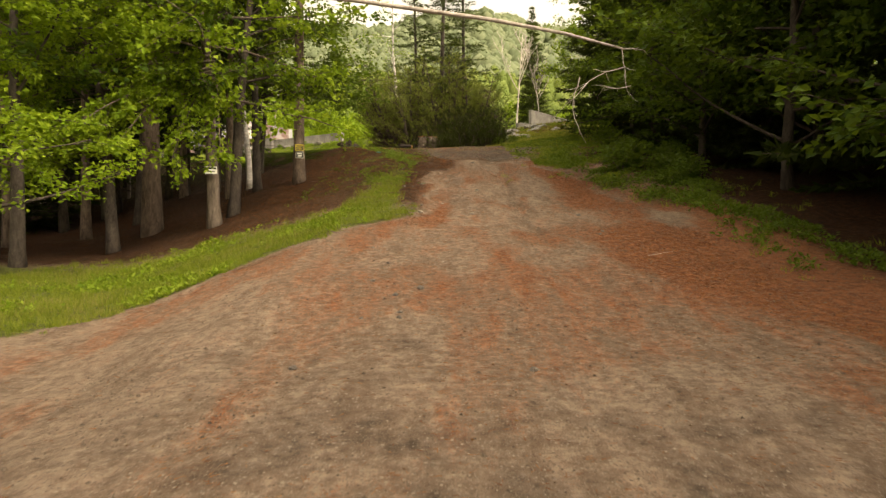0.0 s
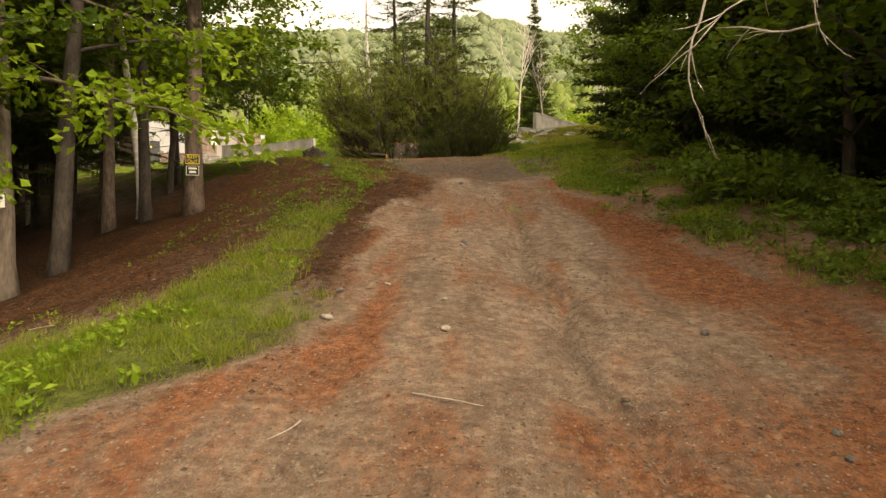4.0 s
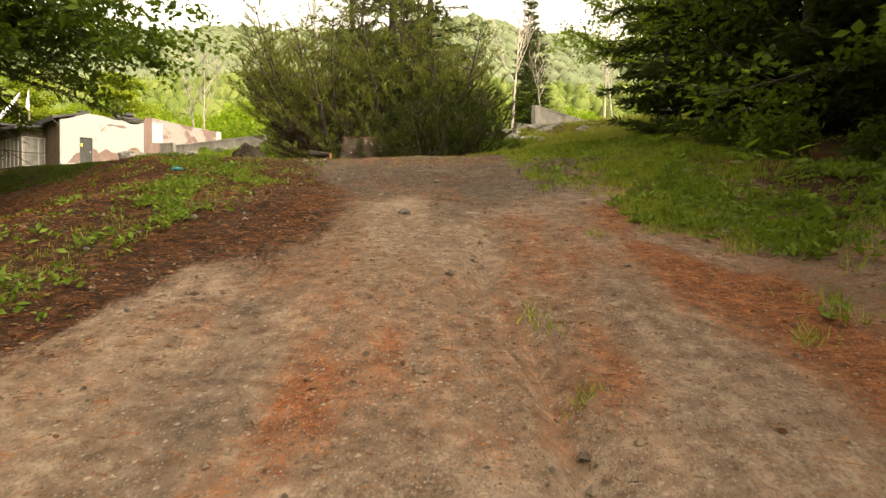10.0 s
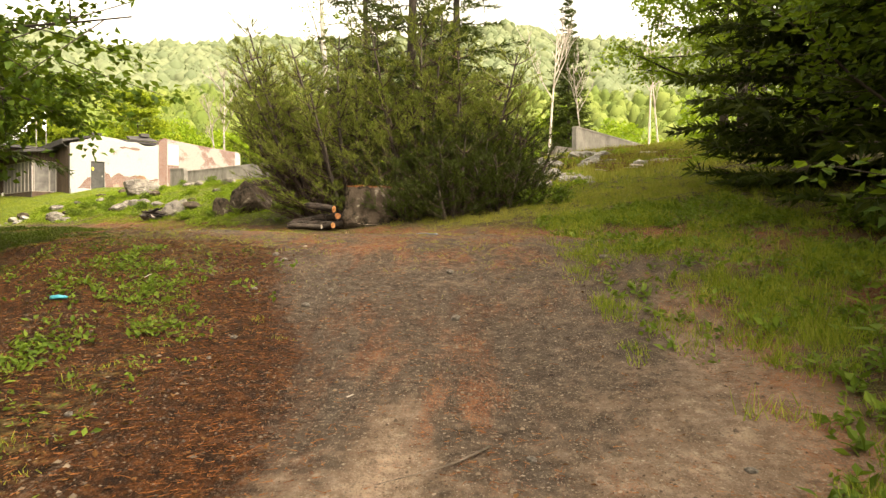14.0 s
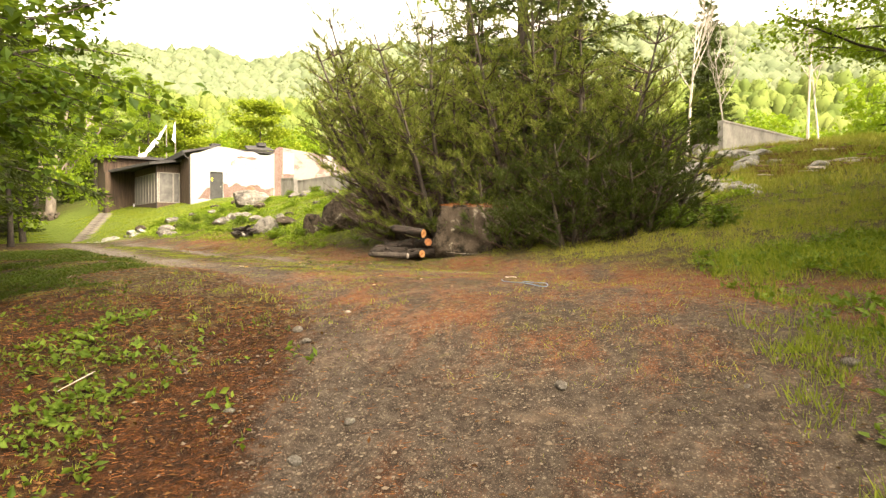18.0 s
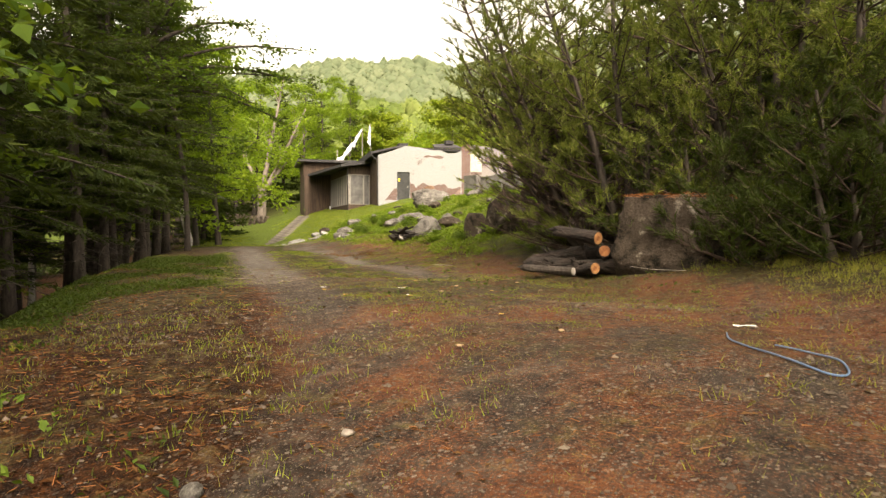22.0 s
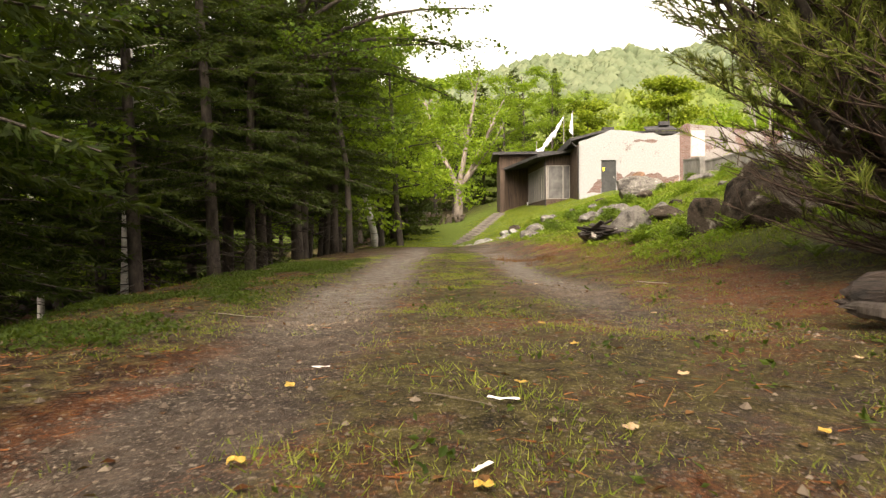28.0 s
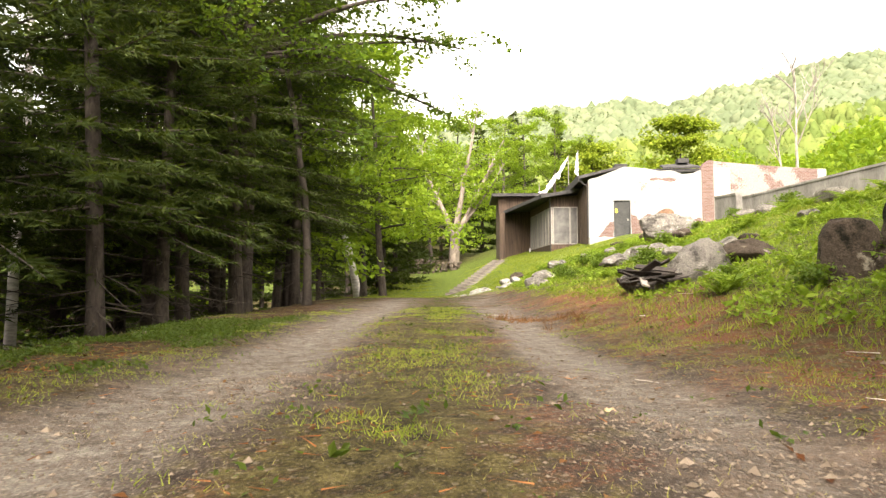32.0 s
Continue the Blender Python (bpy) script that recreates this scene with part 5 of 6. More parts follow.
    bs.inputs["Base Color"].default_value, bs.inputs["Roughness"].default_value = (0.10, 0.095, 0.088, 1), 0.42
    ln.new(ramp_node(nd, ln, noise_node(nd, ln, 2.2, 6), [(0.3, (0.045, 0.042, 0.040)), (0.7, (0.14, 0.132, 0.12))]), bs.inputs["Base Color"])

    def window(x0, y0, x1, y1, z0, z1):
        """One window: pane and four frame bars."""
        w = thing_part("window", h)
        dx, dy = x1 - x0, y1 - y0
        ln_ = math.hypot(dx, dy)
        ang = math.atan2(dy, dx)
        w.matrix_basis = Matrix.Translation((x0, y0, z0)) @ Matrix.Rotation(ang, 4, "Z")
        hh = z1 - z0
        part("pane", Geo().box(0.04, 0.03, 0.04, ln_ - 0.04, 0.05, hh - 0.04), glassy, w, "dusty glass pane")
        for b in ((0, -0.02, 0, 0.05, 0.08, hh), (ln_ - 0.05, -0.02, 0, ln_, 0.08, hh), (0.05, -0.02, 0, ln_ - 0.05, 0.08, 0.05), (0.05, -0.02, hh - 0.05, ln_ - 0.05, 0.08, hh)):
            part("frame", Geo().box(*b), PALEWOOD, w)

    def thing_part(name, parent):
        ob = new(name)
        ob.parent = parent
        return ob
    window(-1.5, 3.3, -0.5, 3.3, 0.15, 2.35)
    window(-0.5, 3.3, -0.06, 3.3, 0.15, 2.35)
    # glazed side that runs out from the front corner
    ax, ay, bx, by = -1.6, 3.32, -2.25, 9.2
    for z0, z1 in ((-0.7, 0.15), (2.35, 2.85)):
        part("window_wall", Geo().add([(ax, ay, z0), (bx, by, z0), (bx + 0.15, by, z0), (ax + 0.15, ay + 0.14, z0), (ax, ay, z1), (bx, by, z1), (bx + 0.15, by, z1), (ax + 0.15, ay + 0.14, z1)], [(3, 2, 1, 0), (4, 5, 6, 7), (0, 1, 5, 4), (1, 2, 6, 5), (2, 3, 7, 6), (3, 0, 4, 7)]), PLANK, h)
    for i in range(8):
        f0, f1 = 1 - i / 8, 1 - (i + 1) / 8
        window(ax + (bx - ax) * f0, ay + (by - ay) * f0, ax + (bx - ax) * f1, ay + (by - ay) * f1, 0.15, 2.35)
    part("wing_roof", Geo().add([(-2.25, 2.6, 2.80), (0.0, 2.6, 3.15), (0.0, 10.9, 3.15), (-4.0, 10.9, 2.80), (-2.25, 2.6, 3.0), (0.0, 2.6, 3.33), (0.0, 10.9, 3.33), (-4.0, 10.9, 3.0)], [(3, 2, 1, 0), (4, 5, 6, 7), (0, 1, 5, 4), (1, 2, 6, 5), (2, 3, 7, 6), (3, 0, 4, 7)]), SHINGLE, h, "dark flat roof")
    part("wing_back", Geo().box(-2.25, 9.2, -0.7, 0.0, 9.35, 2.78), PLANK, h)
    part("porch_pipe", Geo().tube([(-1.75, 3.1, 2.8), (-1.68, 3.2, 2.5), (-1.66, 3.22, -0.4)], [0.035] * 3, 8), SHINGLE, h)
    # far timber part behind the porch
    part("far_wall", Geo().box(-4.3, 11.0, -1.0, 0.0, 11.2, 4.0).box(-4.3, 11.2, -1.0, -4.1, 15, 4.0).box(-4.3, 15, -1.0, 0, 15.2, 4.0), PLANK, h)
    part("porch_cheek", Geo().box(-4.3, 9.8, -1.0, -3.95, 10.99, 2.78), PLANK, h)
    boards(h, "board", (-4.3, 11.0), (-0.1, 11.0), -0.9, 3.95, 20, PLANK, 0.04, 5)
    boards(h, "board", (-4.3, 9.8), (-3.95, 9.8), -0.9, 2.76, 3, PLANK, 0.03, 6)
    part("far_roof", Geo().box(-4.8, 10.4, 4.0, 0.6, 15.6, 4.2), SHINGLE, h)
    part("porch_box", Geo().box(-2.3, 9.4, -0.4, -1.9, 9.8, 0.3), CLOTH, h, "small white box")
    return h


build_house()


def wall_piece(name, label, p0, p1, w, z, mat):
    """Concrete wall with a sloping top. z: bottom, top at p0, top at p1."""
    t = thing(name, label, "wall")
    d = (Vector((*p1, 0)) - Vector((*p0, 0)))
    n = Vector((-d.y, d.x, 0)).normalized() * w
    a, b = Vector((*p0, 0)), Vector((*p1, 0))
    v = [a, b, b + n, a + n]
    tops = [z[1], z[2], z[2], z[1]]
    g = Geo().add([(*q.xy, z[0]) for q in v] + [(*q.xy, tt) for q, tt in zip(v, tops)], [(3, 2, 1, 0), (4, 5, 6, 7), (0, 1, 5, 4), (1, 2, 6, 5), (2, 3, 7, 6), (3, 0, 4, 7)])
    part("slab", g, mat, t)
    part("coping", Geo().add([(*q.xy, tt + 0.003) for q, tt in zip([a - n * .1, b - n * .1, b + n * 1.1, a + n * 1.1], tops)] + [(*q.xy, tt + 0.08) for q, tt in zip([a - n * .1, b - n * .1, b + n * 1.1, a + n * 1.1], tops)], [(3, 2, 1, 0), (4, 5, 6, 7), (0, 1, 5, 4), (1, 2, 6, 5), (2, 3, 7, 6), (3, 0, 4, 7)]), mat, t)
    return t


wall_piece("retaining_wall", "grey concrete retaining wall below the brick house", (-16.6, 62.4), (-8.5, 56.8), 0.25, (7.4, 9.35, 9.4), CONCRETE)
wall_piece("retaining_wall", "upright grey concrete wall stub at the corner", (-16.8, 62.2), (-15.6, 61.4), 0.3, (7.6, 9.55, 9.5), CONCRETE)
wall_piece("concrete_slab", "pale concrete wall end on the slope", (7.4, 56.6), (12.4, 60.5), 0.3, (9.0, 11.25, 10.7), CONCRETE)
wall_piece("concrete_slab", "low broken concrete block on the slope", (6.3, 56.3), (7.4, 56.9), 0.4, (9.0, 10.15, 10.1), CONCRETE)


# ---- rocks, logs, steps ----
def rock(name, label, x, y, s, seed, mat, sink=0.25, group="", rz=0.0, cuts=11, square=0.0):
    """A boulder: a lump cut by rough planes, worn at the edges. square: how blocky it is."""
    bm = bmesh.new()
    bmesh.ops.create_icosphere(bm, subdivisions=5 if max(s) > 0.7 else 4 if max(s) > 0.5 else 3 if max(s) > 0.15 else 2, radius=1)
    off = Vector((seed * 3.7, seed * 1.9, seed * 5.3))
    rng = random.Random(seed * 13 + 1)
    planes = [(Vector((rng.gauss(0, 1), rng.gauss(0, 1), rng.gauss(0, 0.8))).normalized(), rng.uniform(0.62, 0.88)) for _ in range(cuts)]
    if square:
        planes = [(Vector(q).normalized(), square * rng.uniform(0.92, 1.06)) for q in ((1, 0.1, 0.05), (-1, 0.08, 0.1), (0.1, 1, 0), (-0.05, -1, 0.08), (0.04, -0.05, 1), (0.7, -1, 0.1))]
    for v in bm.verts:
        c = v.co.copy()
        p = c * (1.05 + 0.25 * noise.noise(c * 1.1 + off))
        for n, d in planes:
            e = p.dot(n) - d
            if e > 0:
                p -= n * e * 0.9
        p += c * (0.07 * noise.noise(c * 3.2 + off) + 0.05 * noise.noise(c * 8 + off) + 0.025 * noise.noise(c * 19 + off))
        v.co = Vector((p.x * s[0], p.y * s[1], p.z * s[2]))
    me = bpy.data.meshes.new(name)
    bm.to_mesh(me)
    bm.free()
    me.materials.append(mat)
    me.polygons.foreach_set("use_smooth", np.ones(len(me.polygons), bool))
    ob = new(name, me)
    ob.matrix_basis = Matrix.Translation((x, y, gz(x, y) + s[2] * (0.75 - sink * 1.5))) @ Matrix.Rotation(radians(rz), 4, "Z")
    return tagged(ob, label, "rock", group)


capped_boulder = rock("boulder", "large squared boulder capped with pine needles", -0.76, 37.6, (0.92, 0.78, 0.80), 3, MOSSROCK, 0.25, "", 6, 11, 0.74)
rock("boulder", "dark mossy outcrop above the verge", -6.0, 44.2, (0.92, 0.80, 1.0), 9, MOSSROCK, 0.46, "", 40, 13)
rock("boulder", "brown split boulder in the bank", -7.0, 44.1, (0.36, 0.36, 0.50), 6, MOSSROCK, 0.36, "", 20, 9, 0.84)
rock("boulder", "pale rounded boulder among weeds", -9.3, 45.45, (0.52, 0.40, 0.40), 7, ROCK, 0.36, "", 30)
_rr = random.Random(12)
for k in range(34):
    a_, b_ = _rr.uniform(17, 37), _rr.uniform(3.0, 9.2)
    x_, y_ = from_ab(a_, b_)
    s_ = _rr.uniform(0.16, 0.40)
    rock("boulder", "grey field stone in the weedy bank", x_, y_, (s_ * _rr.uniform(0.9, 1.7), s_, s_ * 0.6), 20 + k, ROCK if k % 3 else MOSSROCK, 0.25, "stones of the bank", _rr.uniform(0, 180))
for k in range(40):
    x_, y_ = (_rr.uniform(3.4, 7.5), _rr.uniform(43, 55)) if k < 22 else (_rr.gauss(4.3, 0.6), _rr.gauss(41.2, 0.7))
    s_ = _rr.uniform(0.18, 0.5) if k < 22 else _rr.uniform(0.10, 0.30)
    rock("rubble_stone", "pale rubble stone on the debris slope", x_, y_, (s_ * 1.5, s_, s_ * 0.6), 70 + k, PALEROCK, 0.25, "rubble", _rr.uniform(0, 180))


for k in range(16):
    x_, y_ = _rr.gauss(-23.3, 1.2), _rr.gauss(56.0, 0.6)
    s_ = _rr.uniform(0.10, 0.30)
    rock("rubble_stone", "bleached stone at the foot of the lawn", x_, y_, (s_ * 1.5, s_, s_ * 0.6), 130 + k, PALEROCK, 0.25, "stones below the steps", _rr.uniform(0, 180))


rock("boulder", "grey ledge below the white wall", -16.5, 58.0, (1.3, 0.8, 0.55), 150, ROCK, 0.2, "", 35)
rock("stump", "dark brown burnt root stump on the ledge", -16.7, 58.1, (0.42, 0.36, 0.45), 151, BRUSHWOOD, -0.35, "", 10, 6)


def log(x, y, z, ln_, r, rz, tilt=0.0, bark=DARKBARK, label="dark felled log with a sawn orange end", group="logs by the boulder", cut=CUTWOOD):
    """Crooked round log; its near end sawn, its far end broken."""
    t = thing("log", label, "log", group, Matrix.Translation((x, y, z)) @ Matrix.Rotation(radians(rz), 4, "Z") @ Matrix.Rotation(radians(tilt), 4, "Y"))
    rng = random.Random(int(abs(x * 100) + y * 37))
    g, n, sides = Geo(), 12, 14
    bend = rng.uniform(-0.08, 0.08)
    v = []
    for i in range(n):
        u = i / (n - 1)
        for j in range(sides):
            a_ = j * 2 * math.pi / sides
            rr = r * (1 - 0.25 * u) * (1 + 0.08 * math.sin(3 * a_ + 5 * u) + rng.uniform(-0.07, 0.07)) * (0.55 if i == n - 1 else 1)
            v.append((u * ln_ + (rng.uniform(-0.06, 0.06) if i == n - 1 else 0), bend * math.sin(u * 3.1) + rr * math.cos(a_), 0.5 * bend * u + rr * math.sin(a_)))
    f = [(i * sides + j, i * sides + (j + 1) % sides, (i + 1) * sides + (j + 1) % sides, (i + 1) * sides + j) for i in range(n - 1) for j in range(sides)]
    f += [tuple(range(sides))[::-1], tuple(range((n - 1) * sides, n * sides))]
    part("bark", g.add(v, f), bark, t)
    for k in range(3):
        u = rng.uniform(0.25, 0.9)
        a_ = rng.uniform(0, 3.1)
        q = Vector((u * ln_, 0.7 * r * math.cos(a_), 0.7 * r * math.sin(a_)))
        part("branch_stub", Geo().tube([q, q + Vector((0.04, 0.6 * r * math.cos(a_), 0.6 * r * math.sin(a_)))], [0.022, 0.012], 6), bark, t)
    face = part("cut_end", Geo().tube([(-0.012, 0, 0), (0.004, 0, 0)], [r * 0.86, r * 0.88], 16), cut, t, "sawn end")
    if cut == CUTWOOD:
        part("heartwood", Geo().tube([(-0.016, 0.008, 0), (-0.0125, 0.008, 0)], [r * 0.34, r * 0.36], 12), HEARTWOOD, face, "darker heartwood ring")
    return t


HEARTWOOD = plain("dark heartwood", (0.16, 0.055, 0.02), (0.32, 0.13, 0.05), 0.8, 14, 0.3)
_gl = gz(-2.0, 37.5)
CHARBARK = plain("charred bark", (0.008, 0.007, 0.006), (0.055, 0.040, 0.032), 0.95, 8, 1.0, (0.5, 2, 2), fine=30, dist=0.05)
for lx, ly, lz, ln_, lr, rz_, tl_, fresh in ((-1.72, 37.25, 0.50, 0.80, 0.095, 160, -8, 1), (-1.55, 37.35, 0.30, 0.95, 0.105, 146, 4, 0), (-1.42, 37.2, 0.13, 0.7, 0.11, 170, 0, 0), (-1.70, 37.05, 0.10, 0.6, 0.085, 150, 1, 1), (-1.95, 37.5, 0.30, 1.0, 0.12, 166, 7, 0), (-1.35, 37.5, 0.28, 0.9, 0.11, 140, 0, 0), (-2.1, 37.55, 0.13, 0.85, 0.13, 175, 2, 0), (-1.6, 37.15, 0.33, 0.45, 0.085, 120, 6, 2)):
    log(lx, ly, _gl + lz, ln_, lr, rz_, tl_, CHARBARK, "blackened felled log with a sawn orange end" if fresh else "charred black log in the pile", cut=CUTWOOD if fresh == 1 else HEARTWOOD if fresh else CHARBARK)
log(-1.95, 36.9, _gl + 0.06, 0.8, 0.06, 172, 0, DARKBARK, "thin grey log on the grass", cut=DEADWOOD)

# wooden steps up the lawn
steps = thing("garden_steps", "grey timber steps climbing the lawn to the house", "steps")
_p0, _p1 = Vector((-27.7, 58.7)), Vector((-34.6, 69.4))
_d = (_p1 - _p0).normalized()
for k in range(16):
    q = _p0.lerp(_p1, k / 15)
    z_ = gz(q.x, q.y)
    part("step", Geo().box(-0.65, -0.12, -0.12, 0.65, 0.12, 0.07), STEPWOOD, steps, m=Matrix.Translation((q.x, q.y, z_ + 0.05)) @ Matrix.Rotation(math.atan2(_d.y, _d.x) - math.pi / 2, 4, "Z"))
# white rags on a pole behind the house
sheet = thing("torn_sheet", "torn white rags hung up behind the house", "cloth", m=Matrix.Translation((-36.0, 78.3, 12.6)) @ Matrix.Rotation(radians(40), 4, "Z"))
for q, (xa, za, xb, zb, wide) in enumerate(((-2.0, 0.4, -0.9, 1.7, 0.7), (-1.3, 1.2, -0.4, 2.5, 0.6), (-0.7, 1.9, 0.2, 3.5, 0.5), (0.85, 2.2, 0.95, 3.9, 0.5))):
    rng = random.Random(80 + q)
    vs, fs = [], []
    for i in range(11):
        f = i / 10
        ww = wide * (1 - 0.85 * f) * rng.uniform(0.6, 1.2)
        cx, cz = xa + (xb - xa) * f, za + (zb - za) * f
        for j in range(4):
            u = j / 3 - 0.5
            vs.append((cx + u * ww * 0.7, 0.12 * math.sin(i * 1.3 + j * 1.7 + q), cz - u * ww * 0.7 + rng.uniform(-0.06, 0.06)))
    for i in range(10):
        for j in range(3):
            fs.append((i * 4 + j, i * 4 + j + 4, i * 4 + j + 5, i * 4 + j + 1))
    ob = part("rag", Geo().add(vs, fs), CLOTH, sheet, smooth=True)
    md = ob.modifiers.new("thickness", "SOLIDIFY")
    md.thickness = 0.015
for xx, zz in ((-2.0, 1.6), (0.25, 3.7), (1.0, 4.1)):
    part("pole", Geo().tube([(xx, 0.05, -4.6), (xx, 0.05, zz)], [0.05, 0.035], 6), GREYWOOD, sheet)


# ---- signs on the trunks ----
SIGNBLACK = plain("black sign sheet", (0.012, 0.012, 0.012), (0.03, 0.03, 0.028), 0.5, 8, 0.05)
SIGNYELLOW = plain("yellow lettering", (0.70, 0.50, 0.03), (0.85, 0.64, 0.06), 0.5, 8, 0.05)
SIGNPALE = plain("pale sign sheet", (0.55, 0.55, 0.47), (0.72, 0.72, 0.62), 0.5, 8, 0.05)


def sign(label, m, w, h, sheet, ink, words=(), bars=()):
    """Thin sheet with a border, words or plain bars. Faces -y."""
    t = thing("warning_sign", label, "sign", m=m)
    part("sheet", Geo().box(-w / 2, -0.006, -h / 2, w / 2, 0.0, h / 2), sheet, t)
    b = 0.012
    for q in ((-w / 2, -h / 2, w / 2, -h / 2 + b), (-w / 2, h / 2 - b, w / 2, h / 2), (-w / 2, -h / 2 + b, -w / 2 + b, h / 2 - b), (w / 2 - b, -h / 2 + b, w / 2, h / 2 - b)):
        part("border", Geo().box(q[0], -0.0095, q[1], q[2], -0.0065, q[3]), ink, t)
    for k, (text, z, size) in enumerate(words):
        cu = bpy.data.curves.new("lettering", "FONT")
        cu.body, cu.size, cu.extrude, cu.align_x, cu.align_y = text, size, 0.0015, "CENTER", "CENTER"
        cu.materials.append(ink)
        ob = new("lettering", cu)
        ob.parent = t
        ob.matrix_basis = Matrix.Translation((0, -0.009, z)) @ Matrix.Rotation(radians(90), 4, "X")
    for x0, x1, z, th in bars:
        part("printed_bar", Geo().box(x0, -0.0095, z - th / 2, x1, -0.0065, z + th / 2), ink, t)
    return t


sign("black sign with yellow capital lettering nailed to the pine trunk", Matrix.Translation((-5.10, 23.99, 4.42)) @ Matrix.Rotation(radians(14), 4, "Z"), 0.30, 0.22, SIGNBLACK, SIGNYELLOW, (("KEEP", 0.05, 0.105), ("OUT", -0.05, 0.105)))
sign("small black and white sign under the yellow-lettered one", Matrix.Translation((-5.10, 23.99, 4.16)) @ Matrix.Rotation(radians(14), 4, "Z"), 0.28, 0.22, SIGNBLACK, SIGNPALE, (), ((-0.09, 0.09, 0.05, 0.04), (-0.07, 0.08, -0.03, 0.05)))
sign("weathered pale sign nailed to the maple trunk", Matrix.Translation((-6.72, 19.54, gz(-6.7, 19.8) + 1.62)) @ Matrix.Rotation(radians(18), 4, "Z"), 0.36, 0.24, SIGNPALE, SIGNBLACK, (), ((-0.14, 0.14, 0.05, 0.05), (-0.12, 0.10, -0.04, 0.03)))

# ---- dead limb over the drive ----
limb = thing("dead_branch", "long bleached dead limb hanging across the drive", "branch")
_b0 = [(-9.2, 16.2, 7.6), (-5.2, 15.2, 7.0), (-1.9, 14.4, 6.42), (1.02, 14.2, 5.95), (2.6, 14.5, 5.75), (3.95, 14.8, 5.5)]
part("stem", Geo().tube(_b0, [0.07, 0.06, 0.05, 0.045, 0.036, 0.022], 7), DEADWOOD, limb, smooth=True)
_rb = random.Random(4)
for s0, d0, ln_ in (((3.9, 14.8, 5.5), (0.25, 0.0, -0.9), 1.15), ((3.95, 14.78, 5.1), (-0.75, 0.0, -0.35), 1.5), ((2.95, 14.6, 4.85), (0.0, 0.1, -1.0), 1.3), ((3.95, 14.8, 5.5), (0.9, 0.1, 0.1), 0.5), ((4.1, 14.8, 4.7), (-0.8, 0.3, -0.25), 1.0)):
    tw = wander(s0, d0, ln_, 7, 0.28, -0.03, _rb)
    g = Geo().tube(tw, [0.013 * (1 - 0.75 * k / 7) for k in range(8)], 4, False)
    for _ in range(5):
        c, dc = along(tw, _rb.uniform(0.25, 0.95))
        g.tube(wander(c, dc + Vector((_rb.uniform(-1, 1), _rb.uniform(-1, 1), _rb.uniform(-0.6, 0.2))), ln_ * _rb.uniform(0.2, 0.45), 4, 0.25, -0.05, _rb), [0.007, 0.006, 0.005, 0.004, 0.002], 3, False)
    part("twig", g, DEADWOOD, limb, smooth=True)


# ---- shrubs and weeds ----
shrub = leaf_tree("shrub", "leafy bramble shrub at the foot of the dark wood", 90, 1.1, 0.018, 0.12, 0.75, 7, 480, 0.17, BARK, WEED, group="shrubs at the wood edge", twigs=4, bend=0.12)
put(shrub, 5.3, 19.8, 0, 1.0)
_rs = random.Random(9)
copies(shrub, [(5.3 + 0.04 * y_ * (y_ > 21) + 0.3 * math.sin(y_) + _rs.uniform(0, 1.6), y_, _rs.uniform(0, 360), _rs.uniform(0.4, 0.85)) for y_ in np.arange(17.0, 31, 0.7)])
copies(shrub, [(*from_ab(_rs.uniform(14, 34), _rs.uniform(3.6, 9.5)), _rs.uniform(0, 360), _rs.uniform(0.22, 0.45)) for _ in range(30)])
copies(shrub, [(_rs.uniform(0.6, 4.2), _rs.uniform(36.6, 37.6), _rs.uniform(0, 360), _rs.uniform(0.3, 0.55)) for _ in range(5)])


def milkweed(label, seed, x, y, h, n):
    """Upright plant with pairs of large oval leaves."""
    rng = random.Random(seed)
    np.random.seed(seed)
    t = thing("tall_weed", label, "plant", "tall weeds", at(x, y))
    stem = wander((0, 0, -0.05), (rng.uniform(-0.2, 0.2), rng.uniform(-0.2, 0.2), 1), h, 6, 0.05, 0.02, rng)
    part("stem", Geo().tube(stem, [0.009, 0.008, 0.007, 0.006, 0.005, 0.004, 0.003], 5, False), WEED, t, smooth=True)
    for k in range(n):
        c, dc = along(stem, 0.2 + 0.78 * k / n)
        a2 = k * 2.4
        g = Geo().leaves([c], [(math.cos(a2), math.sin(a2), rng.uniform(-0.2, 0.5))], 0.22 * rng.uniform(0.7, 1.2), 0.09, 0.12, 0.85)
        part("leaf", g, WEED, t)


for k in range(16):
    milkweed("upright weed with large oval leaves", 200 + k, 4.4 + _rs.uniform(-0.5, 1.3), 17.3 + k * 0.55 + _rs.uniform(-0.3, 0.3), _rs.uniform(0.55, 1.25), 11)


def fern(seed):
    rng = random.Random(seed)
    np.random.seed(seed)
    t = thing("fern", "light green fern on the stony bank", "fern", "ferns on the bank")
    for k in range(8):
        a2 = k * 0.785 + rng.uniform(-0.2, 0.2)
        fr = wander((0, 0, 0), (math.cos(a2) * 0.7, math.sin(a2) * 0.7, 1.0), 0.55, 7, 0.06, -0.14, rng)
        P, D, L = [], [], []
        for j in range(16):
            c, dc = along(fr, 0.15 + 0.84 * j / 16)
            sd = Vector((-dc.y, dc.x, 0)).normalized()
            for sg in (-1, 1):
                P.append(c)
                D.append(sd * sg + dc * 0.5)
                L.append(0.15 * (1 - j / 17))
        g = Geo().leaves(P, D, np.array(L), 0.035, 0.05, 0.8)
        g.tube(fr, [0.005] * 8, 3, False)
        part("frond", g, FERNLEAF, t)
    return t


_f = put(fern(1), *from_ab(20, 3.6))
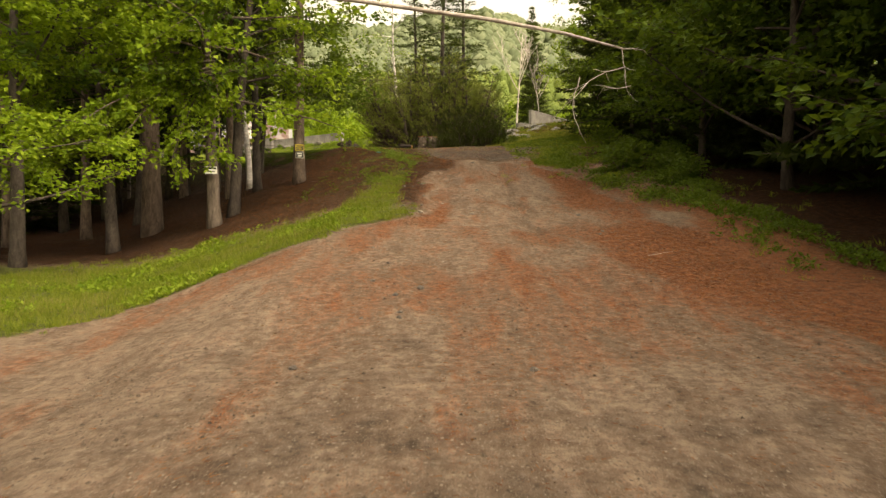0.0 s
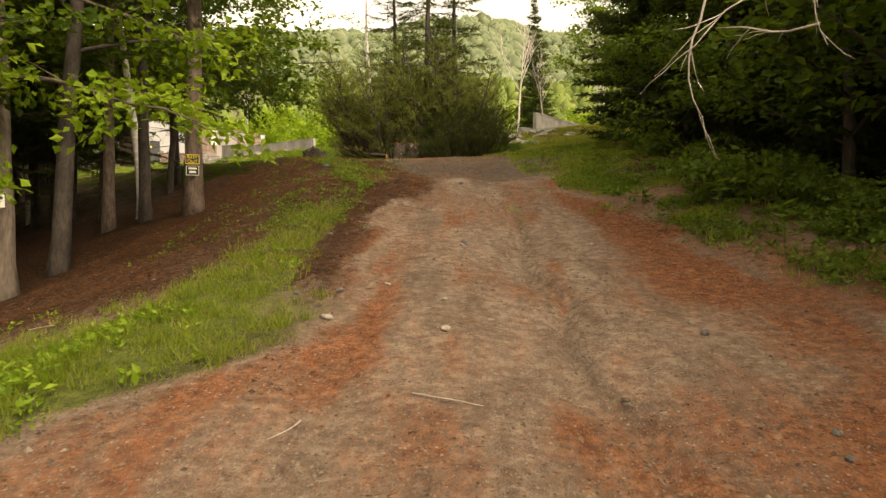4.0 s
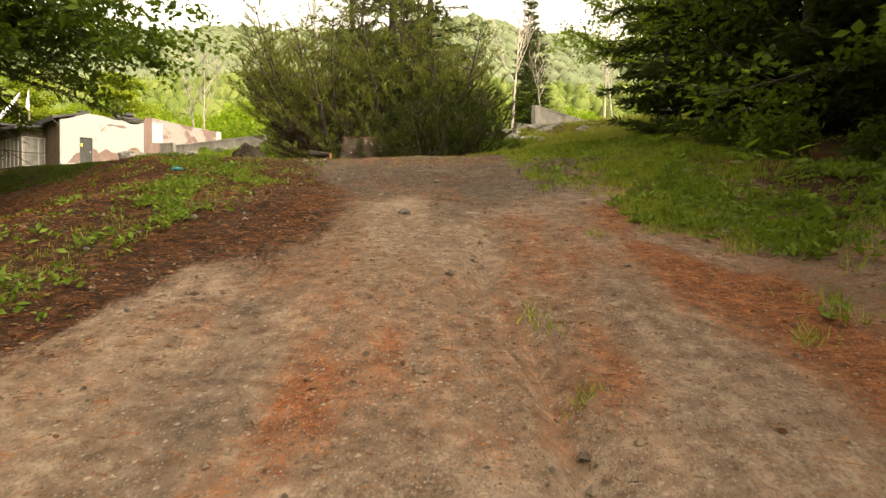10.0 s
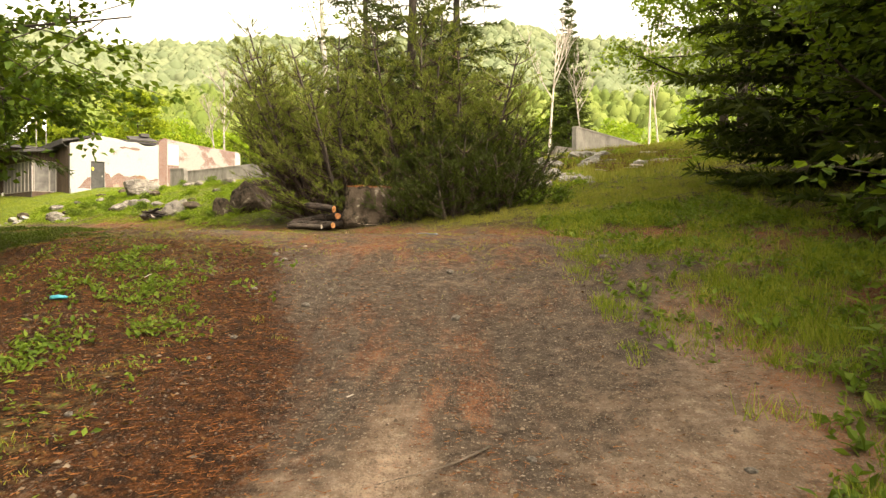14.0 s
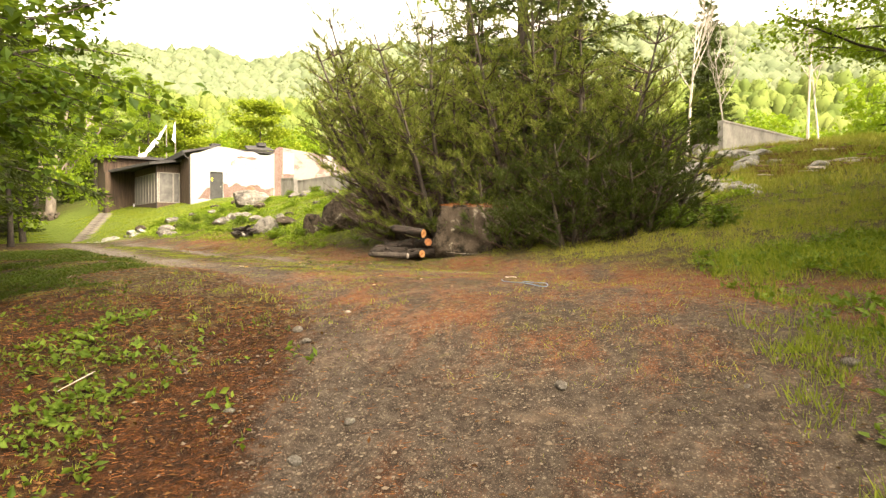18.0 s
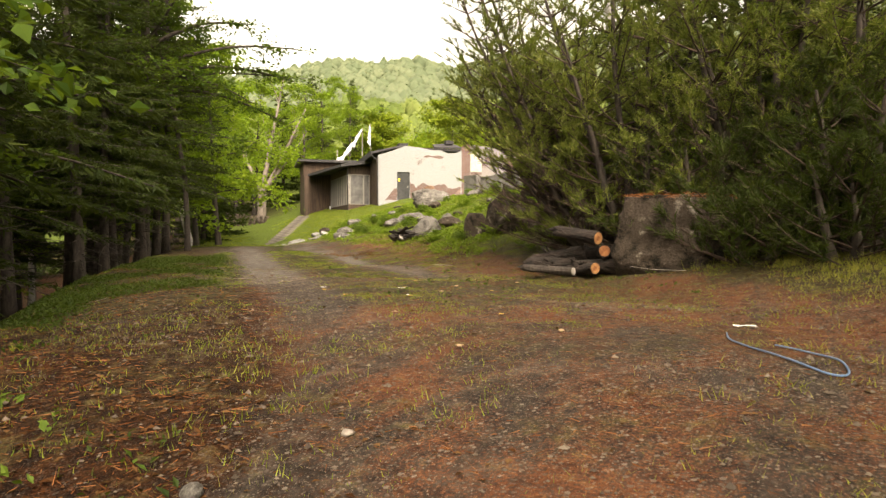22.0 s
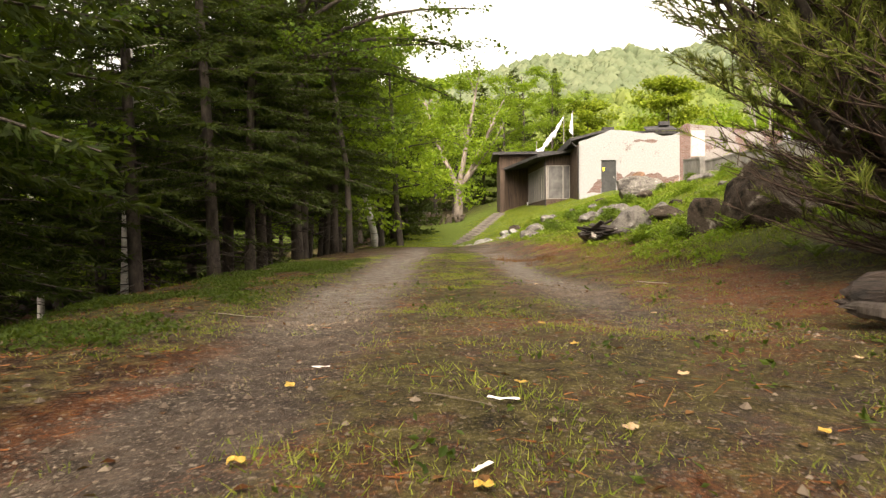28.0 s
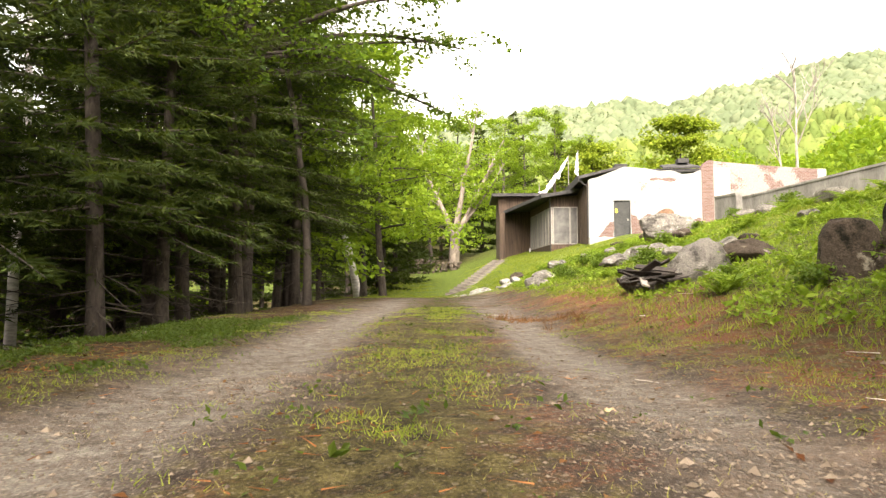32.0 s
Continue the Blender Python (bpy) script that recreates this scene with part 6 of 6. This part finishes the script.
copies(_f, [(*from_ab(_rs.uniform(10, 36), _rs.uniform(3.4, 9.0)), _rs.uniform(0, 360), _rs.uniform(0.55, 1.05)) for _ in range(80)])


# ---- scattered ground cover ----
def spots(n, seed, box, weight, frame_ab=False):
    """n random places in a box of the plan, kept where weight(x, y) is high."""
    rs = np.random.RandomState(seed)
    out = []
    while sum(len(o) for o in out) < n:
        u = rs.uniform(0, 1, (20000, 2))
        x, y = box[0] + (box[1] - box[0]) * u[:, 0], box[2] + (box[3] - box[2]) * u[:, 1]
        if frame_ab:
            x, y = from_ab(x, y)
        k = rs.uniform(0, 1, len(x)) < weight(x, y)
        out.append(np.stack([x[k], y[k]], 1))
    return np.concatenate(out)[:n]


def tufts(name, label, seed, places, blades, height, width, mat, lean=0.45, spread=0.05):
    np.random.seed(seed)
    c = np.repeat(places, blades, 0) + np.random.normal(size=(len(places) * blades, 2)) * spread
    z = ground(c[:, 0], c[:, 1]) - 0.01
    d = np.stack([np.random.normal(0, lean, len(c)), np.random.normal(0, lean, len(c)), np.ones(len(c))], 1)
    hh = np.repeat(np.random.uniform(0.5, 1.2, len(places)) ** 1.5, blades) * height * np.random.uniform(0.5, 1.15, len(c))
    g = Geo().spikes(np.column_stack([c, z]), d, hh, width)
    return tagged(part(name, g, mat), label, "grass", kind="stuff")


def rosettes(name, label, seed, places, n, size, mat):
    np.random.seed(seed)
    c = np.repeat(places, n, 0) + np.random.normal(size=(len(places) * n, 2)) * 0.05
    z = ground(c[:, 0], c[:, 1]) + np.random.uniform(0.0, 1.0, len(c)) * min(0.1, size)
    d = np.stack([np.random.normal(0, 1, len(c)), np.random.normal(0, 1, len(c)), np.random.uniform(0.05, 0.9, len(c))], 1)
    s = np.repeat(np.random.uniform(0.5, 1.3, len(places)), n) * size * np.random.uniform(0.6, 1.2, len(c))
    g = Geo().leaves(np.column_stack([c, z]), d, s, s * 0.5, 0.15, 0.6)
    return tagged(part(name, g, mat), label, "weeds", kind="stuff")


def w_grass(x, y):
    return cover(x, y)[0] ** 1.6


def w_thin(x, y):
    """Thin low growth on the yard and the upper driveway."""
    g, n, gr = cover(x, y)
    return np.clip(0.12 + 0.9 * g, 0, 1) * sstep(0.35, 0.62, vnoise(x, y, 0.55, 14)) * sstep(25.5, 28.5, y + 0.3 * x)


def w_litter(x, y):
    return np.clip(cover(x, y)[1], 0, 1) ** 1.5


def w_bare(x, y):
    g, n, gr = cover(x, y)
    return (1 - g) ** 2 * (0.25 + 0.75 * sstep(0.45, 0.75, vnoise(x, y, 1.3, 15)))


def w_even(x, y):
    return np.full(len(x), 0.8)


tufts("bank_grass", "green grass along the dirt drive", 1, spots(4600, 1, (-9.5, -0.4, 6, 21), w_grass), 16, 0.15, 0.010, SHADEGRASS)
tufts("bank_hay", "dry yellow grass among the green of the bank", 62, spots(900, 62, (-9.5, -0.6, 6, 20), lambda x, y: w_grass(x, y) * sstep(0.5, 0.7, vnoise(x, y, 0.9, 47))), 14, 0.13, 0.009, DRYGRASS)
rosettes("bank_herbs", "leafy herbs along the upper edge of the bank", 63, spots(500, 63, (-9.5, -0.8, 9, 20), lambda x, y: w_grass(x, y) * sstep(0.5, 0.7, vnoise(x, y, 1.2, 48))), 12, 0.085, FERNLEAF)
tufts("strip_grass", "short grass among the weeds of the bank", 2, spots(420, 9, (-4.5, -0.4, 20, 32), w_grass), 11, 0.06, 0.007, GRASS)
tufts("wood_edge_grass", "tall green grass before the dark wood", 2, np.concatenate([spots(2000, 2, (2.7, 8.0, 8, 46), w_grass), spots(2400, 17, (2.7, 6.5, 19, 34), lambda x, y: w_grass(x, y) * sstep(0.42, 0.62, vnoise(x, y, 0.6, 41)))]), 15, 0.17, 0.010, GRASS, 0.4)
tufts("driveway_grass", "short grass between the wheel tracks", 3, spots(8500, 3, (2, 22, -5, 4.2), lambda x, y: w_grass(x, y) * sstep(0.4, 0.65, vnoise(x, y, 0.4, 35)) * (1 - 0.75 * sstep(1.6, 2.3, -ab(x, y)[1])), True), 10, 0.055, 0.005, GRASS, 0.9, 0.05)
tufts("thin_grass", "thin low grass on the yard and driveway", 4, spots(9000, 4, (-7, 20, -6, 4.5), w_thin, True), 9, 0.04, 0.0045, DRYGRASS, 1.1, 0.07)
tufts("clump_grass", "yellow grass before the pine clump", 5, spots(1600, 5, (-3.5, 9, 35.2, 38), lambda x, y: sstep(3.6, 4.2, ab(x, y)[1]) * 0.9), 13, 0.13, 0.007, HAYGRASS, 0.4)
tufts("clearing_grass", "low yellowish grass on the clearing", 10, spots(4600, 10, (0.5, 9, 29, 40), w_grass), 12, 0.075, 0.006, HAYGRASS, 0.7)
tufts("bank_weeds", "lush weeds over the stony bank", 6, spots(3800, 6, (12, 40, 2.6, 10), w_even, True), 14, 0.13, 0.012, GRASS, 0.6, 0.09)
tufts("lawn_grass", "mown lawn below the house", 7, spots(9000, 7, (31, 56, -4.5, 9), w_even, True), 10, 0.1, 0.02, GRASS, 0.5, 0.12)
tufts("far_grass", "rough grass on the debris slope", 8, spots(2800, 8, (2, 12, 40, 56), w_even), 12, 0.3, 0.02, HAYGRASS, 0.4, 0.1)


tufts("drive_tuft", "small green grass tuft in the dirt drive", 61, np.array([(1.90, 20.77), (1.95, 20.6), (1.97, 19.8), (3.25, 20.4), (3.32, 20.45), (2.7, 22.6), (-0.55, 27.4), (-0.2, 26.9)]), 26, 0.11, 0.008, GRASS, 0.5, 0.05)


def w_strip(x, y):
    se = strip_edge(y)
    return sstep(-0.15, 0.1, se - x) * sstep(-0.5, 0.4, x - se + 1.4) * sstep(0.35, 0.8, vnoise(x, y, 0.5, 33)) + 0.05


def w_verge(x, y):
    a, b = ab(x, y)
    return sstep(1.6, 2.1, -b) * sstep(0.38, 0.65, vnoise(x, y, 0.7, 31)) * (0.12 + 0.88 * sstep(2.5, 5.5, a))


rosettes("strip_weeds", "broad-leaved weeds along the drive edge", 11, spots(900, 11, (-4.5, -0.6, 19, 30.2), w_strip), 7, 0.068, WEED)
rosettes("edge_weeds", "broad-leaved weeds before the dark wood", 12, np.concatenate([spots(1000, 12, (2.9, 6.5, 9, 34), w_grass), spots(1300, 18, (3.4, 6.8, 9, 25), lambda x, y: sstep(0.3, 1.2, x - green_right(y)) * sstep(0.4, 0.65, vnoise(x, y, 0.8, 46)))]), 11, 0.09, WEED)
rosettes("bank_leaves", "low weed leaves over the bank", 13, spots(3200, 13, (10, 38, 2.8, 10), lambda x, y: sstep(0.3, 0.6, vnoise(x, y, 1.1, 44)), True), 12, 0.085, FERNLEAF)
rosettes("driveway_weeds", "low green weeds beside the wheel tracks", 14, np.concatenate([spots(500, 14, (3, 30, -2, 3.5), w_grass, True), spots(7000, 15, (0.5, 18, -5.2, -1.6), w_verge, True)]), 7, 0.042, SHADEWEED)

np.random.seed(21)
_lp = np.concatenate([spots(16000, 21, (-8.5, -0.3, 13, 31), w_litter), spots(1500, 22, (-2, 6, 3, 30), w_litter), spots(5500, 23, (-6, 16, -6, 5), lambda x, y: 0.15 + 0.85 * w_litter(x, y), True)])
_z = ground(_lp[:, 0], _lp[:, 1]) + 0.006
_d = np.column_stack([np.random.normal(size=(len(_lp), 2)), np.random.uniform(-0.1, 0.25, len(_lp))])
_s = np.random.uniform(0.02, 0.055, len(_lp))
tagged(part("fallen_leaf_litter", Geo().leaves(np.column_stack([_lp, _z]), _d, _s, _s * 0.6, 0.2, 0.85), FALLEN), "brown and pale fallen leaves lying on the ground", "leaf litter", kind="stuff")
NEEDLE = leafy("fallen needles", [(0.07, 0.025, 0.009), (0.155, 0.057, 0.019), (0.26, 0.12, 0.048)], 0.8, 0.0)
_np = np.concatenate([spots(30000, 24, (-6, 4.5, 3, 31), w_litter), spots(14000, 25, (-6, 14, -6, 5), w_litter, True), spots(24000, 26, (-1.5, 4.6, 2, 25), lambda x, y: w_litter(x, y) * (x > drive_left(y)))])
_z = ground(_np[:, 0], _np[:, 1]) + 0.006
_d = np.column_stack([np.random.normal(size=(len(_np), 2)), np.random.uniform(-0.1, 0.2, len(_np))])
tagged(part("needle_litter", Geo().spikes(np.column_stack([_np, _z]), _d, np.random.uniform(0.04, 0.09, len(_np)), 0.005), NEEDLE), "reddish fallen pine needles", "pine litter", kind="stuff")

# gravel
_oct = np.array([(1, 0, 0), (-1, 0, 0), (0, 1, 0), (0, -1, 0), (0, 0, 0.7)], float)
_of = np.array([(0, 2, 4), (2, 1, 4), (1, 3, 4), (3, 0, 4)])
_pp = np.concatenate([spots(30000, 31, (-3.2, 4.6, 3, 31), w_bare), spots(26000, 32, (-6, 12, -3, 4), w_bare, True)])
_gy = np.random.uniform(11, 24, 900)
_gully = np.column_stack([1.75 + 0.12 * np.sin(_gy * 1.7) + 0.05 * np.sin(_gy * 4.1) + np.random.normal(0, 0.1, 900), _gy])
_ey = np.random.uniform(7, 24, 800)
_rim = np.column_stack([np.interp(_ey, [6, 9, 11, 13, 15, 20, 24], [-7, -4.6, -3.2, -1.5, -0.5, -0.5, -0.1]) + np.random.normal(0.0, 0.28, 800), _ey])
_pp = np.concatenate([_pp, _gully, _rim])
_n = len(_pp)
_sz = np.random.uniform(0.004, 0.011, _n) * np.where(np.random.random(_n) < 0.07, 2.3, 1.0)
_sz[-1700:] *= 1.6
_v = _oct[None] * _sz[:, None, None] * np.random.uniform(0.6, 1.3, (_n, 5, 1))
_ang = np.random.uniform(0, 6.28, _n)
_vx = _v[..., 0] * np.cos(_ang)[:, None] - _v[..., 1] * np.sin(_ang)[:, None]
_vy = _v[..., 0] * np.sin(_ang)[:, None] + _v[..., 1] * np.cos(_ang)[:, None]
_v = np.stack([_vx + _pp[:, :1], _vy + _pp[:, 1:], _v[..., 2] + ground(_pp[:, 0], _pp[:, 1])[:, None] + 0.004], -1)
GRAVEL = leafy("gravel", [(0.04, 0.030, 0.023), (0.085, 0.065, 0.049), (0.175, 0.138, 0.102)], 0.9, 0.0)
tagged(part("gravel", Geo().add(_v.reshape(-1, 3), (np.arange(_n)[:, None, None] * 5 + _of[None]).reshape(-1, 3)), GRAVEL), "loose grey and tan pebbles on the drive", "gravel", kind="stuff")

# single stones on the drive
PALESTONE = plain("pale stone", (0.15, 0.12, 0.095), (0.33, 0.285, 0.235), 0.9, 14, 0.4, fine=60)
_q = random.Random(77)
for k in range(46):
    y_ = _q.uniform(5, 30)
    x_ = _q.choice((_q.uniform(-1.4, -0.2), _q.uniform(-0.6, 3.2)))
    s_ = _q.uniform(0.02, 0.05)
    rock("stone", "pale fist-sized stone on the dirt drive", x_, y_, (s_ * 1.3, s_, s_ * 0.7), 300 + k, ROCK, 0.2, "stones on the drive", _q.uniform(0, 180))

# ---- odds and ends ----
BLUE = plain("blue plastic", (0.015, 0.16, 0.21), (0.03, 0.27, 0.33), 0.4, 6, 0.05)
tagged(part("plastic_scrap", Geo().tube([(-0.08, 0, 0), (0, 0.012, 0.008), (0.08, 0, 0)], [0.018, 0.023, 0.015], 8), BLUE, m=at(-2.62, 27.5, 0.03, 20), smooth=True), "crushed turquoise plastic scrap on the needles", "litter")


def stick(x, y, ln_, r, rz, seed, label="thin dry stick lying on the ground", mat=DEADWOOD):
    rng = random.Random(seed)
    g = Geo().tube(wander((0, 0, 0), (1, 0, 0), ln_, 6, 0.14, 0, rng), [r * (1 - 0.6 * k / 6) for k in range(7)], 5)
    pts = np.concatenate(g.v)
    pts[:, 2] *= 0.3
    g.v = [pts]
    return tagged(part("stick", g, mat, m=at(x, y, r + 0.005, rz), smooth=True), label, "stick", "sticks")


for k in range(26):
    if k < 14:
        x_, y_ = _q.uniform(-5.5, 3.8), _q.uniform(8, 30)
    else:
        x_, y_ = from_ab(_q.uniform(2, 18), _q.uniform(-4.5, 3.8))
    stick(x_, y_, _q.uniform(0.2, 0.7), _q.uniform(0.006, 0.014), _q.uniform(0, 360), k)
stick(1.62, 24.75, 0.95, 0.012, 245, 101, "thin crooked brown stick on the drive", BARK)
stick(1.66, 23.55, 0.3, 0.016, 280, 102, "short bleached stick on the drive")
stick(-3.3, 34.3, 0.3, 0.006, 20, 103, "thin dry twig among the leaves", BARK)
for k, (x_, y_, s_) in enumerate(((-0.5, 14.87, 0.06), (0.62, 15.39, 0.036), (0.62, 14.46, 0.055), (1.06, 14.87, 0.035), (-0.02, 16.1, 0.035), (0.89, 18.15, 0.035), (0.57, 18.86, 0.03), (1.53, 18.79, 0.035), (2.72, 18.07, 0.05), (-0.84, 30.58, 0.032))):
    rock("stone", "pale stone half sunk in the dirt drive", x_, y_, (s_ * 1.2, s_, s_ * 0.6), 400 + k, PALESTONE, 0.2, "stones on the drive", k * 40)
_x, _y = from_ab(15.5, 2.6)
stick(_x, _y, 0.9, 0.018, 60, 99, "pale bent stick beside the wheel track")
_hp = [(0.36, 33.2), (0.40, 32.95), (0.55, 32.6), (0.72, 32.25), (0.86, 31.98), (0.97, 31.86), (1.04, 31.95), (1.02, 32.2), (0.93, 32.42), (0.8, 32.62), (0.68, 32.74)]
for _ in range(2):
    _hp = _hp[:1] + [((1 - f) * p[0] + f * q[0], (1 - f) * p[1] + f * q[1]) for p, q in zip(_hp, _hp[1:]) for f in (0.25, 0.75)] + _hp[-1:]
tagged(part("garden_hose", Geo().tube([(x_, y_, gz(x_, y_) + 0.014) for x_, y_ in _hp], [0.0055] * len(_hp), 6), plain("blue hose", (0.07, 0.13, 0.22), (0.13, 0.21, 0.32), 0.45), smooth=True), "loose blue hose end lying in a bend on the gravel", "hose")
PAPER = plain("white scrap", (0.55, 0.52, 0.48), (0.80, 0.77, 0.72), 0.8, 20, 0.3)


def scrap(x, y, ln_, w, rz, label, mat, name="scrap"):
    """A crumpled bit lying on the ground."""
    rng = random.Random(int(x * 50 + y * 70))
    v, f = [], []
    for i in range(6):
        for j in range(3):
            v.append(((i / 5 - 0.5) * ln_, (j / 2 - 0.5) * w * rng.uniform(0.6, 1.2), 0.004 + rng.uniform(0, 0.35) * w))
    for i in range(5):
        for j in range(2):
            f.append((i * 3 + j, i * 3 + 3 + j, i * 3 + 4 + j, i * 3 + 1 + j))
    ob = tagged(part(name, Geo().add(v, f), mat, m=at(x, y, 0.012, rz)), label, "litter" if name == "scrap" else "leaf")
    md = ob.modifiers.new("thickness", "SOLIDIFY")
    md.thickness = 0.002


scrap(-3.04, 34.43, 0.11, 0.025, 30, "torn white scrap lying on the driveway", PAPER)
scrap(0.44, 33.58, 0.16, 0.05, 20, "pale flat scrap beside the hose end", PAPER)
scrap(-4.09, 34.38, 0.08, 0.02, 60, "pale chip of wood on the wheel track", PAPER)
scrap(-2.67, 33.94, 0.08, 0.015, 100, "pale chip of wood among needles", PAPER)
YELLOWLEAF = plain("yellow leaf", (0.28, 0.17, 0.03), (0.42, 0.28, 0.06), 0.7, 30, 0.2)
TANLEAF = plain("tan leaf", (0.26, 0.17, 0.09), (0.44, 0.32, 0.19), 0.8, 30, 0.2)
for k, (x_, y_) in enumerate(((-3.21, 34.72), (-2.58, 33.85), (-2.61, 34.52), (-3.84, 34.08), (-1.38, 33.35), (-2.02, 32.73), (-3.6, 35.6), (-4.3, 36.2), (-2.9, 35.4), (-3.1, 33.5), (-2.2, 34.9), (-1.9, 35.6), (-5.1, 36.9), (-4.4, 37.8), (-6.0, 37.0), (-3.4, 36.9), (-5.5, 35.2), (-2.5, 36.3), (-0.6, 32.6), (-1.0, 31.9), (-6.3, 38.6), (-5.4, 39.4))):
    scrap(x_, y_, 0.045, 0.035, k * 47, "yellow fallen leaf on the driveway" if k % 3 < 2 and k < 12 else "tan fallen leaf on the driveway", YELLOWLEAF if k % 3 < 2 and k < 12 else TANLEAF, "fallen_leaf")

# burnt boards by the pale boulder
CHAR = plain("charred timber", (0.012, 0.010, 0.009), (0.05, 0.04, 0.034), 0.9, 6, 0.6, (1, 1, 4))
heap_x, heap_y = -9.75, 44.95
for k in range(18):
    m_ = Matrix.Translation((heap_x + _q.uniform(-0.35, 0.35), heap_y + _q.uniform(-0.25, 0.25), gz(heap_x, heap_y) + _q.uniform(0.05, 0.3))) @ Euler((_q.uniform(-0.6, 0.6), _q.uniform(-0.5, 0.5), _q.uniform(0, 3.1))).to_matrix().to_4x4()
    tagged(part("burnt_board", Geo().box(-0.30, -0.05, -0.012, 0.30, 0.05, 0.012), CHAR if k % 6 else GREYWOOD, m=m_), "charred board in a heap by the pale boulder", "board", "burnt boards")
# stacked firewood by the forked tree
for k in range(40):
    lv = k // 9
    x_, y_ = -47.3 + (k % 9) * 0.34 + lv * 0.12, 72.6 + (k % 9) * 0.28
    t = thing("firewood_log", "split firewood log in a stacked pile", "firewood", "firewood pile", Matrix.Translation((x_, y_, gz(-46, 73.6) + 0.12 + lv * 0.24)) @ Matrix.Rotation(radians(-45 + _q.uniform(-12, 12)), 4, "Z"))
    part("split_wood", Geo().tube([(0, 0, 0), (0.9, 0, 0)], [0.14, 0.13], 7), BARK, t)
    part("cut_face", Geo().tube([(-0.012, 0, 0), (0.002, 0, 0)], [0.125, 0.125], 7), CUTWOOD, t)
BRACKEN = leafy("dead bracken", [(0.05, 0.022, 0.012), (0.10, 0.042, 0.02), (0.18, 0.085, 0.04)], 0.8, 0.1)
# dead red bracken by the driveway
tufts("dead_bracken", "rust-red dead bracken beside the driveway", 41, np.array([(-10.7, 43.6)]) + np.random.normal(size=(40, 2)) * np.array([0.38, 0.28]), 20, 0.16, 0.012, BRACKEN, 0.9, 0.06)
# debris on the slope
for k in range(110):
    x_, y_ = _q.uniform(3.4, 9.8), _q.uniform(42.5, 56)
    tagged(part("scrap_branch", Geo().tube([(-0.5, 0, 0), (0, 0.05, 0.02), (0.6, 0, 0)], [0.03, 0.035, 0.02], 5), BRUSHWOOD if k % 4 else DEADWOOD, m=at(x_, y_, 0.08, _q.uniform(0, 360), _q.uniform(0.4, 1.2))), "broken branch on the debris slope", "branch", "slope debris")
tufts("dead_brush", "brown dead brushwood over the debris slope", 64, spots(1500, 64, (3.6, 9.8, 42.5, 56), lambda x, y: sstep(0.4, 0.6, vnoise(x, y, 1.6, 49))), 12, 0.30, 0.022, BRACKEN, 1.3, 0.16)
rosettes("slope_weeds", "green weeds between the debris", 65, spots(1200, 65, (2.5, 9.8, 38, 56), lambda x, y: sstep(0.5, 0.65, vnoise(x, y, 1.6, 50))), 10, 0.14, FERNLEAF)
# posts by the public road
for k in range(7):
    x_, y_ = from_ab(14 + k * 1.5, -8.2 - 0.15 * k)
    tagged(part("road_post", Geo().tube([(0, 0, -0.3), (0, 0, 0.85), (0, 0, 0.9)], [0.09, 0.085, 0.06], 10), DEADWOOD, m=at(x_, y_), smooth=False), "short grey wooden post above the public road", "post", "road posts")


# needles lying on the big boulder
np.random.seed(51)
_boulder = capped_boulder
_tops = np.array([(*v.co, *v.normal) for v in _boulder.data.vertices if v.normal.z > 0.75])
_pick = _tops[np.random.randint(0, len(_tops), 1800)]
_d = np.column_stack([np.random.normal(size=(1800, 2)), np.random.uniform(-0.1, 0.2, 1800)])
tagged(part("needle_cap", Geo().spikes(_pick[:, :3] + np.random.normal(size=(1800, 3)) * 0.03 * np.array([1, 1, 0]) + np.array([0, 0, 0.008]), _d, 0.09, 0.010), NEEDLE, _boulder), "red pine needles lying on the boulder", kind="stuff")
